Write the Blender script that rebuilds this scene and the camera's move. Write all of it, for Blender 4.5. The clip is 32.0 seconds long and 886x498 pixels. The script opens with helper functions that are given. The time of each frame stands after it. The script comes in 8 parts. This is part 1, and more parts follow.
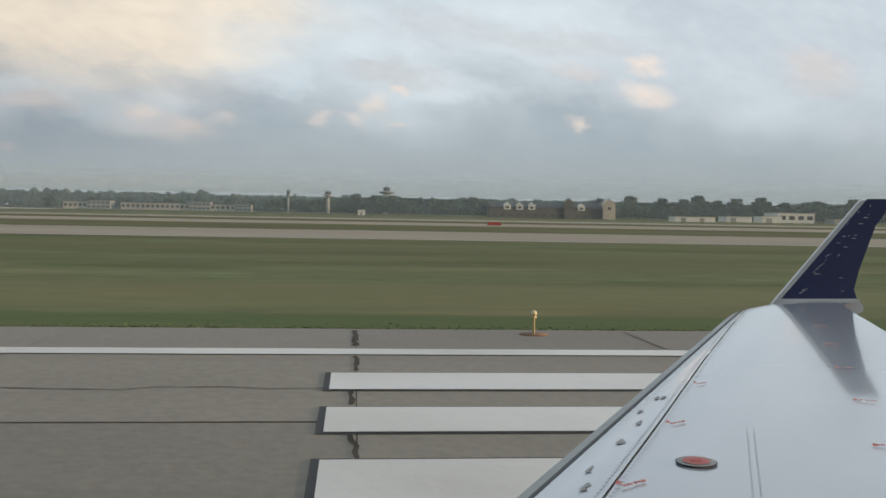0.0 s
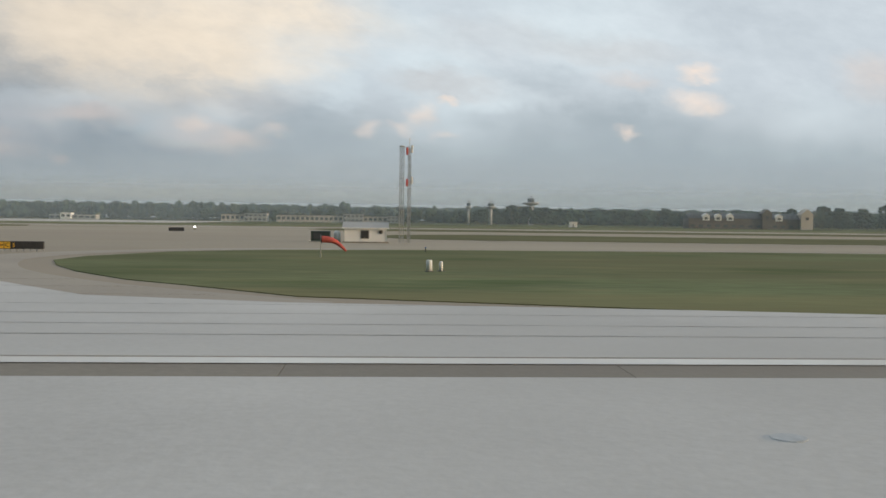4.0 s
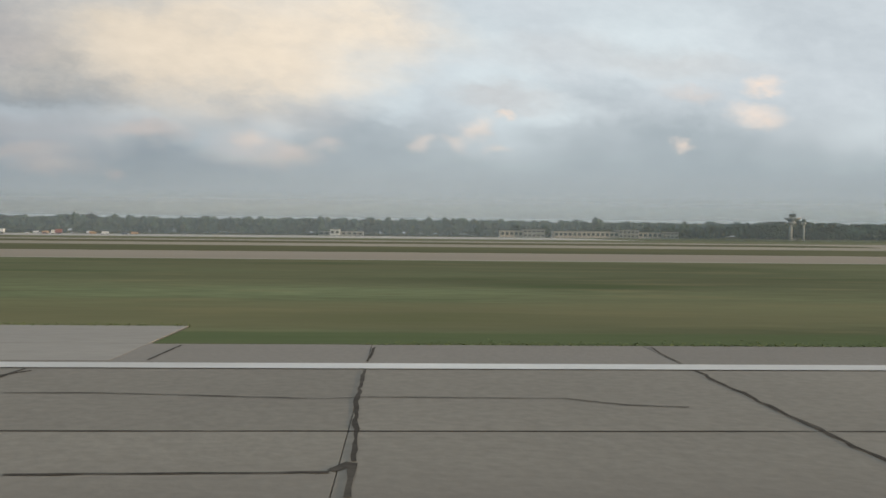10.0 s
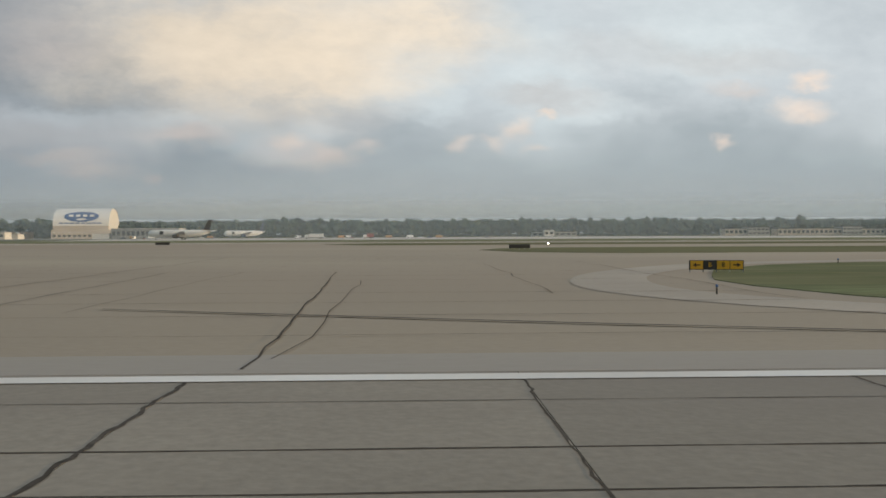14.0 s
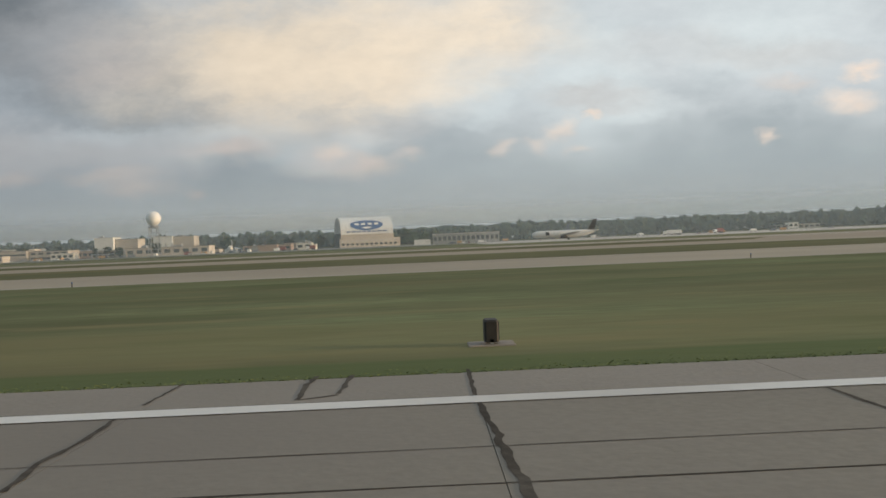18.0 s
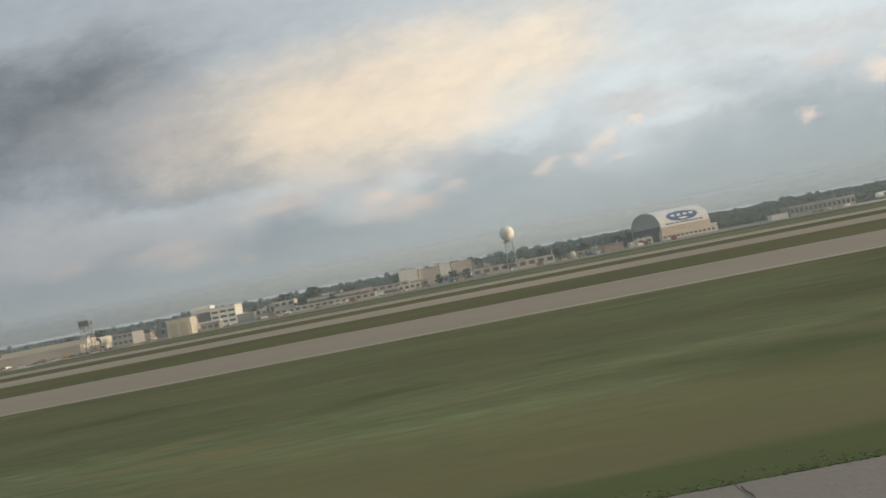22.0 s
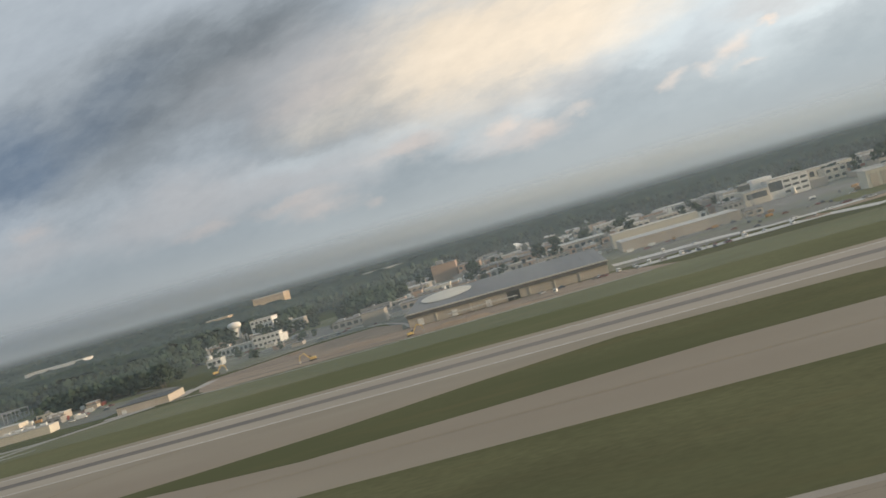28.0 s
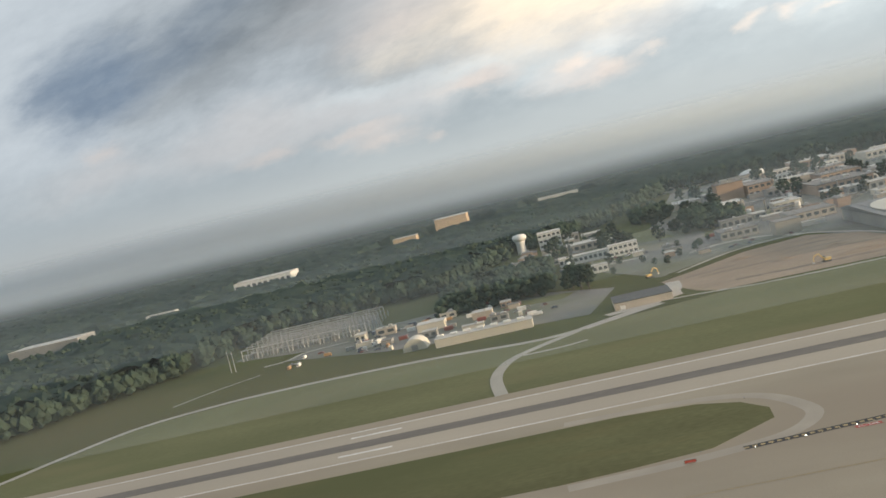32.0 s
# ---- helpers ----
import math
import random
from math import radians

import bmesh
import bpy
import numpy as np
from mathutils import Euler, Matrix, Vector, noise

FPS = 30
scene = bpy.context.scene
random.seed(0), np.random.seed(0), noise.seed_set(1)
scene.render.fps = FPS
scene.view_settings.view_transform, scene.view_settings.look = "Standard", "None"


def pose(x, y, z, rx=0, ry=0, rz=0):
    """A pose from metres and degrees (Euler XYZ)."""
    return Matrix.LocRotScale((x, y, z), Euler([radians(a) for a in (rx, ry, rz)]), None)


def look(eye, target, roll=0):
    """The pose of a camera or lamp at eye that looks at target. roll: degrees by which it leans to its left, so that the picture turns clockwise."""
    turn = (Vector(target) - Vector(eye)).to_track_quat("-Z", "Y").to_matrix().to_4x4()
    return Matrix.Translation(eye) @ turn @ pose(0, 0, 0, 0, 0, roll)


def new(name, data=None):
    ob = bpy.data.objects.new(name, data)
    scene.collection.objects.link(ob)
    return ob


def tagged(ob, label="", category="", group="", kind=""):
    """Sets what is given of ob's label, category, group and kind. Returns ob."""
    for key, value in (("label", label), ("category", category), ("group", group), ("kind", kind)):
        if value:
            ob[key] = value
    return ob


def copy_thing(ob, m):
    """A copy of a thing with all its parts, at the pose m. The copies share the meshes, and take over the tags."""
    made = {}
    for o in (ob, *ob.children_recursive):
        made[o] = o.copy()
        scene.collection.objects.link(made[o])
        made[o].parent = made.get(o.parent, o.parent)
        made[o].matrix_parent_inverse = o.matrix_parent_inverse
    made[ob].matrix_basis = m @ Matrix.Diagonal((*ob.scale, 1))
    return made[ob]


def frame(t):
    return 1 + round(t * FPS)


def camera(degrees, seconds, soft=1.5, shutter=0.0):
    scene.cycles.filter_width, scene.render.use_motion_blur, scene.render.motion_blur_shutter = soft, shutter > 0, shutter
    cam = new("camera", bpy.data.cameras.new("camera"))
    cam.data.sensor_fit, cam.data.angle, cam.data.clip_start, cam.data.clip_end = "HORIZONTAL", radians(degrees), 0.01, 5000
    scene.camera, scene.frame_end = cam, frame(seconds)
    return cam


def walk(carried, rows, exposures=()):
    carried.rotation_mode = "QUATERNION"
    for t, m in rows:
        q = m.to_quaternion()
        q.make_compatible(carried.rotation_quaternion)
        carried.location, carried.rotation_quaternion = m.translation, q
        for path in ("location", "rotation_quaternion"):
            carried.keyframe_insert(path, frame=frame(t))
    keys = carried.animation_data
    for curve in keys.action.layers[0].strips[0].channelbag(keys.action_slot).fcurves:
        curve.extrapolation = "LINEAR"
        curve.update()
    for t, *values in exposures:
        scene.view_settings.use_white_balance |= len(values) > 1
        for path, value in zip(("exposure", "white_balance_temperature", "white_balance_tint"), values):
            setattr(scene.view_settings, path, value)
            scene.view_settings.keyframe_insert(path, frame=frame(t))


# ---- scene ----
# The plan is drawn in metres of the real airfield and laid out at half scale (U).
U = 0.5
cam = camera(49.96, 32.0, 1.6)
# seconds, x, y, z of the window seat, then its tilt, lean and turn
PATH = [
    (0.0, 0.00, 0.12, 3.41, 87.76, -1.06, -5.38),
    (0.5, -12.78, 0.14, 3.45, 87.86, -0.90, -5.25),
    (1.0, -26.35, 0.15, 3.47, 87.84, -0.85, -5.03),
    (1.5, -40.72, 0.15, 3.48, 87.92, -0.72, -4.66),
    (2.0, -55.87, 0.15, 3.48, 88.02, -0.67, -4.16),
    (2.5, -71.82, 0.14, 3.46, 88.14, -0.91, -3.76),
    (4.5, -143.33, 0.13, 3.40, 88.32, -0.71, -3.46),
    (5.0, -163.07, 0.14, 3.42, 88.37, -0.71, -3.45),
    (5.5, -183.54, 0.14, 3.43, 88.40, -0.58, -3.43),
    (6.0, -204.70, 0.13, 3.45, 88.46, -0.55, -3.42),
    (6.5, -226.54, 0.09, 3.46, 88.60, -0.34, -3.27),
    (7.0, -249.05, 0.04, 3.46, 88.75, -0.36, -2.94),
    (7.5, -272.19, -0.01, 3.44, 88.76, -0.55, -2.70),
    (8.0, -295.95, -0.07, 3.42, 88.82, -0.40, -2.50),
    (8.5, -320.30, -0.12, 3.38, 88.93, -0.39, -2.56),
    (9.0, -345.24, -0.17, 3.33, 89.01, -0.40, -2.49),
    (9.5, -370.76, -0.20, 3.29, 89.01, -0.66, -2.36),
    (10.0, -396.85, -0.21, 3.26, 89.07, -0.56, -2.42),
    (10.5, -423.51, -0.21, 3.24, 88.99, -0.80, -2.19),
    (11.0, -450.74, -0.19, 3.24, 89.09, -0.72, -2.20),
    (11.5, -478.52, -0.16, 3.26, 89.05, -0.32, -1.96),
    (12.0, -506.87, -0.11, 3.29, 88.98, -0.31, -1.73),
    (12.5, -535.78, -0.05, 3.33, 89.01, -0.15, -1.59),
    (13.0, -565.23, 0.01, 3.38, 89.08, -0.14, -1.57),
    (13.5, -595.23, 0.06, 3.43, 89.04, 0.08, -1.78),
    (15.5, -720.53, 0.11, 3.50, 89.51, 0.74, -1.55),
    (16.0, -753.14, 0.17, 3.51, 89.71, 0.80, -1.51),
    (16.5, -786.26, 0.29, 3.53, 89.81, 0.71, -1.37),
    (17.0, -819.88, 0.46, 3.57, 89.65, 0.90, -1.42),
    (17.5, -854.01, 0.69, 3.63, 89.54, 1.44, -1.43),
    (18.0, -888.66, 0.97, 3.72, 89.45, 2.42, -1.15),
    (18.5, -923.83, 1.30, 3.85, 89.34, 3.80, -0.93),
    (19.0, -959.47, 1.68, 4.00, 89.61, 5.43, -0.72),
    (19.5, -995.55, 2.11, 4.15, 90.07, 6.56, -0.52),
    (20.0, -1032.04, 2.59, 4.31, 90.28, 7.43, -0.17),
    (20.5, -1068.89, 3.12, 4.44, 90.69, 8.58, 0.04),
    (21.0, -1106.05, 3.66, 4.69, 91.44, 9.64, 0.09),
    (21.5, -1143.44, 4.16, 5.20, 91.90, 10.41, 0.02),
    (22.0, -1181.01, 4.57, 6.11, 91.68, 10.89, 0.08),
    (22.5, -1218.69, 4.87, 7.52, 90.86, 11.39, 0.40),
    (23.0, -1256.40, 5.06, 9.49, 90.16, 12.22, 0.72),
    (23.5, -1294.08, 5.17, 11.97, 89.55, 13.20, 1.36),
    (24.0, -1331.65, 5.20, 14.96, 88.67, 14.11, 2.35),
    (24.5, -1369.03, 5.20, 18.44, 88.50, 15.13, 2.45),
    (25.0, -1406.21, 5.18, 22.35, 88.91, 15.56, 2.05),
    (25.5, -1443.18, 5.16, 26.61, 88.95, 15.00, 2.36),
    (26.0, -1479.90, 5.17, 31.17, 88.86, 14.64, 2.71),
    (26.5, -1516.38, 5.24, 35.96, 88.94, 14.25, 3.07),
    (28.5, -1660.03, 6.10, 56.84, 88.92, 16.27, 4.98),
    (29.0, -1695.43, 6.44, 62.36, 87.70, 15.74, 5.40),
    (29.5, -1730.65, 6.80, 67.95, 86.37, 15.23, 5.53),
    (30.0, -1765.69, 7.17, 73.59, 85.44, 15.10, 5.52),
    (30.5, -1800.56, 7.52, 79.26, 85.31, 14.92, 5.73),
    (31.0, -1835.25, 7.86, 84.94, 85.25, 14.55, 5.87),
    (31.5, -1869.77, 8.18, 90.61, 85.32, 14.10, 5.94),
    (32.0, -1904.09, 8.51, 96.25, 85.81, 13.79, 6.31),
]
walk(cam, [(t, pose(x * U, y * U, z * U, a, b, c)) for t, x, y, z, a, b, c in PATH],
     [(0, 0.15, 6350, 10), (9, 0.12, 6450, 10), (17, 0.10, 6650, 10), (22, 0.14, 6700, 10), (24, 0.27, 6700, 10), (26, 0.26, 6600, 10), (28.5, 0.30, 6600, 10), (29, 0.34, 6600, 10), (30, 0.55, 6650, 10), (32, 0.62, 6750, 10)])

from mathutils.geometry import tessellate_polygon

# ---- light ----
world = bpy.data.worlds.new("morning_sky")
scene.world = world
world.use_nodes = True
sky = world.node_tree.nodes.new("ShaderNodeTexSky")
sky.sky_type, sky.sun_disc = "NISHITA", False
sky.sun_elevation, sky.sun_rotation = radians(7), radians(101)
back = world.node_tree.nodes["Background"]
back.inputs[1].default_value = 0.09
world.node_tree.links.new(sky.outputs[0], back.inputs[0])

sun = new("sun", bpy.data.lights.new("sun", "SUN"))
sun.data.energy, sun.data.angle, sun.data.color = 2.7, radians(3), (1.0, 0.77, 0.54)
sun.matrix_world = look((0.975 * 50, -0.20 * 50, 6.1), (0, 0, 0))


# ---- materials ----
def nodes_of(name):
    m = bpy.data.materials.new(name)
    m.use_nodes = True
    return m, m.node_tree.nodes, m.node_tree.links


def surface(name, color, rough=0.8, var=0.25, scale=1.0, fine=12.0, bump=0.15, metal=0.0, stretch=(1, 1, 1), tint=None, tint_scale=0.05, random_piece=0.0, bands=(), gloss=0.5):
    """Noise at two scales over a base colour, with a little relief; sizes in metres of the half-scale plan."""
    m, n, k = nodes_of(name)
    b = n["Principled BSDF"]
    b.inputs["Roughness"].default_value, b.inputs["Metallic"].default_value = rough, metal
    b.inputs["Specular IOR Level"].default_value = gloss
    geo = n.new("ShaderNodeNewGeometry")
    mp = n.new("ShaderNodeMapping")
    mp.inputs["Scale"].default_value = stretch
    k.new(geo.outputs["Position"], mp.inputs["Vector"])
    big = n.new("ShaderNodeTexNoise")
    big.inputs["Scale"].default_value, big.inputs["Detail"].default_value = scale, 5
    small = n.new("ShaderNodeTexNoise")
    small.inputs["Scale"].default_value, small.inputs["Detail"].default_value = fine, 4
    for t in (big, small):
        k.new(mp.outputs[0], t.inputs["Vector"])
    ramp = n.new("ShaderNodeValToRGB")
    lo, hi = [c * (1 - var) for c in color], [min(1, c * (1 + var)) for c in color]
    ramp.color_ramp.elements[0].color, ramp.color_ramp.elements[1].color = (*lo, 1), (*hi, 1)
    ramp.color_ramp.elements[0].position, ramp.color_ramp.elements[1].position = 0.3, 0.7
    k.new(big.outputs[0], ramp.inputs[0])
    mix = n.new("ShaderNodeMix")
    mix.data_type, mix.blend_type = "RGBA", "OVERLAY"
    mix.inputs["Factor"].default_value = min(1, var * 1.6)
    k.new(ramp.outputs[0], mix.inputs["A"])
    k.new(small.outputs[0], mix.inputs["B"])
    out = mix.outputs["Result"]
    if tint:
        wide = n.new("ShaderNodeTexNoise")
        wide.inputs["Scale"].default_value, wide.inputs["Detail"].default_value = tint_scale, 6
        k.new(mp.outputs[0], wide.inputs["Vector"])
        r2 = n.new("ShaderNodeValToRGB")
        r2.color_ramp.elements[0].position, r2.color_ramp.elements[1].position = 0.42, 0.66
        k.new(wide.outputs[0], r2.inputs[0])
        mx = n.new("ShaderNodeMix")
        mx.data_type = "RGBA"
        k.new(r2.outputs[0], mx.inputs["Factor"])
        k.new(out, mx.inputs["A"])
        mx.inputs["B"].default_value = (*tint, 1)
        out = mx.outputs["Result"]
    for shade, at, low, high in bands:
        mp2 = n.new("ShaderNodeMapping")
        mp2.inputs["Scale"].default_value = at
        k.new(geo.outputs["Position"], mp2.inputs["Vector"])
        streak = n.new("ShaderNodeTexNoise")
        streak.inputs["Scale"].default_value, streak.inputs["Detail"].default_value = 1.0, 6
        k.new(mp2.outputs[0], streak.inputs["Vector"])
        mr = n.new("ShaderNodeMapRange")
        mr.inputs["From Min"].default_value, mr.inputs["From Max"].default_value = low, high
        mr.inputs["To Max"].default_value = 0.7
        k.new(streak.outputs[0], mr.inputs["Value"])
        mx = n.new("ShaderNodeMix")
        mx.data_type = "RGBA"
        k.new(mr.outputs[0], mx.inputs["Factor"])
        k.new(out, mx.inputs["A"])
        mx.inputs["B"].default_value = (*shade, 1)
        out = mx.outputs["Result"]
    if random_piece:
        info = n.new("ShaderNodeObjectInfo")
        hsv = n.new("ShaderNodeHueSaturation")
        mr = n.new("ShaderNodeMapRange")
        mr.inputs["To Min"].default_value, mr.inputs["To Max"].default_value = 1 - random_piece, 1 + random_piece
        k.new(info.outputs["Random"], mr.inputs["Value"])
        k.new(mr.outputs[0], hsv.inputs["Value"])
        k.new(out, hsv.inputs["Color"])
        out = hsv.outputs[0]
    k.new(out, b.inputs["Base Color"])
    if bump:
        bp = n.new("ShaderNodeBump")
        bp.inputs["Strength"].default_value, bp.inputs["Distance"].default_value = bump, 0.05
        k.new(small.outputs[0], bp.inputs["Height"])
        k.new(bp.outputs[0], b.inputs["Normal"])
    return m


RUNWAY = surface("runway_concrete", (0.268, 0.242, 0.198), 0.85, 0.14, 0.12, 9, 0.1, random_piece=0.085, tint=(0.225, 0.202, 0.172), tint_scale=0.06, bands=(((0.20, 0.175, 0.145), (0.012, 0.35, 1), 0.50, 0.72),))
SHOULDER = surface("shoulder_asphalt", (0.285, 0.258, 0.222), 0.9, 0.12, 0.15, 14, 0.15, random_piece=0.06, tint=(0.245, 0.222, 0.19), tint_scale=0.08)
PALE = surface("pale_concrete", (0.47, 0.455, 0.425), 0.8, 0.10, 0.2, 10, 0.08, tint=(0.40, 0.385, 0.355), tint_scale=0.06)
TAXI = surface("taxiway_concrete", (0.348, 0.302, 0.228), 0.88, 0.12, 0.06, 8, 0.1, tint=(0.305, 0.252, 0.188), tint_scale=0.012, stretch=(0.5, 1, 1))
SLABPALE = surface("pale_replacement_slab", (0.56, 0.55, 0.525), 0.8, 0.10, 0.2, 10, 0.08, tint=(0.47, 0.46, 0.435), tint_scale=0.06)
NEWPALE = surface("new_pale_concrete", (0.66, 0.64, 0.60), 0.8, 0.10, 0.1, 6, 0.08, tint=(0.56, 0.54, 0.50), tint_scale=0.05)
APRON = surface("apron_concrete", (0.45, 0.41, 0.36), 0.88, 0.15, 0.05, 6, 0.1)
TAR = surface("crack_sealant", (0.088, 0.078, 0.066), 0.95, 0.35, 0.6, 8, 0.2, gloss=0.08)
RUBBER = surface("rubber_streak", (0.20, 0.18, 0.155), 0.8, 0.25, 0.05, 2, 0.05, stretch=(0.15, 1, 1))
WHITE = surface("white_marking_paint", (0.80, 0.79, 0.75), 0.7, 0.10, 0.5, 7, 0.1, tint=(0.60, 0.58, 0.54), tint_scale=0.25)
YELLOW = surface("yellow_marking_paint", (0.38, 0.29, 0.145), 0.7, 0.25, 0.5, 7, 0.1)
REDPAINT = surface("red_marking_paint", (0.42, 0.08, 0.06), 0.7, 0.2, 0.6, 7, 0.1)
BLACKPAINT = surface("black_marking_paint", (0.03, 0.03, 0.03), 0.7, 0.2, 0.6, 7, 0.1)
GRASS = surface("mown_grass", (0.178, 0.204, 0.103), 0.95, 0.27, 0.14, 2.2, 0.5, stretch=(0.36, 1, 1), tint=(0.180, 0.172, 0.089), tint_scale=0.09,
                bands=(((0.118, 0.124, 0.062), (0.045, 0.13, 1), 0.48, 0.64), ((0.265, 0.235, 0.120), (0.16, 0.50, 1), 0.54, 0.70), ((0.075, 0.112, 0.038), (0.090, 0.25, 1), 0.56, 0.70)), gloss=0.06)

def zoned(m, zones):
    """Strips of another tone along the runway, with wandering edges: y from, y to, blur, colour, strength."""
    n, k = m.node_tree.nodes, m.node_tree.links
    sock = n["Principled BSDF"].inputs["Base Color"]
    out = sock.links[0].from_socket
    geo, sep = n.new("ShaderNodeNewGeometry"), n.new("ShaderNodeSeparateXYZ")
    k.new(geo.outputs["Position"], sep.inputs[0])
    mp, t = n.new("ShaderNodeMapping"), n.new("ShaderNodeTexNoise")
    mp.inputs["Scale"].default_value = (0.05, 0.22, 1)
    k.new(geo.outputs["Position"], mp.inputs["Vector"])
    t.inputs["Scale"].default_value, t.inputs["Detail"].default_value = 1.0, 6
    k.new(mp.outputs[0], t.inputs["Vector"])
    for low, high, blur, color, strong in zones:
        f = None
        for a, b in ((low - blur, low + blur), (high + blur, high - blur)):
            wander = n.new("ShaderNodeMath")
            wander.operation = "MULTIPLY_ADD"
            k.new(t.outputs[0], wander.inputs[0])
            wander.inputs[1].default_value = 3.2 * blur
            k.new(sep.outputs[1], wander.inputs[2])
            mr = n.new("ShaderNodeMapRange")
            mr.interpolation_type = "SMOOTHSTEP"
            k.new(wander.outputs[0], mr.inputs["Value"])
            mr.inputs["From Min"].default_value, mr.inputs["From Max"].default_value = a * U + 1.6 * blur, b * U + 1.6 * blur
            mr.inputs["To Max"].default_value = strong if f is None else 1.0
            if f is None:
                f = mr.outputs[0]
            else:
                mu = n.new("ShaderNodeMath")
                mu.operation = "MULTIPLY"
                k.new(f, mu.inputs[0]), k.new(mr.outputs[0], mu.inputs[1])
                f = mu.outputs[0]
        mx = n.new("ShaderNodeMix")
        mx.data_type = "RGBA"
        k.new(f, mx.inputs["Factor"]), k.new(out, mx.inputs["A"])
        mx.inputs["B"].default_value = (*color, 1)
        out = mx.outputs["Result"]
    k.new(out, sock)


zoned(GRASS, ((15, 30.5, 0.5, (0.112, 0.150, 0.062), 0.75), (33, 44, 2.2, (0.232, 0.216, 0.108), 0.5), (60, 111, 6, (0.128, 0.134, 0.068), 0.35)))
FARGRASS = surface("rough_mown_grass", (0.182, 0.186, 0.102), 0.95, 0.14, 0.05, 1.2, 0.4, stretch=(0.5, 1, 1), tint=(0.15, 0.16, 0.083), tint_scale=0.02, bands=(((0.21, 0.195, 0.11), (0.02, 0.06, 1), 0.52, 0.75),), gloss=0.06)
MIDGRASS = surface("dull_mown_grass", (0.150, 0.148, 0.077), 0.95, 0.16, 0.06, 1.2, 0.4, stretch=(0.5, 1, 1), tint=(0.122, 0.128, 0.064), tint_scale=0.025, bands=(((0.17, 0.15, 0.075), (0.03, 0.10, 1), 0.54, 0.75),), gloss=0.06)
BLADE = surface("grass_blades", (0.15, 0.185, 0.078), 0.9, 0.3, 0.12, 3.0, 0, stretch=(0.1, 1, 1), gloss=0.06)
FARRUNWAY = surface("grooved_runway_concrete", (0.445, 0.387, 0.305), 0.85, 0.1, 0.05, 5, 0.08, stretch=(0.3, 1, 1), tint=(0.39, 0.34, 0.28), tint_scale=0.02)
LIP = surface("pale_fillet_concrete", (0.38, 0.335, 0.275), 0.85, 0.1, 0.1, 6, 0.08)
FADEDRED = surface("faded_red_lettering", (0.55, 0.17, 0.15), 0.6, 0.15, 2, 12, 0)
FIELD = surface("rough_field", (0.085, 0.095, 0.035), 0.95, 0.25, 0.02, 0.6, 0.4, tint=(0.11, 0.1, 0.045), tint_scale=0.008, gloss=0.06)
DIRT = surface("bare_soil", (0.35, 0.265, 0.19), 0.95, 0.22, 0.10, 1.2, 0.5, tint=(0.26, 0.20, 0.15), tint_scale=0.05, stretch=(0.5, 1, 1))
RUT = surface("damp_soil", (0.245, 0.19, 0.14), 0.95, 0.3, 0.1, 1.5, 0.4, stretch=(0.3, 1, 1))
HALLROOF = surface("dull_metal_roof", (0.185, 0.19, 0.195), 0.6, 0.18, 0.15, 2.5, 0.1, stretch=(1, 0.2, 1), tint=(0.23, 0.23, 0.225), tint_scale=0.05)
FASCIA = surface("dark_fascia", (0.12, 0.12, 0.12), 0.7, 0.2, 0.4, 4, 0.1)
ROADM = surface("campus_asphalt", (0.20, 0.19, 0.175), 0.9, 0.15, 0.05, 3, 0.2, tint=(0.15, 0.16, 0.10), tint_scale=0.022)
GRAVEL = surface("gravel_road", (0.40, 0.38, 0.33), 0.95, 0.12, 0.1, 4, 0.3)
LEAF = surface("leaves", (0.038, 0.057, 0.041), 0.9, 0.4, 0.12, 1.2, 0, random_piece=0.15, gloss=0.06)
CANOPY = surface("woodland_canopy", (0.030, 0.049, 0.042), 0.95, 0.25, 0.06, 0.5, 0.6, tint=(0.046, 0.068, 0.050), tint_scale=0.012, gloss=0.06)
BARK = surface("bark", (0.10, 0.08, 0.06), 0.95, 0.3, 2, 12, 0.5)
TAN = surface("tan_brick", (0.49, 0.44, 0.375), 0.85, 0.12, 0.08, 3, 0.2, random_piece=0.08)
BRICK = surface("red_brown_brick", (0.43, 0.32, 0.25), 0.85, 0.15, 0.1, 3, 0.2, random_piece=0.08)
CREAM = surface("cream_panel", (0.66, 0.62, 0.53), 0.7, 0.08, 0.06, 2, 0.05, random_piece=0.06)
PANEL = surface("white_panel", (0.76, 0.76, 0.73), 0.6, 0.06, 0.06, 2, 0.05, random_piece=0.04)
GREY = surface("grey_metal_sheet", (0.34, 0.34, 0.33), 0.55, 0.10, 0.1, 3, 0.1, 0.1, random_piece=0.08)
ROOF = surface("flat_roof_felt", (0.22, 0.21, 0.20), 0.9, 0.2, 0.06, 2, 0.2, random_piece=0.15)
WORN = surface("worn_shoulder_concrete", (0.365, 0.338, 0.296), 0.85, 0.10, 0.2, 10, 0.1, tint=(0.31, 0.285, 0.248), tint_scale=0.05, stretch=(0.3, 1, 1))
PALEROOF = surface("pale_roof_membrane", (0.55, 0.53, 0.49), 0.8, 0.12, 0.06, 2, 0.1, random_piece=0.1)
DOMEWHITE = surface("white_dome_paint", (0.88, 0.88, 0.86), 0.5, 0.04, 0.2, 3, 0.03)
LINEDGE = surface("dark_line_edging", (0.15, 0.135, 0.115), 0.7, 0.25, 0.6, 7, 0.1)
DARK = surface("dark_sheet", (0.045, 0.047, 0.05), 0.6, 0.2, 0.5, 4, 0.1)
# tan pushed towards gold: low sunlight is mixed into this base colour
GOLD = surface("sunlit_tan_cladding", (0.64, 0.48, 0.31), 0.7, 0.08, 0.05, 2, 0.05)
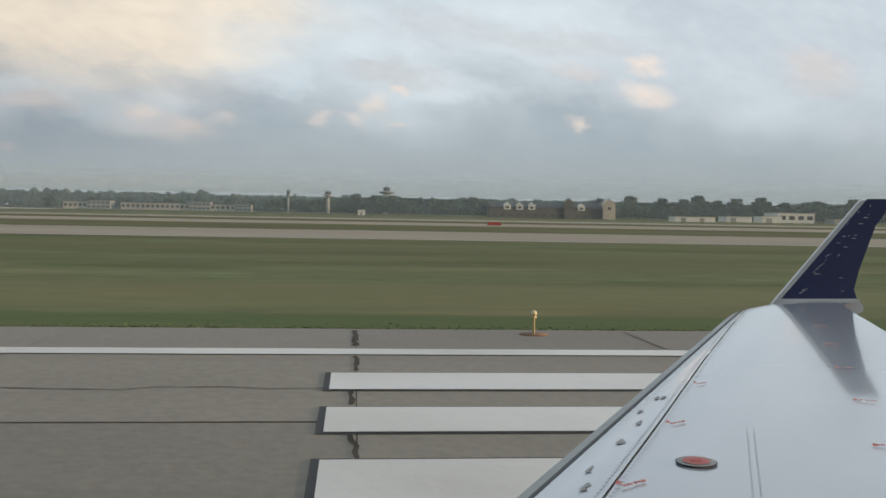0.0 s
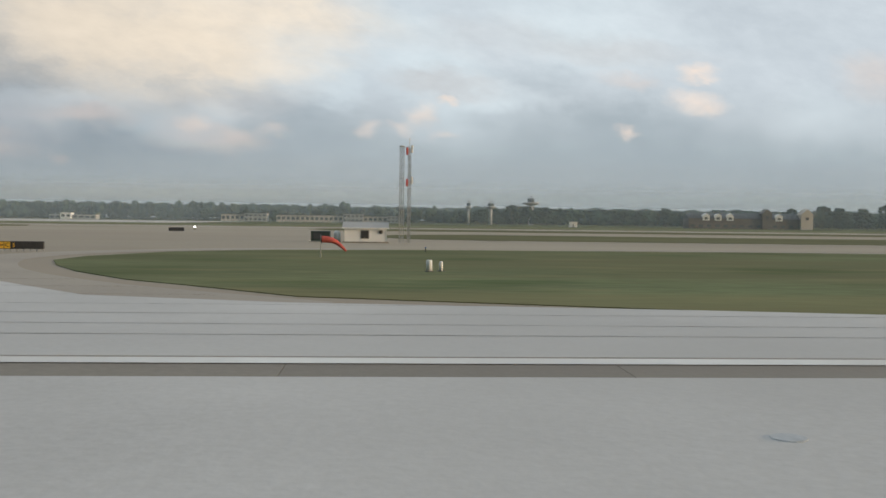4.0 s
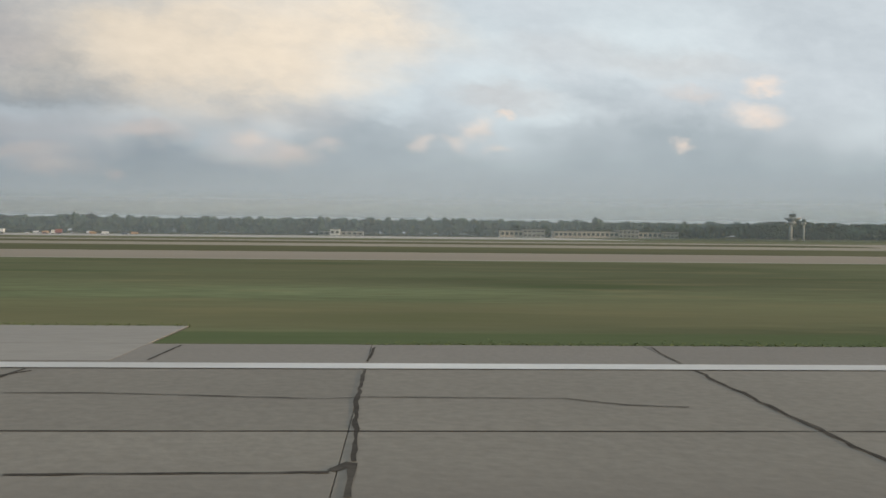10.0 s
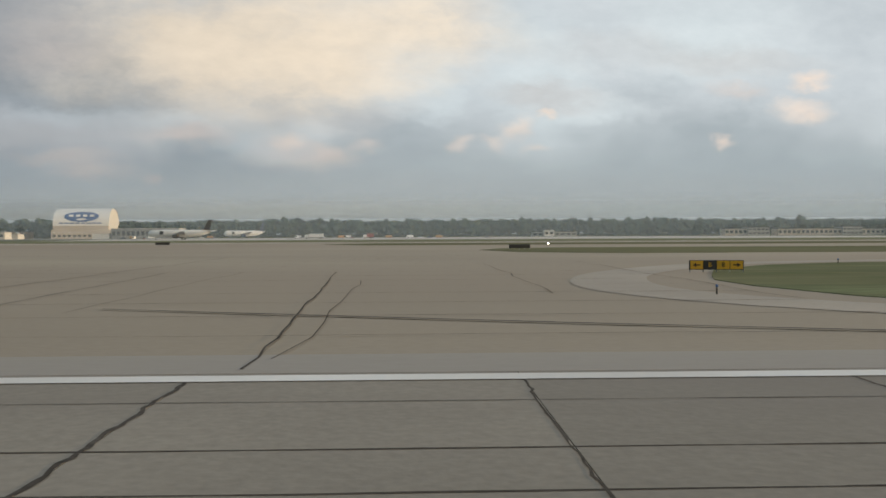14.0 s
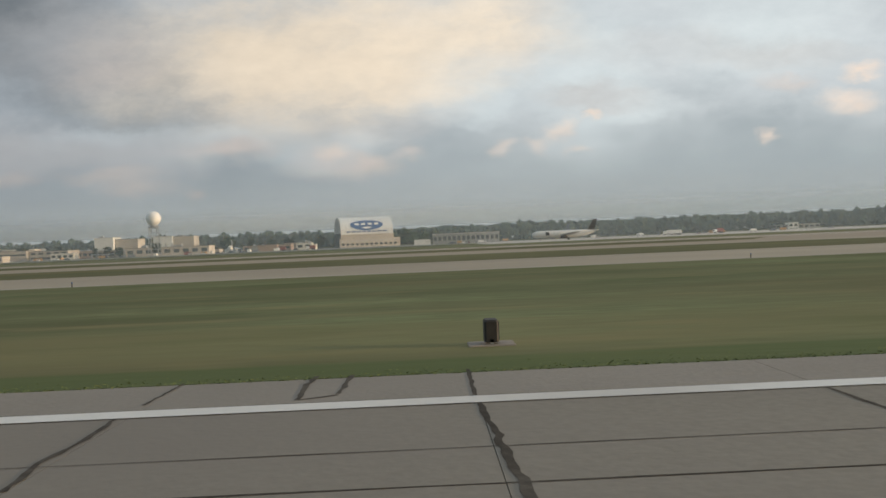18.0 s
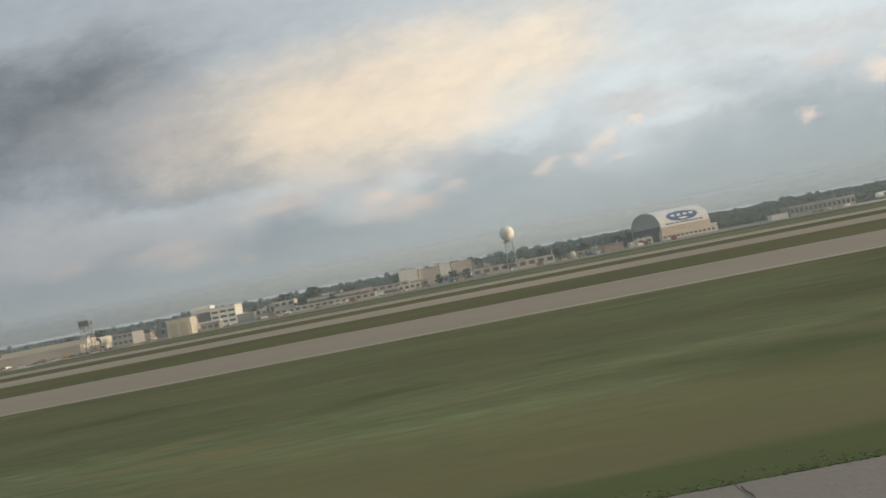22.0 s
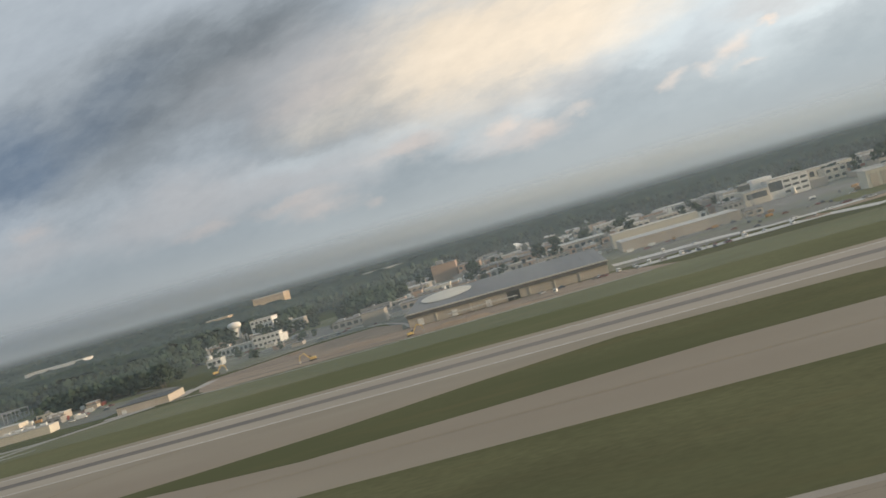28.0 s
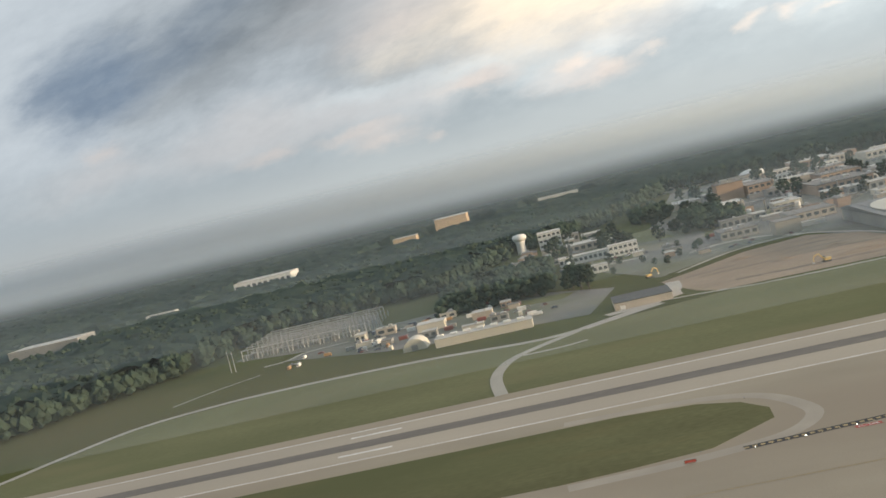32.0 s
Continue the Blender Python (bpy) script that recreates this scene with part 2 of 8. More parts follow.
STEEL = surface("galvanised_steel", (0.42, 0.43, 0.43), 0.5, 0.12, 1, 8, 0.1, 0.5)
ORANGE = surface("orange_paint", (0.46, 0.27, 0.12), 0.5, 0.1, 0.5, 4, 0.05)
MACHINE = surface("machine_yellow_paint", (0.62, 0.44, 0.16), 0.5, 0.12, 0.5, 4, 0.05)
WINDRED = surface("faded_red_cloth", (0.50, 0.10, 0.085), 0.85, 0.12, 0.8, 8, 0.1)
RED = surface("red_paint", (0.45, 0.05, 0.04), 0.5, 0.1, 0.5, 4, 0.05)
SIGNYELLOW = surface("yellow_sign_panel", (0.72, 0.43, 0.04), 0.45, 0.08, 1, 6, 0.03)
STAKE = surface("faded_yellow_paint", (0.52, 0.42, 0.20), 0.6, 0.15, 2, 12, 0.05)
BLUE = surface("blue_logo_paint", (0.06, 0.13, 0.30), 0.6, 0.1, 0.1, 2, 0.03)
NAVY = surface("navy_gloss_paint", (0.020, 0.027, 0.085), 0.35, 0.15, 1.5, 20, 0.02)
SKIN = surface("white_aircraft_paint", (0.53, 0.565, 0.605), 0.22, 0.06, 0.9, 6, 0.0, tint=(0.47, 0.505, 0.55), tint_scale=0.5)
SKIN.node_tree.nodes["Principled BSDF"].inputs["Coat Weight"].default_value = 1.0
SKIN.node_tree.nodes["Principled BSDF"].inputs["Coat Roughness"].default_value = 0.06
BARE = surface("bare_aluminium", (0.55, 0.57, 0.58), 0.4, 0.1, 2, 15, 0.03, 0.6)
# bare edge metal, its grey darkened to carry the shade on the nose
SHADEDEDGE = surface("worn_shaded_edge_metal", (0.36, 0.375, 0.37), 0.45, 0.15, 1.5, 14, 0.03, 0.2)
GENGREEN = surface("dull_green_cabinet_paint", (0.075, 0.095, 0.08), 0.6, 0.15, 0.8, 6, 0.05)
CARRED = surface("car_paint_red", (0.24, 0.075, 0.065), 0.35, 0.1, 1, 5, 0)
CARBLUE = surface("car_paint_dark_blue", (0.07, 0.09, 0.13), 0.35, 0.1, 1, 5, 0)

GLASS, _n, _k = nodes_of("window_glass")
_b = _n["Principled BSDF"]
_b.inputs["Base Color"].default_value, _b.inputs["Roughness"].default_value = (0.10, 0.115, 0.125, 1), 0.15
_b.inputs["Specular IOR Level"].default_value = 0.6

LAMPGLASS, _n, _k = nodes_of("lamp_glass")
_b = _n["Principled BSDF"]
_b.inputs["Base Color"].default_value, _b.inputs["Roughness"].default_value = (0.75, 0.66, 0.42, 1), 0.2

GLOW, _n, _k = nodes_of("lit_lamp")
_b = _n["Principled BSDF"]
_b.inputs["Emission Color"].default_value, _b.inputs["Emission Strength"].default_value = (1, 0.97, 0.9, 1), 6


# the sky's masses as slope to the side, slope up, half width, half height and strength, seen from mid-field
CLOUDS = {
    "dusk": ((0.281, 0.328, 0.360), [(-0.333, 0.148, 0.149, 0.030, 0.40), (-0.173, 0.081, 0.178, 0.033, 0.60), (-0.094, 0.137, 0.101, 0.019, 0.50), (-0.412, 0.084, 0.107, 0.030, 0.40)]),
    "slate": ((0.310, 0.360, 0.394), [(0.323, 0.102, 0.155, 0.033, 0.90), (0.449, 0.062, 0.155, 0.036, 0.95), (0.171, 0.062, 0.137, 0.027, 0.80), (0.512, 0.054, 0.166, 0.042, 0.95), (0.303, 0.063, 0.155, 0.042, 0.70), (0.011, 0.109, 0.065, 0.023, 0.70), (0.040, 0.077, 0.077, 0.030, 0.70), (0.265, 0.154, 0.089, 0.018, 0.55)]),
    "gloom": ((0.187, 0.213, 0.233), [(-0.469, 0.256, 0.196, 0.071, 0.90), (-0.288, 0.164, 0.137, 0.042, 0.40), (-0.536, 0.242, 0.214, 0.077, 0.90), (-0.582, 0.161, 0.095, 0.036, 0.50), (-0.435, 0.185, 0.137, 0.036, 0.30)]),
    "azure": ((0.147, 0.206, 0.286), [(-0.690, 0.199, 0.077, 0.053, 0.80), (-0.734, 0.228, 0.071, 0.048, 0.75), (-0.603, 0.238, 0.077, 0.048, 0.50)]),
    "gap": ((0.568, 0.638, 0.672), [(0.176, 0.172, 0.065, 0.089, 0.95), (0.060, 0.121, 0.042, 0.019, 0.80), (0.222, 0.133, 0.048, 0.015, 0.80), (-0.071, 0.112, 0.036, 0.015, 0.75), (-0.358, 0.126, 0.077, 0.014, 0.60), (-0.230, 0.117, 0.077, 0.015, 0.50), (0.049, 0.158, 0.089, 0.042, 0.80), (-0.122, 0.094, 0.065, 0.018, 0.60), (0.357, 0.194, 0.095, 0.042, 0.80), (0.372, 0.219, 0.119, 0.053, 0.60), (0.584, 0.110, 0.071, 0.036, 0.40)]),
    "lump": ((0.474, 0.485, 0.496), [(0.177, 0.143, 0.065, 0.015, 0.80), (0.271, 0.192, 0.149, 0.021, 0.50), (0.400, 0.182, 0.089, 0.018, 0.70), (-0.057, 0.120, 0.089, 0.024, 0.50), (-0.380, 0.225, 0.119, 0.042, 0.70), (-0.454, 0.122, 0.101, 0.030, 0.80), (-0.460, 0.103, 0.137, 0.030, 0.85), (-0.662, 0.104, 0.095, 0.027, 0.80), (-0.328, 0.100, 0.095, 0.027, 0.80)]),
    "bank": ((0.772, 0.672, 0.543), [(-0.141, 0.217, 0.178, 0.056, 0.95), (0.055, 0.227, 0.113, 0.053, 0.85), (-0.189, 0.202, 0.071, 0.045, 0.90), (-0.148, 0.181, 0.196, 0.071, 0.80), (-0.074, 0.195, 0.119, 0.036, 0.70), (-0.056, 0.169, 0.155, 0.027, 0.50), (-0.274, 0.171, 0.119, 0.027, 0.35), (-0.103, 0.170, 0.119, 0.036, 0.60)]),
    "puff": ((0.757, 0.638, 0.550), [(-0.099, 0.095, 0.018, 0.009, 0.60), (-0.060, 0.086, 0.025, 0.010, 0.45), (-0.019, 0.092, 0.020, 0.007, 0.40), (0.076, 0.090, 0.014, 0.008, 0.55), (0.115, 0.095, 0.015, 0.008, 0.50), (0.160, 0.090, 0.015, 0.005, 0.40), (0.459, 0.161, 0.023, 0.010, 1.00), (0.446, 0.130, 0.031, 0.014, 0.85), (0.359, 0.096, 0.012, 0.008, 0.70), (0.166, 0.124, 0.011, 0.005, 0.80), (0.139, 0.110, 0.018, 0.013, 0.60), (0.081, 0.098, 0.014, 0.006, 0.50)]),
    "blush": ((0.568, 0.508, 0.474), [(0.661, 0.160, 0.042, 0.027, 0.80), (0.382, 0.151, 0.036, 0.010, 0.60), (-0.064, 0.079, 0.036, 0.013, 0.70), (-0.247, 0.061, 0.015, 0.007, 0.60), (-0.306, 0.067, 0.042, 0.011, 0.60), (-0.335, 0.081, 0.053, 0.010, 0.60), (-0.441, 0.079, 0.036, 0.010, 0.60), (-0.655, 0.131, 0.036, 0.012, 0.60), (-0.195, 0.101, 0.036, 0.011, 0.60), (-0.215, 0.106, 0.048, 0.011, 0.60), (-0.343, 0.183, 0.065, 0.024, 0.35), (-0.115, 0.085, 0.042, 0.015, 0.60), (-0.331, 0.207, 0.071, 0.036, 0.40)]),
}


def cloud_material():
    """Broken morning cloud: soft masses of each tone laid over a hazy ground tone, with torn edges."""
    m, n, k = nodes_of("broken_cloud")
    n.remove(n["Principled BSDF"])

    def link(v, sock):
        if hasattr(v, "is_output"):
            k.new(v, sock)
        else:
            sock.default_value = (*v, 1) if isinstance(v, tuple) and len(v) == 3 and sock.type == "RGBA" else v

    def calc(op, a, b=0.0, clamp=False):
        x = n.new("ShaderNodeMath")
        x.operation, x.use_clamp = op, clamp
        link(a, x.inputs[0]), link(b, x.inputs[1])
        return x.outputs[0]

    def vec(op, a, b=(0, 0, 0)):
        x = n.new("ShaderNodeVectorMath")
        x.operation = op
        link(a, x.inputs[0]), link(b, x.inputs[1])
        return x.outputs["Value"] if op == "LENGTH" else x.outputs[0]

    def span(v, a, b, lo=0.0, hi=1.0):
        x = n.new("ShaderNodeMapRange")
        x.interpolation_type = "SMOOTHSTEP"
        link(v, x.inputs["Value"])
        for key, q in (("From Min", a), ("From Max", b), ("To Min", lo), ("To Max", hi)):
            x.inputs[key].default_value = q
        return x.outputs[0]

    def mix(f, a, b, blend="MIX"):
        x = n.new("ShaderNodeMix")
        x.data_type, x.blend_type = "RGBA", blend
        link(f, x.inputs["Factor"]), link(a, x.inputs["A"]), link(b, x.inputs["B"])
        return x.outputs["Result"]

    def noise_at(at, scale, detail, rough, shift):
        t = n.new("ShaderNodeTexNoise")
        t.inputs["Scale"].default_value, t.inputs["Detail"].default_value, t.inputs["Roughness"].default_value = scale, detail, rough
        k.new(vec("ADD", at, shift), t.inputs["Vector"])
        return t.outputs

    geo = n.new("ShaderNodeNewGeometry")
    sep = n.new("ShaderNodeSeparateXYZ")
    k.new(vec("SUBTRACT", geo.outputs["Position"], (-410, 0, 1.7)), sep.inputs[0])
    ahead = calc("MAXIMUM", sep.outputs[1], 500)
    flat = n.new("ShaderNodeCombineXYZ")
    k.new(calc("DIVIDE", sep.outputs[0], ahead), flat.inputs[0])
    k.new(calc("DIVIDE", sep.outputs[2], ahead), flat.inputs[1])
    uv = flat.outputs[0]
    wide = vec("MULTIPLY", uv, (1.0, 1.9, 1.0))
    torn = vec("MULTIPLY", vec("SUBTRACT", noise_at(wide, 7.0, 9, 0.60, (3.1, 7.7, 1.37))["Color"], (0.5, 0.5, 0.5)), (0.16, 0.085, 0))
    curl = vec("MULTIPLY", vec("SUBTRACT", noise_at(wide, 24.0, 7, 0.62, (9.2, 1.4, 2.013))["Color"], (0.5, 0.5, 0.5)), (0.050, 0.034, 0))
    slow, quick = vec("ADD", uv, vec("ADD", torn, vec("MULTIPLY", curl, (0.5, 0.5, 0)))), vec("ADD", uv, curl)
    lumps = noise_at(vec("ADD", wide, curl), 9.0, 9, 0.62, (2.2, 5.4, 8.053))[0]
    wisps = noise_at(wide, 34.0, 7, 0.6, (5.5, 0.4, 3.018))[0]

    up = n.new("ShaderNodeSeparateXYZ")
    k.new(uv, up.inputs[0])
    tone = mix(span(up.outputs[1], 0.05, 0.17), (0.36, 0.405, 0.43), (0.47, 0.52, 0.56))
    for name, (color, masses) in CLOUDS.items():
        crisp = name in ("puff", "blush")
        for u, v, w, h, strong in masses:
            d = vec("LENGTH", vec("MULTIPLY", vec("SUBTRACT", quick if crisp else slow, (u, v, 0)), (1 / w, 1 / h, 0)))
            grain = span(lumps, 0.30, 0.66, 0.55, 1.0) if name in ("bank", "blush") else span(lumps, 0.70, 0.34, 0.6, 1.0)
            f = calc("MULTIPLY", span(d, 0.0 if crisp else 0.1, 1.4, 1.0, 0.0), calc("MULTIPLY", grain, strong))
            tone = mix(f, tone, color)
    relief = calc("ADD", calc("MULTIPLY", calc("SUBTRACT", lumps, 0.5), 0.30), calc("MULTIPLY", calc("SUBTRACT", wisps, 0.5), 0.20))
    relief = calc("MULTIPLY", relief, span(up.outputs[1], 0.02, 0.10, 0.15, 1.0))
    tone = mix(1.0, tone, vec("ADD", (1.0, 1.0, 1.0), vec("MULTIPLY", relief_vector(n, k, relief), (1.0, 0.93, 0.85))), "MULTIPLY")
    low = span(up.outputs[1], 0.012, 0.075, 0.9, 0.0)
    west = span(up.outputs[0], -0.75, -0.25)
    tone = mix(1.0, tone, mix(span(up.outputs[0], -0.60, 0.30), (0.74, 0.76, 0.79), (1.16, 1.15, 1.13)), "MULTIPLY")
    tone = mix(low, tone, mix(west, (0.295, 0.318, 0.330), (0.355, 0.388, 0.400)))
    em = n.new("ShaderNodeEmission")
    k.new(tone, em.inputs["Color"])
    k.new(em.outputs[0], n["Material Output"].inputs["Surface"])
    return m


def relief_vector(n, k, value):
    c = n.new("ShaderNodeCombineXYZ")
    for i in range(3):
        k.new(value, c.inputs[i])
    return c.outputs[0]


CLOUD = cloud_material()


def haze_sheet_material(dense, high, tone, start=None):
    """See-through white for sheets that imitate haze, thinning out with height; with a start it also thickens from one
    y to the other.
    """
    m, n, k = nodes_of("haze_sheet")
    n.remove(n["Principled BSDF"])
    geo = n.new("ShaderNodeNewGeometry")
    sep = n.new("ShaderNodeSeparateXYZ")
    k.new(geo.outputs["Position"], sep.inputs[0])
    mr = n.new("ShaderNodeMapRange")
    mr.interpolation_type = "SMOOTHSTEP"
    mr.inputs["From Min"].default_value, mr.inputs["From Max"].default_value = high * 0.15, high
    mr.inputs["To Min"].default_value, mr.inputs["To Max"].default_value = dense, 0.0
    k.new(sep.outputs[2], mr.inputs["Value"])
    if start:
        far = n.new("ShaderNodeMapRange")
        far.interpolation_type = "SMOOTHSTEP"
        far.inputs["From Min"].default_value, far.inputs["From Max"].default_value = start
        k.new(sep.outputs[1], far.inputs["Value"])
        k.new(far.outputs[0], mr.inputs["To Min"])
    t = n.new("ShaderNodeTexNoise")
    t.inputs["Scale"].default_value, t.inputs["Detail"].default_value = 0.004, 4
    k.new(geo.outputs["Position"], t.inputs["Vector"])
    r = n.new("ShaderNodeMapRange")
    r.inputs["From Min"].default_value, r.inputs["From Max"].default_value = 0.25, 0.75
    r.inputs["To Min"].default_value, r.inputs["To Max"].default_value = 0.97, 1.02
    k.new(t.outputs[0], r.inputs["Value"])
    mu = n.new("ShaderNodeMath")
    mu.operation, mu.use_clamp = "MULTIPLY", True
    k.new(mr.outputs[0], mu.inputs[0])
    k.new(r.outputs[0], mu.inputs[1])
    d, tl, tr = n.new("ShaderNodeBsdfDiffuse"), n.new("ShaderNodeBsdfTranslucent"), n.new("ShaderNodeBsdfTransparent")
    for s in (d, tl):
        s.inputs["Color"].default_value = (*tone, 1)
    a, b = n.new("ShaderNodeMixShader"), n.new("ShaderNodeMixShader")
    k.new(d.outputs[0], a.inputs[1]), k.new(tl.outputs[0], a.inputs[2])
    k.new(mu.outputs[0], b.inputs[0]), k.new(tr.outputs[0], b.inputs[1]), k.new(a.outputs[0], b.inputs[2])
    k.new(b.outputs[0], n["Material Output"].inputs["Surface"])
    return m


# ---- building blocks ----
def mesh(name, verts, faces, material, smooth=False):
    me = bpy.data.meshes.new(name)
    me.from_pydata([(x * U, y * U, z * U) for x, y, z in verts], [], faces)
    me.materials.append(material)
    if smooth:
        me.polygons.foreach_set("use_smooth", [True] * len(me.polygons))
    me.update()
    return me


def shape(name, data, parent=None, at=(0, 0, 0), turn=0.0, label=""):
    ob = new(name, data)
    ob.location = [c * U for c in at]
    ob.rotation_euler[2] = radians(turn)
    if parent is not None:
        ob.parent = parent
    if label:
        ob["label"] = label
    return ob


def thing(name, at, label, category, group="", turn=0.0):
    ob = new(name)
    ob.location = [c * U for c in at]
    ob.rotation_euler[2] = radians(turn)
    return tagged(ob, label, category, group)


def box_data(x0, x1, y0, y1, z0, z1, bevel=0.0):
    """A box; bevel chamfers its upright and top edges."""
    if not bevel:
        v = [(x, y, z) for z in (z0, z1) for x, y in ((x0, y0), (x1, y0), (x1, y1), (x0, y1))]
        return v, [(3, 2, 1, 0), (4, 5, 6, 7), (0, 1, 5, 4), (1, 2, 6, 5), (2, 3, 7, 6), (3, 0, 4, 7)]
    b = min(bevel, (x1 - x0) * 0.45, (y1 - y0) * 0.45, (z1 - z0) * 0.9)

    def ring(e, z):
        return [(x0 + b + e, y0 + e, z), (x1 - b - e, y0 + e, z), (x1 - e, y0 + b + e, z), (x1 - e, y1 - b - e, z), (x1 - b - e, y1 - e, z), (x0 + b + e, y1 - e, z), (x0 + e, y1 - b - e, z), (x0 + e, y0 + b + e, z)]
    v = ring(0, z0) + ring(0, z1 - b) + ring(b * 0.7, z1)
    f = [tuple(range(7, -1, -1)), tuple(range(16, 24))]
    for r in (0, 8):
        f += [(r + i, r + (i + 1) % 8, r + 8 + (i + 1) % 8, r + 8 + i) for i in range(8)]
    return v, f


def join(*pieces):
    v, f = [], []
    for pv, pf in pieces:
        o = len(v)
        v += pv
        f += [tuple(i + o for i in q) for q in pf]
    return v, f


def box(name, dims, material, parent=None, bevel=0.0, label="", at=(0, 0, 0)):
    return shape(name, mesh(name, *box_data(*dims, bevel), material), parent, at, 0, label)


def tube(x, y, z0, z1, r0, r1, sides=10):
    v = [(x + r * math.cos(2 * math.pi * i / sides), y + r * math.sin(2 * math.pi * i / sides), z) for z, r in ((z0, r0), (z1, r1)) for i in range(sides)]
    f = [(i, (i + 1) % sides, sides + (i + 1) % sides, sides + i) for i in range(sides)]
    return v, f + [tuple(range(sides - 1, -1, -1)), tuple(range(sides, 2 * sides))]


def beam(a, b, w):
    """A square bar from a to b."""
    a, b = Vector(a), Vector(b)
    d = (b - a).normalized()
    s = d.cross(Vector((0, 0, 1)) if abs(d.z) < 0.9 else Vector((1, 0, 0))).normalized() * w / 2
    t = d.cross(s).normalized() * w / 2
    v = [tuple(p + i * s + j * t) for p in (a, b) for i, j in ((-1, -1), (1, -1), (1, 1), (-1, 1))]
    return v, [(3, 2, 1, 0), (4, 5, 6, 7), (0, 1, 5, 4), (1, 2, 6, 5), (2, 3, 7, 6), (3, 0, 4, 7)]


def lathe(profile, sides=20):
    v, f = [], []
    for r, z in profile:
        v += [(r * math.cos(2 * math.pi * i / sides), r * math.sin(2 * math.pi * i / sides), z) for i in range(sides)]
    for j in range(len(profile) - 1):
        f += [(j * sides + i, j * sides + (i + 1) % sides, (j + 1) * sides + (i + 1) % sides, (j + 1) * sides + i) for i in range(sides)]
    f += [tuple(range(sides - 1, -1, -1)), tuple(range(len(v) - sides, len(v)))]
    return v, f


def smooth_line(points, step=4.0):
    """Points along a rounded curve through the given ones."""
    pts = [Vector((*p, 0)) for p in points]
    out = []
    for i in range(len(pts) - 1):
        a, b, c, d = pts[max(i - 1, 0)], pts[i], pts[i + 1], pts[min(i + 2, len(pts) - 1)]
        n = max(1, int((c - b).length / step))
        for j in range(n):
            t = j / n
            out.append(0.5 * ((2 * b) + (c - a) * t + (2 * a - 5 * b + 4 * c - d) * t * t + (3 * b - a - 3 * c + d) * t ** 3))
    return [(p.x, p.y) for p in out] + [points[-1]]


def ribbon(points, width, z, jitter=0.0, seed=0):
    """A flat band along a line; jitter makes its edges uneven."""
    rnd = random.Random(seed)
    v, f = [], []
    n = len(points)
    for i, (x, y) in enumerate(points):
        ax, ay = points[max(i - 1, 0)]
        bx, by = points[min(i + 1, n - 1)]
        l = math.hypot(bx - ax, by - ay) or 1
        nx, ny = -(by - ay) / l, (bx - ax) / l
        w1, w2 = (width / 2 * (1 + jitter * rnd.uniform(-1, 1)) for _ in (0, 1))
        v += [(x + nx * w1, y + ny * w1, z), (x - nx * w2, y - ny * w2, z)]
        if i:
            f.append((2 * i - 1, 2 * i + 1, 2 * i, 2 * i - 2))
    return v, f


def area(name, outline, z, material, label, category, thick=0.03, kind="structure"):
    """A flat area with a small raised edge."""
    n = len(outline)
    if sum(outline[i][0] * outline[(i + 1) % n][1] - outline[(i + 1) % n][0] * outline[i][1] for i in range(n)) < 0:
        outline = outline[::-1]
    bm = bmesh.new()
    top = [bm.verts.new((x * U, y * U, z * U)) for x, y in outline]
    low = [bm.verts.new((x * U, y * U, (z - thick) * U)) for x, y in outline]
    for i in range(n):
        bm.faces.new((low[i], low[(i + 1) % n], top[(i + 1) % n], top[i]))
    for tri in tessellate_polygon([[(x, y, 0.0) for x, y in outline]]):
        q = bm.faces.new([top[i] for i in tri])
        q.normal_update()
        if q.normal.z < 0:
            q.normal_flip()
    me = bpy.data.meshes.new(name)
    bm.to_mesh(me)
    bm.free()
    me.materials.append(material)
    return tagged(new(name, me), label, category, kind=kind)


def writing(text, size, material, parent, at, rot, name="lettering", label="", wide=1.0):
    cu = bpy.data.curves.new(name, "FONT")
    cu.body, cu.size, cu.align_x, cu.align_y, cu.extrude = text, size * U, "CENTER", "CENTER", min(0.004, size * U * 0.03)
    cu.resolution_u = 2
    tmp = bpy.data.objects.new(name, cu)
    scene.collection.objects.link(tmp)
    me = bpy.data.meshes.new_from_object(tmp.evaluated_get(bpy.context.evaluated_depsgraph_get()))
    bpy.data.objects.remove(tmp)
    bpy.data.curves.remove(cu)
    me.materials.clear()
    me.materials.append(material)
    ob = new(name, me)
    ob.parent = parent
    ob.location = [c * U for c in at]
    ob.rotation_euler = [radians(a) for a in rot]
    ob.scale = (wide, 1, 1)
    if label:
        ob["label"] = label
    return ob


# ---- sky, haze sheets and ground ----
def cloud_layer():
    cx, cy, big, rings, spokes = -1000.0, 0.0, 8900.0, 40, 96
    v = [(cx, cy, 984.0)]
    for i in range(1, rings + 1):
        r = big * (i / rings) ** 0.6
        for j in range(spokes):
            a = 2 * math.pi * j / spokes
            v.append((cx + r * math.cos(a), cy + r * math.sin(a), 1000 * (1 - (r / big) ** 6) - 16))
    f = [(0, 1 + (j + 1) % spokes, 1 + j) for j in range(spokes)]
    for i in range(rings - 1):
        a, b = 1 + i * spokes, 1 + (i + 1) * spokes
        f += [(a + j, a + (j + 1) % spokes, b + (j + 1) % spokes, b + j) for j in range(spokes)]
    f = [q for q in f if sum(v[i][1] for i in q) / len(q) > max(-500, 1.2 * (sum(v[i][0] for i in q) / len(q) - 900))]
    return tagged(shape("backdrop_cloud_layer", mesh("cloud_layer", v, f, CLOUD, True)), "broken grey cloud layer with a warm sunlit bank", "sky", kind="structure")


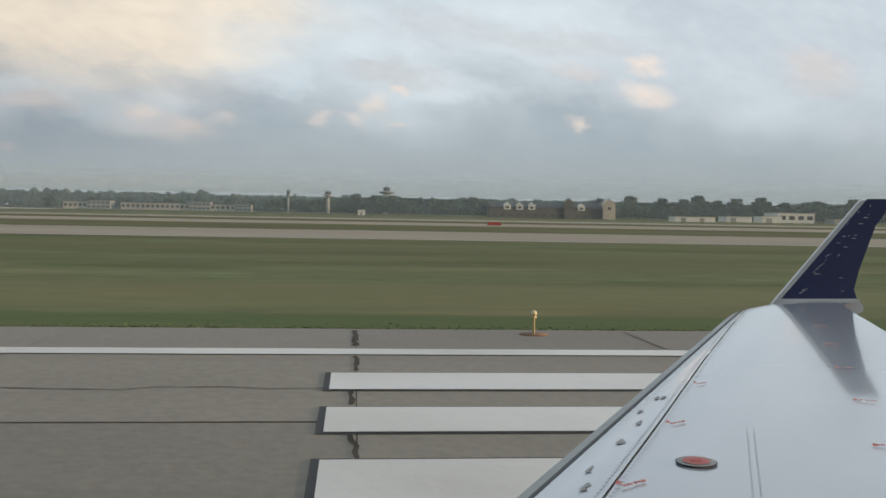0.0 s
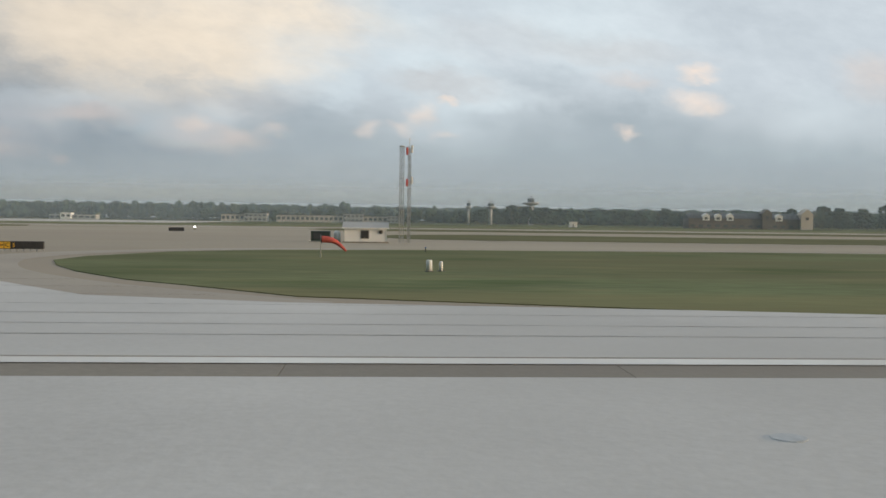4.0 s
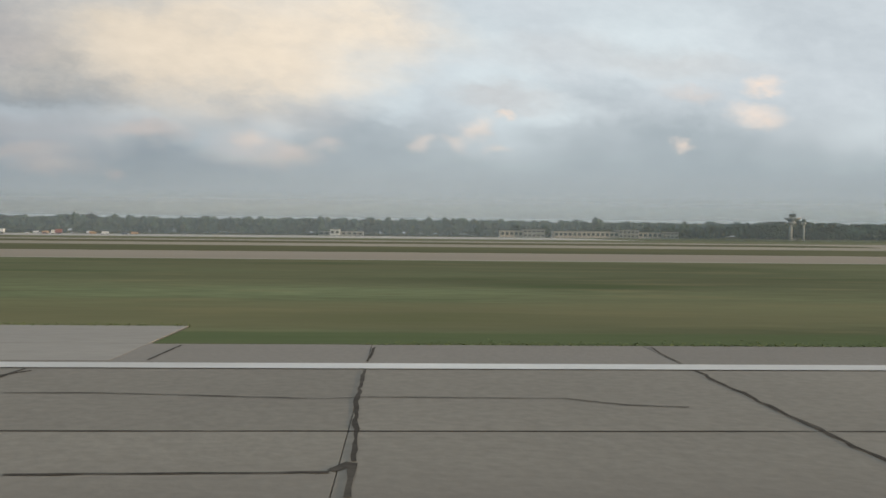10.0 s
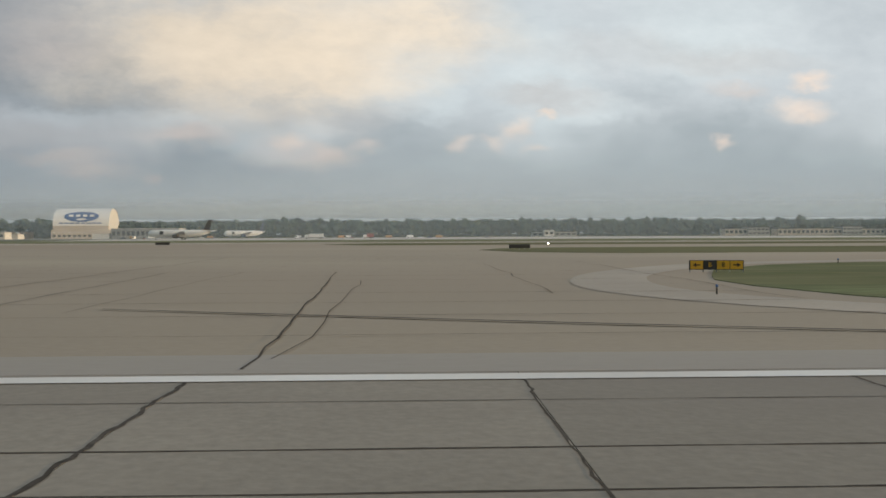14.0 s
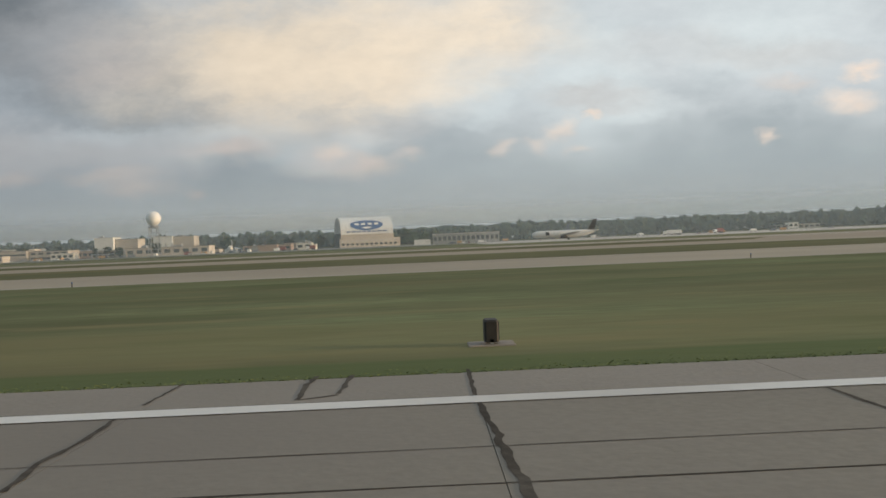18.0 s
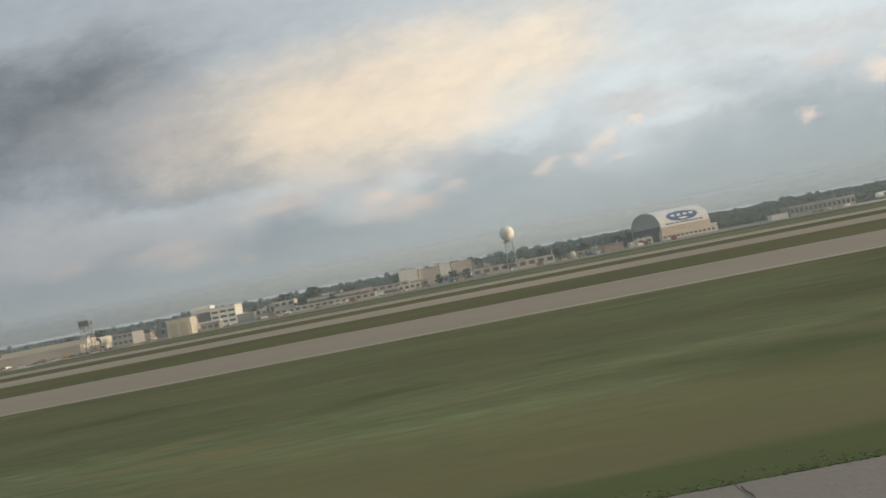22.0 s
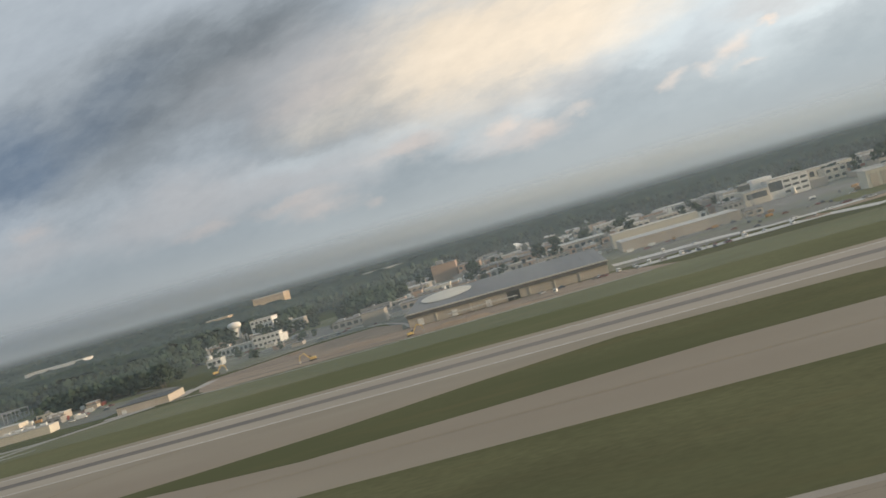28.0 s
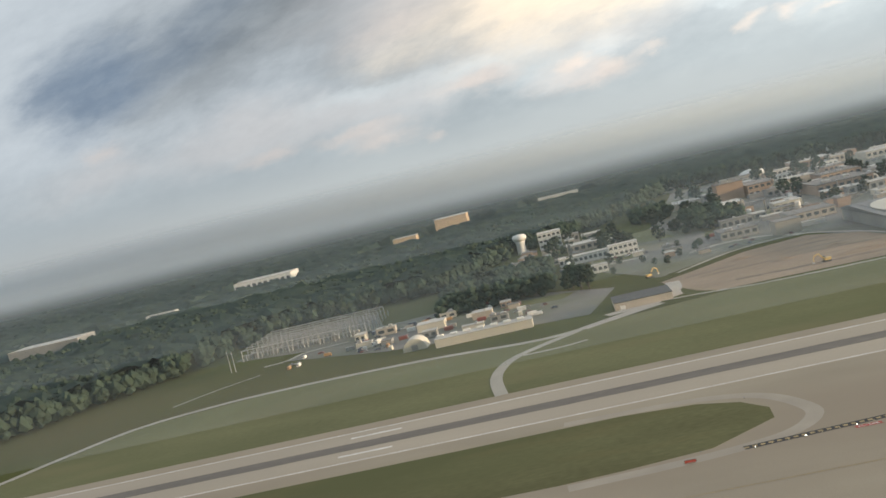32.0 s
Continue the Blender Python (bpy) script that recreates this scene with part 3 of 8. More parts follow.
cloud_layer()
area("ground", [(-9500, -3000), (7500, -3000), (7500, 9500), (-9500, 9500)], 0.0, FIELD, "flat rough grassland reaching the horizon", "ground", 0.5)
area("pavement_airfield", [(-2900, -55), (900, -55), (900, 411), (-2900, 411)], 0.03, TAXI, "worn grey-brown concrete taxiways of an airfield", "pavement")


# grass between the runways: strips with rounded ends at the crossings
GRASS_AREAS = {
    "first": [(900, 27), (-70, 27), (-78, 29.3), (-84, 31), (-96, 33), (-112, 36), (-128, 41.3), (-134, 47.7), (-138, 51.6), (-143, 59), (-146.5, 66), (-149.2, 73.4), (-149.1, 81), (-145, 93), (-136, 102.5), (-120, 107), (-80, 110), (900, 112)],
    "second": [(-190.5, 27), (-403.9, 27), (-403.9, 32), (-575, 32), (-588, 35), (-595, 40), (-599, 44), (-602, 50), (-604, 60), (-604, 68), (-602, 75), (-598, 87), (-589, 98), (-579, 104), (-552, 110), (-500, 112), (-300, 112), (-262, 104), (-240, 91), (-228, 76), (-207, 53), (-199, 42.5), (-195, 37.8), (-191.4, 33.5), (-189, 29)],
    "third": [(-772, 27), (-765, 27.7), (-757.5, 30.8), (-752.3, 33.4), (-747, 37.7), (-742.3, 43), (-738, 51.5), (-736, 64.7), (-738, 76), (-742, 84), (-750, 92), (-770, 104), (-800, 111), (-1300, 112), (-1331, 112), (-1343, 106), (-1349, 93), (-1353, 84), (-1356, 72), (-1358, 50), (-1352, 34), (-1342, 27)],
    "fourth": [(-1430, 27), (-1420, 33), (-1415, 50), (-1415, 80), (-1420, 92), (-1432, 96), (-1460, 96), (-1600, 98), (-2300, 98), (-2300, 27)],
    "fifth": [(900, 160), (-100, 160), (-120, 168), (-128, 190), (-122, 214), (-104, 226), (900, 226)],
    "sixth": [(-250, 160), (-232, 172), (-228, 192), (-234, 214), (-250, 226), (-590, 226), (-606, 216), (-612, 196), (-606, 172), (-590, 160)],
    "seventh": [(-800, 160), (-780, 168), (-770, 190), (-778, 214), (-800, 226), (-1342, 226), (-1352, 215), (-1357, 203), (-1355, 190), (-1342, 177), (-1320, 168), (-1297, 163)],
    "eighth": [(-1440, 161), (-1427, 164), (-1418, 172), (-1413, 188), (-1414, 203), (-1420, 216), (-1432, 224), (-1450, 227), (-1720, 228), (-1747, 223.5), (-1772, 217), (-1800, 206), (-1840, 190), (-1900, 170), (-1960, 148), (-1530, 148), (-1500, 150), (-1478, 156)],
    "ninth": [(900, 286), (-140, 286), (-150, 318), (-140, 345), (900, 345)],
    "tenth": [(-250, 286), (-240, 316), (-250, 345), (-640, 345), (-655, 316), (-640, 286)],
    "eleventh": [(-790, 286), (-775, 316), (-790, 345), (-1300, 345), (-1345, 338), (-1358, 322), (-1340, 296), (-1310, 284)],
    "twelfth": [(-1432, 287), (-1450, 304), (-1475, 324), (-1520, 338), (-1603, 341), (-1652, 325), (-1701, 306), (-1738, 296), (-1778, 287), (-1770, 281), (-1736, 275), (-1703, 270), (-1647, 276), (-1580, 284), (-1500, 284)],
    "thirteenth": [(-1854, 307), (-1853, 318), (-1860, 330), (-1874, 338), (-1900, 342), (-1960, 341), (-2300, 341), (-2300, 284), (-1923, 284), (-1902, 286), (-1876, 290)],
}
for key, outline in GRASS_AREAS.items():
    area("ground_grass_" + key, outline, 0.075, GRASS if key in ("first", "second", "third") else MIDGRASS, "mown green and straw-coloured grass strip beside taxiway", "grass", 0.05)
area("ground_grass_far", [(900, 411), (900, 560), (-830, 560), (-1400, 540), (-1560, 545), (-1690, 535), (-1820, 540), (-1905, 524), (-1935, 518), (-2015, 536), (-2083, 536), (-2163, 516), (-2207, 447), (-2290, 411)], 0.07, FARGRASS, "mown grass beyond the far runway", "grass", 0.06)


def grass_blades():
    """Tufts along the strips that border the runway, as loose stuff."""
    rng = np.random.default_rng(5)
    spans = [(300, -68, 27.0), (-190, -398, 27.0), (-404, -575, 32.0), (-772, -1342, 27.0)]
    xs, ys = [], []
    for a, b, edge in spans:
        n = int((a - b) * 70)
        xs.append(rng.uniform(b, a, n))
        ys.append(edge - 0.12 + rng.exponential(0.35, n))
    x, y = np.concatenate(xs), np.concatenate(ys)
    keep = y < 62
    x, y = x[keep], y[keep]
    n = len(x)
    h = rng.uniform(0.01, 0.035, n)
    ang, w = rng.uniform(0, np.pi, n), rng.uniform(0.03, 0.07, n)
    dx, dy = np.cos(ang) * w, np.sin(ang) * w
    lean = rng.normal(0, 0.06, (n, 2))
    v = np.empty((n, 3, 3))
    v[:, 0] = np.stack([x - dx, y - dy, np.full(n, 0.07)], 1)
    v[:, 1] = np.stack([x + dx, y + dy, np.full(n, 0.07)], 1)
    v[:, 2] = np.stack([x + lean[:, 0], y + lean[:, 1], 0.07 + h], 1)
    me = bpy.data.meshes.new("grass_blades")
    me.vertices.add(3 * n)
    me.vertices.foreach_set("co", (v.reshape(-1) * U))
    me.loops.add(3 * n)
    me.loops.foreach_set("vertex_index", np.arange(3 * n, dtype=np.int32))
    me.polygons.add(n)
    me.polygons.foreach_set("loop_start", np.arange(0, 3 * n, 3, dtype=np.int32))
    me.polygons.foreach_set("loop_total", np.full(n, 3, dtype=np.int32))
    me.update(calc_edges=True)
    me.materials.append(BLADE)
    tagged(new("grass", me), "short uneven grass blades along the runway edge", "grass", kind="stuff")


grass_blades()

# pale concrete lips round the strip ends
LIPS = [[(-128, 36.5), (-139, 46), (-147, 56), (-152, 66), (-154.5, 77), (-152, 90), (-141, 103), (-125, 109)],
        [(-1335, 230), (-1352, 224), (-1362, 212), (-1365, 200), (-1362, 186), (-1350, 173), (-1325, 163), (-1300, 158)],
        [(-1500, 146), (-1470, 150), (-1440, 154), (-1418, 160), (-1406, 180), (-1405, 195), (-1409, 212), (-1422, 224), (-1445, 231)],
        [(-1920, 280), (-1883, 283), (-1856, 289), (-1844, 300), (-1843, 313), (-1853, 333), (-1875, 343), (-1920, 346)],
        [(-560, 29), (-590, 31), (-603, 40), (-611, 52), (-612, 66), (-606, 84), (-590, 104), (-560, 115)]]
for line in LIPS:
    v, f = ribbon(smooth_line(line, 3), 5.5, 0.055)
    tagged(shape("pavement_lip", mesh("pavement_lip", v, f, LIP)), "pale concrete fillet round a grass strip", "pavement", kind="structure")
for x0, x1, y in ((900, -100, 113.5), (-260, -560, 113.5), (-780, -1340, 113.5), (900, -110, 159), (-800, -1290, 160.5), (-1490, -2300, 147)):
    v, f = ribbon([(x0 + (x1 - x0) * i / 40, y) for i in range(41)], 3, 0.056, 0.3, 3)
    tagged(shape("pavement_shoulder", mesh("pavement_shoulder", v, f, LIP)), "pale concrete shoulder along a taxiway", "pavement", kind="structure")

# far runway
area("runway_far", [(900, 355), (-2900, 355), (-2900, 401), (900, 401)], 0.05, FARRUNWAY, "pale grooved concrete runway with dark rubber along its middle", "runway")
for off, wide, seed in ((378, 9.5, 1), (374.5, 3, 2), (381.5, 3, 3)):
    v, f = ribbon([(900 - 20 * i, off) for i in range(180)], wide, 0.06 + seed * 0.006, 0.12, seed)
    tagged(shape("runway_rubber", mesh("runway_rubber", v, f, RUBBER)), "dark tyre rubber along the runway", "runway", kind="structure")
for y in (356.4, 399.6):
    v, f = ribbon([(900, y), (-2900, y)], 0.9, 0.075)
    tagged(shape("runway_edge_line", mesh("runway_edge_line", v, f, WHITE)), "white painted runway edge line", "marking", kind="structure")
for y in (366, 391):
    v, f = ribbon([(-1988, y), (-2010, y)], 1.9, 0.085)
    tagged(shape("runway_touchdown_mark", mesh("runway_touchdown_mark", v, f, WHITE)), "white touchdown bar on the far runway", "marking", kind="structure")


# ---- forest ----
def treeline(x):
    return float(np.interp(-x, [-1500, -300, 300, 700, 950, 1100, 1500, 1750, 1850, 1960, 2010, 2160, 2200, 2300, 2600, 4600],
                           [900, 1040, 1120, 1130, 1075, 1190, 1330, 1400, 1130, 1010, 830, 820, 690, 545, 500, 480]))


CLEARINGS = [(-2545, 1090, 75, 70), (-2430, 1170, 45, 30), (-2350, 1365, 75, 70), (-2170, 1590, 60, 70), (-2085, 1665, 65, 70), (-1900, 1775, 70, 60), (-2800, 2300, 60, 60)]


def woodland():
    rng = np.random.default_rng(11)
    step = 13.0
    xs = np.arange(1500, -4700, -step)
    verts, faces, index = [], [], {}
    for i, x in enumerate(xs):
        start = treeline(x) + 4
        y, j = math.ceil(start / step) * step, 0
        while y < 5200:
            grow = 1.0 if y < 2600 else 2.0
            clear = any(abs(x - cx) < hw and cy - 1.6 * dp < y < cy + dp for cx, cy, hw, dp in CLEARINGS)
            rise = min(1.0, max(0.0, (y - 1350) / 1300))
            rise = 16 * rise * rise * (3 - 2 * rise)
            z = 0.2 + rise if clear else rise + 16 + 3.5 * noise.noise((x * 0.012, y * 0.012, 0)) + 2.2 * noise.noise((x * 0.05, y * 0.05, 3)) + rng.normal(0, 2.0)
            index[(i, round(y / step))] = len(verts)
            verts.append((x + rng.uniform(-4, 4), y + rng.uniform(-4, 4), z))
            y += step
    for (i, j), a in index.items():
        q = (index.get((i + 1, j)), index.get((i + 1, j + 1)), index.get((i, j + 1)))
        if None not in q:
            faces.append((a, q[2], q[1], q[0]))
    tagged(shape("woodland", mesh("woodland", verts, faces, CANOPY)), "dense dark green woodland canopy stretching far", "woodland", kind="stuff")


woodland()


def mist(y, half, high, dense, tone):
    """An upright see-through sheet across the view that imitates aerial haze."""
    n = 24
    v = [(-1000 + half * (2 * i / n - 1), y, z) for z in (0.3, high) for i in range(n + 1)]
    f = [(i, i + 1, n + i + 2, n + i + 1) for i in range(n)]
    tagged(shape("backdrop_mist", mesh("mist", v, f, haze_sheet_material(dense, high * U * 0.97, tone), True)), "see-through sheet standing in for aerial haze over the field", "mist", kind="structure")


# white of the sheets that imitate haze, then their y, half width, height, density
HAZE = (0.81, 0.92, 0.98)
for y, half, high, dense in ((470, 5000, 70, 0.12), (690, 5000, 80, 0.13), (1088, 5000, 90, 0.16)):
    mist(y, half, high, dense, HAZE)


def far_haze_sheet(y0, y1, y2, dense, tone):
    """A see-through sheet rising slowly over the wood to imitate haze, thin at its near side and thick far off."""
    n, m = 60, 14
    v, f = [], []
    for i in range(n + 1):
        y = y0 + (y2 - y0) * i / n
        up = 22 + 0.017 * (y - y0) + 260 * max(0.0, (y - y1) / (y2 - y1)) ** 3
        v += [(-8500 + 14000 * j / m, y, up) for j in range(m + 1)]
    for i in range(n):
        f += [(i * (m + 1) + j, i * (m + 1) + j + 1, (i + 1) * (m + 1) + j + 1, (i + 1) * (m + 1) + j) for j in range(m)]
    me = mesh("mist", v, f, haze_sheet_material(dense, 230 * U, tone, ((y0 + 60) * U, y1 * U)), True)
    tagged(shape("backdrop_mist", me), "sloping see-through sheet standing in for haze over the far wood", "mist", kind="structure")


far_haze_sheet(1200, 2700, 5600, 0.97, (0.89, 0.96, 0.99))


def clump(rng, r, flat=0.8):
    """One uneven mass of leaves."""
    bm = bmesh.new()
    bmesh.ops.create_icosphere(bm, subdivisions=1, radius=1)
    v = [(p.co.x * r * rng.uniform(0.7, 1.25), p.co.y * r * rng.uniform(0.7, 1.25), p.co.z * r * flat * rng.uniform(0.7, 1.25)) for p in bm.verts]
    f = [tuple(q.index for q in face.verts) for face in bm.faces]
    bm.free()
    return v, f


def forest_edge():
    rng = random.Random(4)
    kinds = [clump(rng, 1.0, rng.uniform(0.8, 1.1)) for _ in range(12)]
    v, f = [], []
    x = 1300.0
    while x > -3000:
        y = treeline(x)
        for row in range(3):
            tall = rng.uniform(11, 17) * (1 + 0.55 * max(0, min(1, (y - 1060) / 130))) + 4 * noise.noise((x * 0.02, row, 0))
            px, py = x + rng.uniform(-5, 5), y + row * 7 + rng.uniform(-3, 3)
            for _ in range(6):
                r = rng.uniform(3.0, 5.2)
                kv, kf = kinds[rng.randrange(12)]
                cx, cy, cz = px + rng.uniform(-4, 4), py + rng.uniform(-3, 3), tall * rng.uniform(0.25, 0.85)
                o = len(v)
                v += [(cx + a * r, cy + b * r, max(0, cz + c * r)) for a, b, c in kv]
                f += [tuple(i + o for i in q) for q in kf]
        x -= 8
    for x0, x1, deep, n in ((-3100, -1900, 560, 9000), (-1900, -1700, 300, 1100), (-1700, 300, 120, 2200)):
        for _ in range(n):
            px = rng.uniform(x0, x1)
            py = treeline(px) + 6 + deep * rng.random() ** 1.3
            if any(abs(px - cx) < hw and cy - 1.6 * dp < py < cy + dp for cx, cy, hw, dp in CLEARINGS):
                continue
            r = rng.uniform(2.2, 4.6)
            kv, kf = kinds[rng.randrange(12)]
            o, cz = len(v), rng.uniform(10.5, 16)
            v += [(px + a * r, py + b * r, cz + c * r * 0.8) for a, b, c in kv]
            f += [tuple(i + o for i in q) for q in kf]
    for x0, x1, y0, y1, n in ((-2005, -1920, 672, 815, 950), (-1795, -1755, 830, 960, 320), (-1830, -1790, 1010, 1120, 260)):
        for _ in range(n):
            px, py, r = rng.uniform(x0, x1), rng.uniform(y0, y1), rng.uniform(2.0, 4.2)
            kv, kf = kinds[rng.randrange(12)]
            o, cz = len(v), rng.uniform(3, 13) + 2.5 * noise.noise((px * 0.05, py * 0.05, 1))
            v += [(px + a * r, py + b * r, max(0, cz + c * r * 0.85)) for a, b, c in kv]
            f += [tuple(i + o for i in q) for q in kf]
    tagged(shape("woodland_edge", mesh("woodland_edge", v, f, LEAF)), "uneven edge of a dark green wood", "woodland", kind="stuff")


forest_edge()


def tree_model(seed, tall):
    rng = random.Random(seed)
    t = thing("tree", (0, 0, -50), "broadleaf tree with a full dark green crown", "tree", "trees on the campus")
    limbs = [tube(0, 0, 0, tall * 0.45, tall * 0.03, tall * 0.018, 7)]
    for i in range(4):
        a = i * 1.6 + rng.random()
        limbs.append(beam((0, 0, tall * 0.35), (math.cos(a) * tall * 0.22, math.sin(a) * tall * 0.22, tall * rng.uniform(0.6, 0.75)), tall * 0.016))
    shape("trunk", mesh("trunk", *join(*limbs), BARK), t)
    leaves = []
    for _ in range(46):
        a, h = rng.uniform(0, 6.3), rng.uniform(0.2, 0.95)
        reach = tall * 0.40 * math.sin(math.pi * min(1, (h - 0.1) / 0.95)) ** 0.6 * math.sqrt(rng.random())
        kv, kf = clump(rng, tall * rng.uniform(0.07, 0.13))
        leaves.append(([(x + reach * math.cos(a), y + reach * math.sin(a), z + tall * h) for x, y, z in kv], kf))
    shape("crown", mesh("crown", *join(*leaves), LEAF), t)
    return t


TREES = [tree_model(i, h) for i, h in enumerate((9, 11, 13, 16))]


def plant(model, x, y, turn, size=1.0):
    o = copy_thing(TREES[model], pose(x * U, y * U, 0, 0, 0, turn))
    o.scale = (size, size, size)
    return o


_r = random.Random(8)
for x0, x1, y0, y1, n in ((-1010, -860, 985, 1040, 14), (-1110, -1000, 930, 1000, 7), (-1200, -1120, 840, 870, 5), (-1320, -1240, 860, 930, 7), (-1420, -1300, 900, 1000, 7), (-1560, -1440, 850, 980, 10),
                          (-1690, -1600, 820, 1000, 9), (-1800, -1750, 830, 1010, 16), (-1930, -1870, 760, 1000, 14), (-1985, -1930, 720, 800, 10), (60, 420, 705, 790, 64), (-30, 65, 930, 1000, 30), (-320, -80, 1020, 1050, 16), (-1560, -1200, 1010, 1180, 26), (-1780, -1560, 980, 1240, 30), (-1880, -1780, 830, 1000, 22), (-1912, -1896, 655, 720, 8), (-1700, -1500, 1200, 1340, 24)):
    for _ in range(n):
        plant(_r.randrange(4), _r.uniform(x0, x1), _r.uniform(y0, y1), _r.uniform(0, 360), _r.uniform(0.8, 1.25))
for x, y in ((-1838, 690), (-1846, 702), (-1826, 716), (-1812, 728), (-1852, 726), (-1806, 748), (-1834, 745), (-1868, 744), (-1796, 772), (-1876, 700), (-1820, 770)):
    plant(_r.randrange(3), x, y, _r.uniform(0, 360), _r.uniform(0.4, 0.6))
for t in TREES:
    for o in (*t.children, t):
        bpy.data.objects.remove(o)


# ---- campus and apron grounds ----
area("ground_soil", [(-1545, 545), (-1575, 590), (-1700, 592), (-1714, 598), (-1720, 640), (-1745, 680), (-1790, 668), (-1832, 632), (-1852, 618), (-1850, 600), (-1838, 560), (-1828, 545), (-1760, 541), (-1690, 537), (-1600, 540)], 0.10, DIRT, "bare brown soil of a construction site", "soil", 0.06)
area("pavement_campus", [(-850, 700), (-850, 1040), (-1100, 1080), (-1450, 1330), (-1740, 1420), (-1800, 1060), (-1845, 860), (-1900, 770), (-1850, 640), (-1790, 690), (-1740, 690), (-1715, 600), (-1580, 602), (-1400, 620), (-1300, 640), (-1100, 680)], 0.06, ROADM, "patched asphalt yards and lawns between research buildings", "pavement")
area("pavement_cargo_apron", [(-850, 565), (-250, 565), (-250, 900), (-480, 960), (-850, 900)], 0.05, APRON, "pale concrete cargo apron", "pavement")
area("pavement_works_yard", [(-1414, 617), (-1440, 612), (-1475, 609), (-1503, 622), (-1574, 632), (-1574, 652), (-1500, 640), (-1475, 621), (-1440, 624), (-1414, 628)], 0.12, NEWPALE, "pale new concrete strip beside the works site", "pavement")
area("pavement_car_park", [(-1430, 556), (-1452, 578), (-1566, 577), (-1566, 592), (-1448, 594), (-1416, 566)], 0.13, NEWPALE, "pale concrete car strip before the long hall", "pavement")
area("ground_soil_strip", [(-1220, 655), (-1414, 600), (-1440, 598), (-1440, 610), (-1414, 616), (-1300, 650), (-1220, 672)], 0.09, DIRT, "brown bare strip between grass and campus yards", "soil", 0.05)
for i, (pts, w) in enumerate((([(-1712, 556), (-1760, 560), (-1815, 566)], 5), ([(-1722, 600), (-1770, 606), (-1830, 604)], 4), ([(-1690, 566), (-1740, 585), (-1800, 588)], 3), ([(-1600, 551), (-1650, 553), (-1712, 549)], 4), ([(-1740, 640), (-1775, 640), (-1808, 636)], 4), ([(-1730, 655), (-1765, 662), (-1792, 655)], 2.5), ([(-1600, 575), (-1640, 572), (-1690, 577)], 3), ([(-1736, 622), (-1790, 622), (-1838, 612)], 2.5))):
    v, f = ribbon(smooth_line(pts), w, 0.12, 0.5, i)
    tagged(shape("ground_rut", mesh("ground_rut", v, f, RUT)), "dark damp track across the bare soil", "soil", kind="structure")
v, f = ribbon(smooth_line([(-1562, 541), (-1640, 535), (-1735, 533), (-1800, 537), (-1840, 548), (-1860, 552)]), 3, 0.125, 0.4, 3)
tagged(shape("road", mesh("road", v, f, GRAVEL)), "pale edge track between soil and grass", "road", kind="structure")
v, f = ribbon(smooth_line([(-1710, 605), (-1722, 650), (-1748, 694), (-1792, 684), (-1838, 642)]), 3, 0.135, 0.3, 4)
tagged(shape("road", mesh("road", v, f, APRON)), "pale kerbed path behind the bare soil", "road", kind="structure")
area("pavement_depot_drive", [(-1846, 560), (-1862, 549), (-1890, 540), (-1893, 548), (-1858, 556), (-1856, 590), (-1846, 596)], 0.145, APRON, "pale concrete drive beside a depot", "pavement")
area("ground_grass_island", [(-1858, 566), (-1864, 580), (-1870, 586), (-1874, 574), (-1866, 560)], 0.15, GRASS, "small grass island beside a drive", "grass", 0.03)
area("pavement_depot", [(-1990, 575), (-1900, 560), (-1880, 640), (-1960, 720), (-2075, 700), (-2110, 640), (-2030, 590)], 0.07, ROADM, "grey gravel yard of a depot", "pavement")
area("pavement_substation", [(-2165, 690), (-2070, 650), (-2050, 700), (-2070, 785), (-2160, 790)], 0.08, ROADM, "grey stone bed of a substation yard", "pavement")
for pts in ([(-1800, 800), (-1770, 800), (-1762, 850), (-1790, 860)], [(-1840, 860), (-1812, 850), (-1822, 960), (-1850, 950)], [(-1740, 860), (-1700, 850), (-1690, 890), (-1735, 895)], [(-1785, 960), (-1740, 990), (-1735, 1050), (-1780, 1045)], [(-1560, 780), (-1470, 778), (-1470, 796), (-1560, 798)],
            [(-1420, 640), (-1300, 660), (-1290, 700), (-1420, 690)], [(-1250, 690), (-1100, 710), (-1100, 740), (-1250, 730)], [(-1640, 970), (-1560, 975), (-1560, 1005), (-1640, 1005)], [(-1885, 775), (-1850, 770), (-1855, 800), (-1890, 805)], [(-1960, 655), (-1915, 640), (-1905, 662), (-1950, 675)]):
    area("ground_lawn", pts, 0.09, FARGRASS, "dull green lawn between campus buildings", "grass", 0.04)
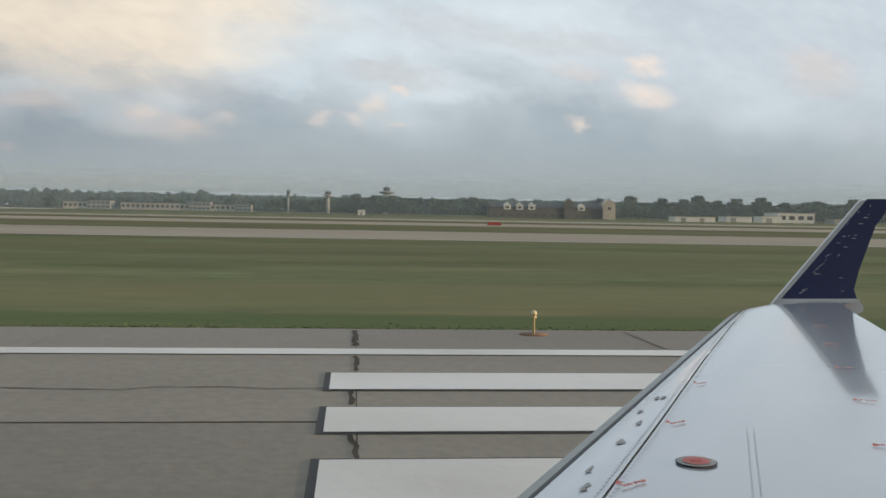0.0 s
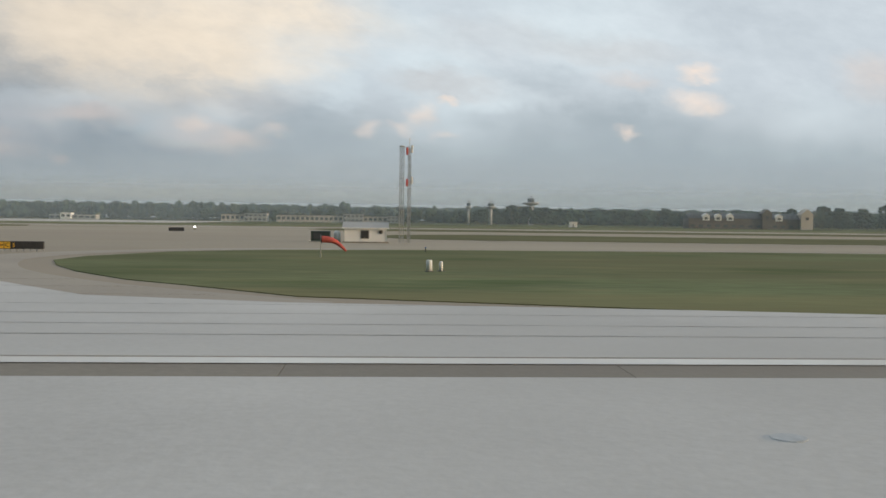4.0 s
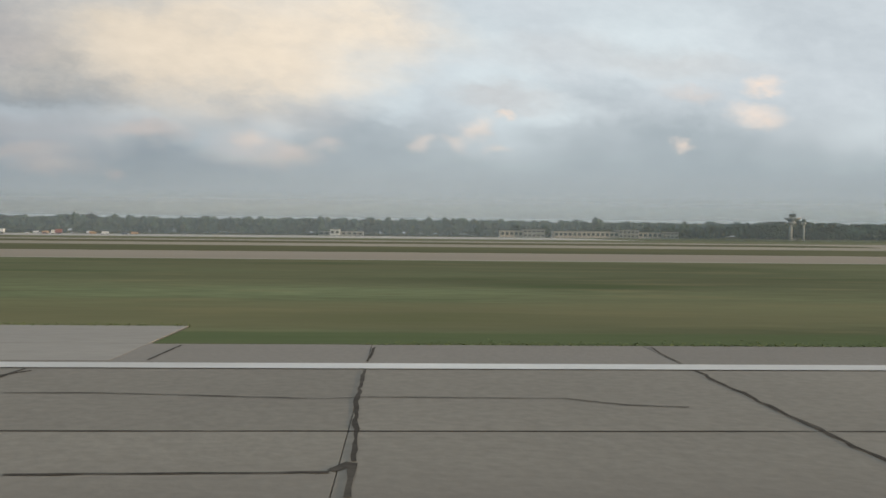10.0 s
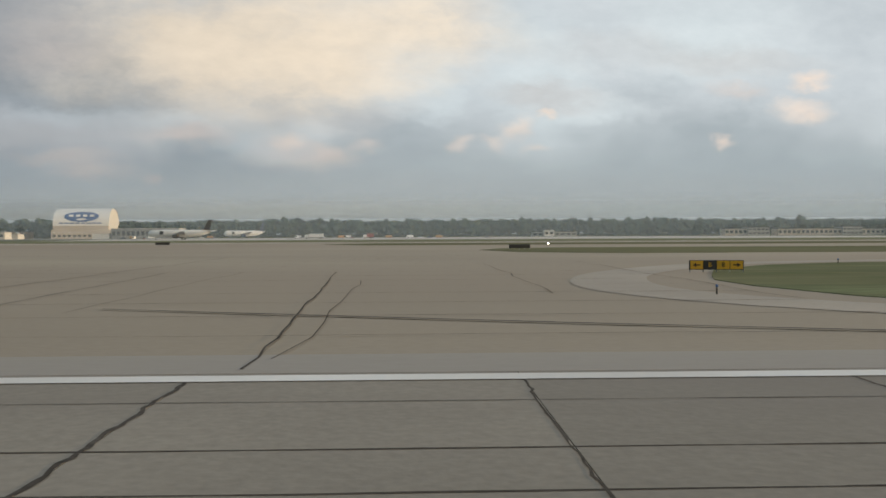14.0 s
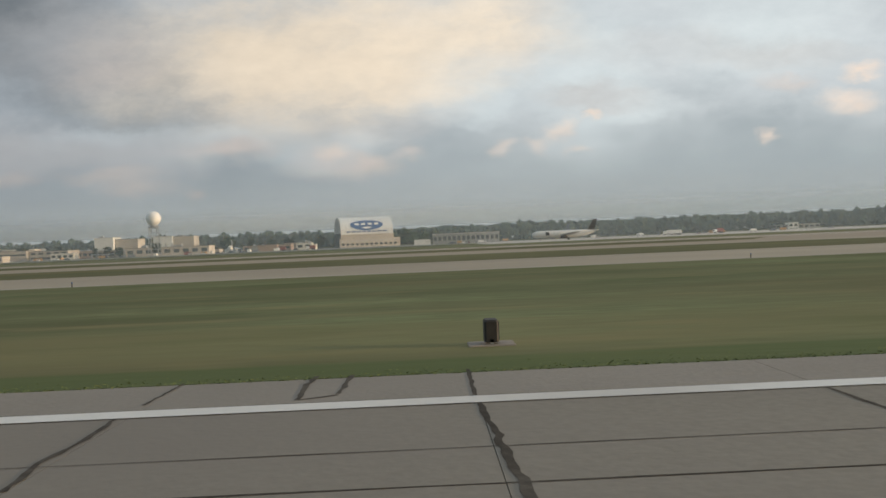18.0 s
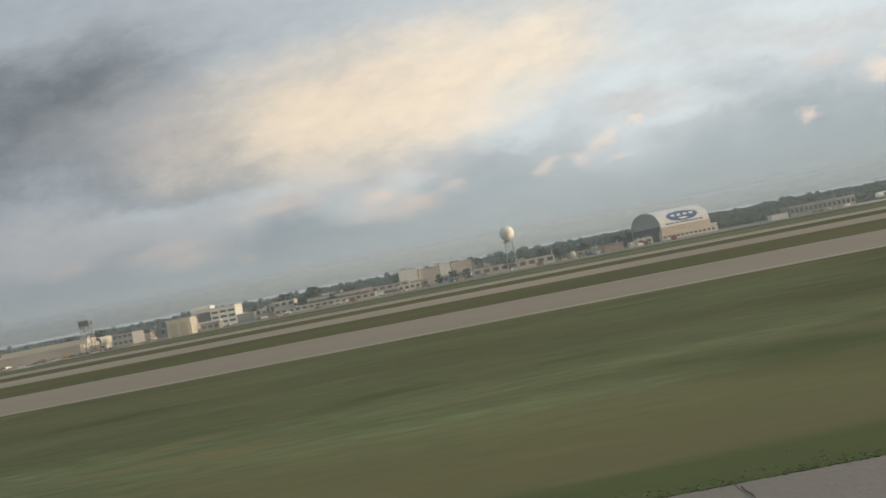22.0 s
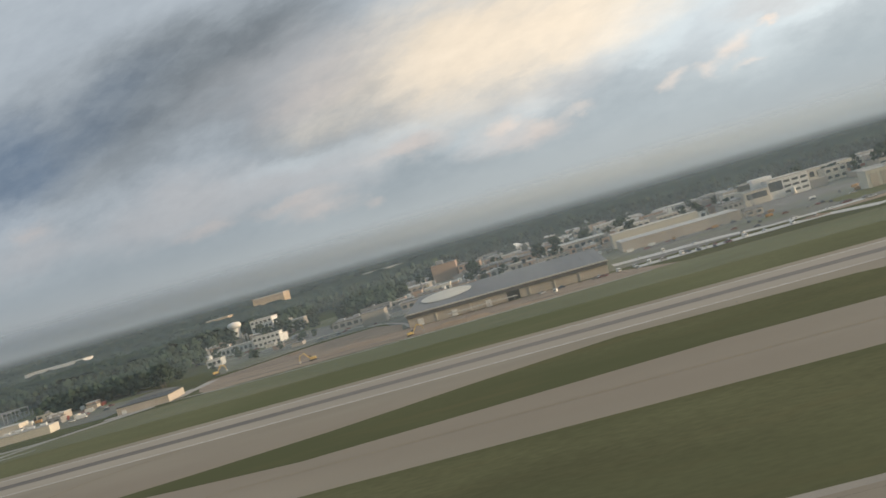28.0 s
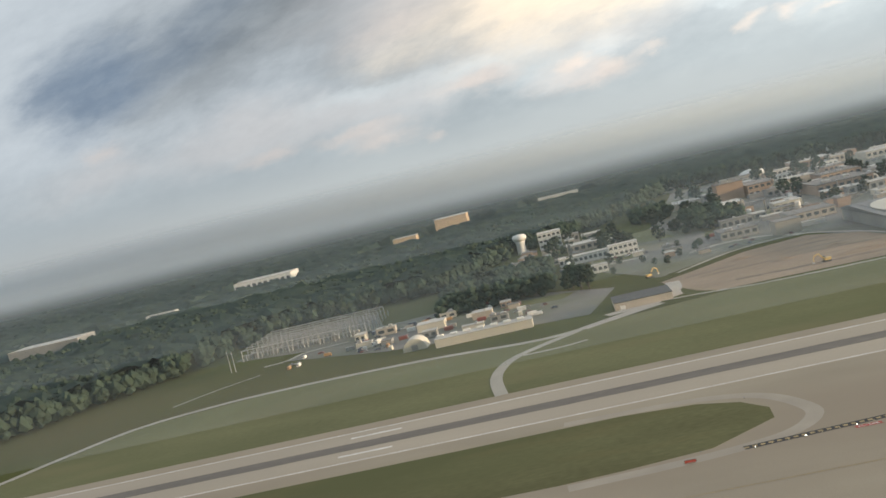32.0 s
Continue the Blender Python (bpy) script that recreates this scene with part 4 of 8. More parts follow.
for n_road, (pts, w, m, lab) in enumerate((([(-1745, 690), (-1760, 720), (-1790, 735), (-1825, 720)], 7, GRAVEL, "pale road beside the works site"),
                       ([(-1700, 845), (-1640, 850), (-1560, 845), (-1470, 850)], 7, APRON, "pale campus street between laboratories"),
                       ([(-1735, 1000), (-1650, 1000), (-1560, 1010), (-1420, 1050)], 7, APRON, "pale campus street behind laboratories"),
                       ([(-1845, 760), (-1900, 770), (-1912, 800)], 6, GRAVEL, "pale lane to the white offices"),
                       ([(-1300, 840), (-1200, 850), (-1060, 845)], 6, APRON, "pale yard street beside workshops"),
                       ([(-1860, 545), (-1905, 521), (-1935, 516), (-1989, 529), (-2042, 535), (-2083, 536), (-2120, 532), (-2163, 516), (-2190, 480), (-2215, 440), (-2260, 395)], 6, GRAVEL, "pale perimeter road curving round the field"),
                       ([(-1946, 410), (-1950, 440), (-1949, 462), (-1943, 482), (-1928, 500), (-1908, 518)], 6, GRAVEL, "pale access path across the grass"),
                       ([(-1938, 484), (-1920, 484), (-1905, 488)], 3, GRAVEL, "short pale spur path on the grass"),
                       ([(-1906, 520), (-1870, 545), (-1850, 575), (-1846, 610)], 9, APRON, "concrete drive up to the works site"),
                       ([(-1850, 640), (-1830, 700), (-1800, 800), (-1795, 850), (-1815, 960), (-1790, 1060), (-1760, 1150)], 9, ROADM, "dark campus road winding between trees"),
                       ([(-2125, 636), (-2110, 640), (-2100, 660), (-2070, 665)], 4, GRAVEL, "pale loop of a service track"),
                       ([(-2160, 558), (-2140, 585), (-2118, 605)], 2, GRAVEL, "pale strip along a fence"),
                       ([(-2600, 1050), (-2500, 1060), (-2420, 1150), (-2330, 1330), (-2200, 1500)], 14, FIELD, "cleared verge through the wood"))):
    v, f = ribbon(smooth_line(pts), w, 0.14 + 0.006 * n_road)
    tagged(shape("road", mesh("road", v, f, m)), lab, "road", kind="structure")


# ---- buildings ----
PANE = {}


TAKEN = [(-1709, -1581, 595, 716), (-1800, -1575, 540, 690)]


def window(parent, x, y, z, w, h, side="front", material=GLASS, name="window"):
    """A glazed opening set a little proud of its wall, with a thin frame."""
    key = (round(w, 1), round(h, 1), material.name)
    if key not in PANE:
        PANE[key] = mesh("window", *box_data(-w / 2, w / 2, -0.12, 0.06, 0, h, 0.05), material)
    return shape(name, PANE[key], parent, (x, y, z), {"front": 0, "left": -90, "right": 90}[side])


def building(label, x0, x1, y0, y1, high, wall=TAN, roof=ROOF, rows=0, cols=0, parapet=0.5, boxes=(), doors=(), lit="front", strip=None, name="building", category="building", turn=0.0):
    """A flat-roofed block with walls, a roof slab with a rim, windows, doors and plant boxes on top."""
    TAKEN.append((x0, x1, y0, y1))
    cx, cy = (x0 + x1) / 2, (y0 + y1) / 2
    b = thing(name, (cx, cy, 0), label, category, turn=turn)
    hx, hy = (x1 - x0) / 2, (y1 - y0) / 2
    v, f = box_data(-hx, hx, -hy, hy, 0.0, high)
    shape("wall", mesh("wall", v, f, wall), b)
    rim = join(box_data(-hx - 0.3, hx + 0.3, -hy - 0.3, hy + 0.3, high, high + 0.25),
               box_data(-hx - 0.3, hx + 0.3, -hy - 0.3, -hy + 0.1, high + 0.25, high + parapet), box_data(-hx - 0.3, hx + 0.3, hy - 0.1, hy + 0.3, high + 0.25, high + parapet),
               box_data(-hx - 0.3, -hx + 0.1, -hy, hy, high + 0.25, high + parapet), box_data(hx - 0.1, hx + 0.3, -hy, hy, high + 0.25, high + parapet))
    shape("roof", mesh("roof", *rim, roof), b)
    for r in range(rows):
        z = high * (r + 0.35) / rows
        for c in range(cols):
            window(b, -hx + 2 * hx * (c + 0.5) / cols, -hy, z, 2 * hx / cols * 0.62, high / rows * 0.42)
        if lit != "front":
            n = max(2, cols // 2)
            for c in range(n):
                window(b, hx if lit == "right" else -hx, -hy + 2 * hy * (c + 0.5) / n, z, 2 * hy / n * 0.55, high / rows * 0.4, lit)
    if strip:
        z0, z1, m = strip
        box("window_band", (-hx + 1, hx - 1, -hy - 0.12, -hy + 0.1, z0, z1), m, b)
    for x, w, h, m in doors:
        box("door", (-hx + x, -hx + x + w, -hy - 0.15, -hy + 0.1, 0, h), m, b, 0.05)
    for x, y, w, d, h in boxes:
        box("roof_plant", (-hx + x, -hx + x + w, -hy + y, -hy + y + d, high + 0.2, high + 0.2 + h), STEEL, b, 0.2)
    return b


# far side near the start: long low blocks, inn, sheds
# grey walls here dull pale blocks in place of haze before them
building("long low brown office block in front of trees", -237, -168, 1000, 1020, 6.8, TAN, ROOF, 1, 14)
building("grey-fronted low block with a flat roof", -168, -147, 998, 1020, 8.6, GREY, ROOF, 2, 5)
building("low tan block with pale panels", -147, -106, 1000, 1020, 6.4, TAN, ROOF, 1, 8)
building("grey block end beside trees", -122, -105, 996, 1000, 6.8, GREY, ROOF, 2, 4)
building("small brown office block by the trees", -294, -270, 1000, 1018, 7, TAN, ROOF, 1, 5)
building("grey block with two storeys of windows", -270, -247, 998, 1018, 8.2, GREY, ROOF, 2, 5)
building("long white shed on the field", 200, 226, 578, 590, 3, PANEL, PALEROOF, 0, 0, 0.3, doors=((4, 3, 2.4, GREY), (16, 3, 2.4, GREY)))
building("white storage shed in a row", 250, 268, 620, 634, 3.6, PANEL, PALEROOF, 0, 0, 0.3, doors=((3, 4, 3, GREY),))
building("white storage shed with grey door", 276, 290, 622, 636, 4.2, PANEL, PALEROOF, 0, 0, 0.3, doors=((3, 4, 3, GREY),))
building("large white warehouse among trees", 292, 318, 632, 655, 6.5, PANEL, PALEROOF, 1, 4)
building("long grey shed at the field's edge", 322, 352, 612, 625, 3.4, GREY, ROOF, 0, 0, 0.3, doors=((6, 4, 2.8, GREY),))
building("small white cabinet beside the far runway", 3, 8, 648, 652, 3.6, PANEL, PALEROOF, 0, 0, 0.2, doors=((1.6, 1.2, 2.1, GREY),))
building("white block of a low depot across the field", -478, -467, 1063, 1074, 6.5, PANEL, PALEROOF, 1, 2)
building("long low grey depot shed across the field", -491, -441, 1066, 1080, 4.2, GREY, PALEROOF, 1, 8)


def gable(x0, x1, y0, y1, z0, z1, along="x", eave=0.4):
    """A pitched roof over a block; its ridge runs along x or y."""
    if along == "x":
        ym = (y0 + y1) / 2
        v = [(x0 - eave, y0 - eave, z0), (x1 + eave, y0 - eave, z0), (x1 + eave, y1 + eave, z0), (x0 - eave, y1 + eave, z0), (x0 - eave, ym, z1), (x1 + eave, ym, z1)]
        return v, [(0, 1, 5, 4), (2, 3, 4, 5), (0, 4, 3), (1, 2, 5), (3, 2, 1, 0)]
    xm = (x0 + x1) / 2
    v = [(x0 - eave, y0 - eave, z0), (x1 + eave, y0 - eave, z0), (x1 + eave, y1 + eave, z0), (x0 - eave, y1 + eave, z0), (xm, y0 - eave, z1), (xm, y1 + eave, z1)]
    return v, [(0, 4, 5, 3), (1, 2, 5, 4), (0, 1, 4), (2, 3, 5), (3, 2, 1, 0)]


INNWALL = surface("dark_timber_cladding", (0.13, 0.12, 0.11), 0.8, 0.2, 0.2, 3, 0.2)


def inn():
    """A gabled inn with dormers and a small turret."""
    b = thing("inn", (145, 695, 0), "dark gabled inn with white dormers beyond the field", "hotel")
    shape("wall", mesh("wall", *box_data(-46, 46, -7, 7, 0, 7.5), INNWALL), b)
    shape("roof", mesh("roof", *gable(-46, 46, -7, 7, 7.5, 11.8), DARK), b)
    for x in (-33, -24, -15, 22):
        d = shape("dormer", mesh("dormer", *join(box_data(x - 2.6, x + 2.6, -7.3, -2, 6.0, 9.2), gable(x - 2.6, x + 2.6, -7.3, -2, 9.2, 11.2, "y")), PANEL), b, label="white gabled dormer")
        window(d, x, -7.35, 6.8, 2.4, 1.6)
    t = shape("turret", mesh("turret", *join(box_data(9, 16, -8.5, -1, 0, 11.5), gable(9, 16, -8.5, -1, 11.5, 15, "y")), INNWALL), b)
    window(t, 12.5, -8.55, 7.5, 2.0, 2.2)
    t = shape("turret", mesh("turret", *join(box_data(38, 47, -9, -1, 0, 11.0), gable(38, 47, -9, -1, 11.0, 15.4, "y")), TAN), b)
    window(t, 42.5, -9.05, 7.0, 2.4, 2.2)
    for i in range(14):
        window(b, -43 + i * 6.2, -7, 1.2, 3.2, 1.8)
    return b


inn()


def control_tower(label, x, y, high, deck, cab):
    b = thing("control_tower", (x, y, 0), label, "tower")
    shape("shaft", mesh("shaft", *tube(0, 0, 0, high * 0.8, deck * 0.35, deck * 0.3, 12), GREY, True), b)
    shape("deck", mesh("deck", *lathe([(deck * 0.35, high * 0.72), (deck, high * 0.80), (deck, high * 0.84), (deck * 0.6, high * 0.86)], 16), GREY), b)
    shape("cab", mesh("cab", *lathe([(cab * 0.85, high * 0.86), (cab, high * 0.96), (cab * 0.9, high)], 12), GLASS), b)
    shape("roof_mast", mesh("roof_mast", *join(tube(0, 0, high, high * 1.12, 0.3, 0.15, 6), box_data(-1.6, 1.6, -0.3, 0.3, high * 1.05, high * 1.08)), STEEL), b)
    return b


control_tower("tall pale radar tower with a wide platform", 36, 1040, 29, 9, 4)
control_tower("slim beacon tower over trees", -54, 800, 18.5, 2.6, 1.6)
control_tower("slim concrete tower with a wider head", -24, 900, 20.5, 5.0, 3.2)


def hangar():
    """An arched hangar with a painted white roof over a brick annex."""
    b = thing("hangar", (-949.7, 959.4, 0), "arched white-roofed hangar with a blue oval emblem", "hangar", turn=10)
    half, reach, eave, top = 25.5, 38.5, 12.7, 30.0
    curve = [(-reach * math.cos(math.pi * i / 20), eave + (top - eave) * math.sin(math.pi * i / 20) ** 0.85) for i in range(21)]
    v = [(x, y, z) for x in (-half, half) for y, z in curve]
    shape("roof", mesh("roof", v, [(i, i + 1, 22 + i, 21 + i)[::-1] for i in range(20)], PANEL, True), b, label="white painted barrel roof")
    v = [(-half + 0.4, y, z - 0.15) for y, z in curve] + [(-half + 0.4, -reach, 0), (-half + 0.4, reach, 0)]
    w = [(-x, y, z) for x, y, z in v]
    shape("end_wall", mesh("end_wall", v, [tuple(range(20, -1, -1)) + (21, 22)], GREY), b)
    shape("end_wall", mesh("end_wall", w, [tuple(range(21)) + (22, 21)], CREAM), b)
    box("hangar_door", (-half - 0.2, -half + 0.3, -reach + 4, reach - 4, 0, 14), DARK, b, label="tall dark hangar door")
    box("annex", (-half - 1.5, half + 6, -reach - 2, -reach + 4, 0, 8.5), TAN, b, 0.2, label="tan brick annex")
    box("annex_upper", (-half, half, -reach - 1, -reach + 4, 8.5, 12.6), TAN, b, 0.2)
    for i in range(12):
        window(b, -24 + i * 4.6, -reach - 2, 2.0, 2.8, 2.0)
        window(b, -24 + i * 4.6, -reach - 2, 5.6, 2.4, 1.4, material=PALEROOF)

    def on_roof(x, s, lift):
        """A spot on the near slope: s runs from eave 0 to top 1."""
        a = math.pi / 2 * s
        return (x, -reach * math.cos(a) * 1.004, eave + (top - eave) * math.sin(a) ** 0.85 + lift)
    pts = [on_roof(16 * math.cos(t), 0.30 + 0.21 * math.sin(t), 0.25) for t in [2 * math.pi * i / 32 for i in range(32)]]
    mid = on_roof(0, 0.30, 0.6)
    shape("emblem", mesh("emblem", [mid] + pts, [(0, 1 + i, 1 + (i + 1) % 32) for i in range(32)], BLUE), b, label="blue oval emblem")
    bars = []
    for i, x in enumerate((-9.5, -3.2, 3.2, 9.5)):
        bars.append(([on_roof(x - 2.0, 0.26, 0.75), on_roof(x + 2.0, 0.26, 0.75), on_roof(x + 2.0, 0.35, 0.75), on_roof(x - 2.0, 0.35, 0.75)], [(0, 1, 2, 3)]))
    shape("emblem_bars", mesh("emblem_bars", *join(*bars), PANEL), b, label="white bars across the emblem")
    bars = [([on_roof(-20 + i * 5, 0.03, 0.5), on_roof(-16.2 + i * 5, 0.03, 0.5), on_roof(-16.2 + i * 5, 0.065, 0.5), on_roof(-20 + i * 5, 0.065, 0.5)], [(0, 1, 2, 3)]) for i in range(8)]
    shape("caption_bars", mesh("caption_bars", *join(*bars), BLUE), b, label="row of dark bars in place of words")
    return b


hangar()


def radome():
    b = thing("radome_tower", (-1121, 826, 0), "white radar sphere on a lattice tower", "radome")
    legs = []
    for sx, sy in ((-1, -1), (1, -1), (1, 1), (-1, 1)):
        legs.append(beam((sx * 4.5, sy * 4.5, 0), (sx * 3, sy * 3, 25), 0.5))
    for z in (6, 12, 18, 24):
        k = 4.5 - 1.5 * z / 25
        c = [(-k, -k, z), (k, -k, z), (k, k, z), (-k, k, z)]
        for i in range(4):
            legs.append(beam(c[i], c[(i + 1) % 4], 0.3))
            legs.append(beam(c[i], (c[(i + 1) % 4][0], c[(i + 1) % 4][1], z - 6), 0.22))
    shape("lattice", mesh("lattice", *join(*legs), STEEL), b)
    shape("platform", mesh("platform", *lathe([(4.6, 24.8), (4.8, 25.6), (3.2, 26.4)], 16), GREY), b)
    prof = [(6.4 * math.sin(math.pi * i / 16), 32.6 - 6.4 * math.cos(math.pi * i / 16)) for i in range(1, 16)]
    shape("sphere", mesh("sphere", *lathe(prof, 24), DOMEWHITE, True), b)
    return b


radome()
building("long grey cargo shed with a pale roof", -881, -824, 815, 838, 8.6, GREY, PALEROOF, 1, 14)
building("small white store beside the cargo shed", -897, -883, 815, 826, 4.6, PANEL, PALEROOF, 0, 0, 0.3)
# campus, from the radar sphere onwards
building("tan test block with a low wing", -1155, -1081, 855, 880, 7.5, TAN, ROOF, 1, 9, boxes=((12, 6, 5, 4, 2.4), (40, 8, 8, 5, 1.8)))
building("tall white cube of a laboratory", -1193, -1172, 1078, 1100, 20.5, PANEL, PALEROOF, 0, 0)
building("tall tan laboratory block", -1171, -1148, 1080, 1105, 19.8, TAN, ROOF, 0, 0, boxes=((4, 5, 6, 4, 2),))
building("wide tan research building with dark window bands", -1308, -1250, 872, 905, 9.5, TAN, ROOF, 0, 0, strip=(5.2, 6.8, GLASS), boxes=((20, 10, 8, 6, 2),), doors=((18, 7, 4, PANEL),))
building("tan research wing with dark window bands", -1249, -1214, 876, 905, 8.4, TAN, ROOF, 2, 5, strip=(1.8, 3.0, GLASS))
building("long white-roofed laboratory behind trees", -1365, -1290, 990, 1020, 12, CREAM, PALEROOF, 1, 10)
building("white tall block with ribbed corner", -1227, -1208, 985, 1010, 20, PANEL, PALEROOF, 0, 0, boxes=((3, 5, 5, 4, 2),))
building("tan tall block beside a white one", -1207, -1184, 990, 1015, 18, TAN, ROOF, 0, 0)
building("long low tan hall with a pale roof", -1335, -1275, 850, 880, 4.8, TAN, PALEROOF, 1, 10)
building("long pale-roofed shop building", -1290, -1235, 920, 950, 6, CREAM, PALEROOF, 1, 8)
building("two-storey tan office wing", -1275, -1240, 800, 815, 5, TAN, ROOF, 1, 6)
building("white office box by the works road", -1345, -1325, 905, 925, 12, CREAM, PALEROOF, 2, 3)
building("low brown workshop with a grey roof", -1060, -1015, 905, 930, 5.5, BRICK, ROOF, 1, 7)
building("low cream store beside the workshop", -1005, -990, 890, 905, 4.5, CREAM, PALEROOF, 0, 0)


def modern_lab():
    """White stepped laboratory with wide glazing."""
    b = thing("laboratory", (-1402, 885, 0), "white modern laboratory with stepped blocks and wide glazing", "building")
    box("block", (-6, 30, -20, 10, 0, 17), PANEL, b, 0.2)
    box("block", (-28, -6, -22, 12, 0, 12), CREAM, b, 0.2)
    box("block", (-44, -28, -10, 20, 0, 9), GREY, b, 0.2)
    box("tower_block", (-14, 4, -4, 14, 12, 21), PANEL, b, 0.2)
    box("roof", (-6.4, 30.4, -20.4, 10.4, 17, 17.6), PALEROOF, b)
    box("roof", (-28.4, -6, -22.4, 12.4, 12, 12.5), PALEROOF, b)
    for z in (3.0, 7.6, 12.2):
        for x in (11, 18.5, 26):
            window(b, x, -20, z, 5.6, 2.0)
    box("window_band", (-26, -8, -22.15, -21.9, 5.5, 10.5), GLASS, b)
    box("window_band", (-5, 7, -20.15, -19.9, 7, 15), GLASS, b)
    for x in (-41, -36, -31):
        window(b, x, -10, 3.5, 3.4, 3.2)
    return b


modern_lab()


def door_tower():
    b = thing("hangar_tower", (-1376, 700, 0), "tan engine test building with two tall doors", "building")
    box("wall", (-9, 9, -8, 8, 0, 12), CREAM, b, 0.15)
    box("roof", (-9.4, 9.4, -8.4, 8.4, 12, 12.6), PALEROOF, b)
    for x in (-6.5, 1.0):
        box("door", (x, x + 5.5, -8.25, -7.9, 0, 10), TAN, b, 0.05, "tall tan sliding door")
    return b


door_tower()
building("low grey workshop by the test building", -1364, -1350, 705, 720, 5, GREY, ROOF, 1, 3)
building("long tan hall with a pale upper wall", -1556, -1465, 735, 775, 7.5, TAN, PALEROOF, 0, 0, 0.3)
building("long cream clerestory block behind the tan hall", -1556, -1484, 800, 820, 11.5, CREAM, PALEROOF, 0, 0)
building("grey glass office beside the tan hall", -1463, -1446, 800, 830, 10, GREY, ROOF, 2, 4)
building("low tan store by the laboratory road", -1460, -1447, 740, 752, 4.5, TAN, ROOF, 1, 2)


def long_hall():
    """Long grey-roofed hangar row with pale doors and a white oval roof patch."""
    b = thing("hangar_row", (-1645, 640, 0), "long dark grey-roofed hall with tan walls and white doors", "hall")
    hx, front, back, h = 64, -45, 75, 8.2
    shape("wall", mesh("wall", *box_data(-hx, hx, front, back, 0, h), TAN), b)
    shape("roof", mesh("roof", [(-hx - 1, front - 1, h), (hx + 1, front - 1, h), (hx + 1, 55, h + 3.6), (-hx - 1, 55, h + 3.6), (hx + 1, back + 1, h), (-hx - 1, back + 1, h)],
                       [(0, 1, 2, 3), (3, 2, 4, 5), (0, 3, 5), (1, 4, 2), (5, 4, 1, 0)], HALLROOF), b)
    box("fascia", (-hx - 0.3, hx + 0.3, front - 0.9, front - 0.05, h - 2.6, h - 0.05), FASCIA, b, 0, "dark band under the eaves")
    box("side_panel", (-hx - 0.25, -hx - 0.02, front + 4, back - 4, 0.3, h - 0.4), GREY, b, 0, "grey end wall cladding")
    box("canopy", (-38, 6, front - 9, front - 5.5, 2.6, 3.0), PALEROOF, b, 0.05, "low white canopy before the doors")
    for x in range(-36, 6, 8):
        box("canopy_post", (x, x + 0.3, front - 8.6, front - 8.3, 0, 2.6), STEEL, b)
    for x in range(-60, 64, 8):
        shape("roof_seam", mesh("roof_seam", *beam((x, front - 0.8, h + 0.1), (x, 54.5, h + 3.68), 0.16), HALLROOF), b)
    box("gutter", (-hx - 1.2, hx + 1.2, front - 1.5, front - 0.9, h - 0.4, h + 0.35), PALEROOF, b)
    box("dark_opening", (0, 8, front - 0.2, front + 0.2, 0, 6), DARK, b)
    for x in (-58, -36, -14):
        box("door", (x, x + 3.6, front - 0.25, front, 0, 4.2), PANEL, b, 0.05, "white door")
    for x in (-46, -24, 14, 30, 46):
        box("pier", (x, x + 0.8, front - 0.35, front, 0, h - 0.5), CREAM, b)
    n, cx, cy = 28, -42, 16
    pts = [(cx + 18 * math.cos(2 * math.pi * i / n), cy + 31 * math.sin(2 * math.pi * i / n)) for i in range(n)]
    v = [(x, y, h + 3.6 * (y + 46) / 101 + 0.45) for x, y in pts] + [(cx, cy, h + 3.9)]
    shape("roof_cap", mesh("roof_cap", v, [(i, (i + 1) % n, n) for i in range(n)], CREAM, True), b, label="cream shallow oval roof cap")
    return b


long_hall()
building("brown brick research block with a flat roof", -1673, -1623, 905, 960, 9.5, BRICK, ROOF, 1, 8, boxes=((8, 10, 8, 6, 2.2), (30, 20, 6, 6, 2)))
building("red-brown brick test tower", -1735, -1707, 1060, 1090, 19, BRICK, ROOF, 0, 0, boxes=((6, 6, 8, 8, 4),))
building("brown brick block beside the test tower", -1705, -1680, 1050, 1090, 12, BRICK, ROOF, 2, 4)
building("small tan cube on the works edge", -1758, -1740, 705, 722, 9.8, TAN, ROOF, 0, 0)
building("long low tan annex", -1735, -1700, 760, 790, 6, TAN, ROOF, 1, 6)
building("low grey yard building with roof plant", -1790, -1762, 745, 775, 6, GREY, ROOF, 1, 5, boxes=((4, 5, 6, 5, 2), (16, 12, 5, 5, 2)))
building("brick block with roof vents", -1640, -1600, 1010, 1050, 8.5, BRICK, ROOF, 1, 6, boxes=((6, 6, 4, 4, 1.6), (18, 6, 4, 4, 1.6), (28, 20, 5, 5, 2.4)))
building("tan brick block with pale roof", -1595, -1550, 930, 970, 8, TAN, PALEROOF, 1, 7)
building("cream block with a tower bay", -1540, -1510, 900, 930, 11, CREAM, PALEROOF, 2, 5, boxes=((8, 8, 8, 6, 4),))
building("long flat pale-roofed building at the wood", -1762, -1688, 1400, 1440, 7.5, CREAM, PALEROOF, 1, 12)
building("long brown laboratory far back", -1600, -1552, 1270, 1320, 9, BRICK, PALEROOF, 1, 8)
building("pale far laboratory wing", -1540, -1480, 1180, 1220, 8, CREAM, PALEROOF, 1, 9)
building("grey far workshop with pale roof", -1470, -1420, 1120, 1160, 9, GREY, PALEROOF, 1, 8)
building("tan far block with roof plant", -1400, -1350, 1090, 1130, 9, TAN, PALEROOF, 1, 8, boxes=((10, 8, 8, 8, 3),))
building("brown low block in the campus middle", -1690, -1660, 1130, 1170, 7, BRICK, ROOF, 1, 5)
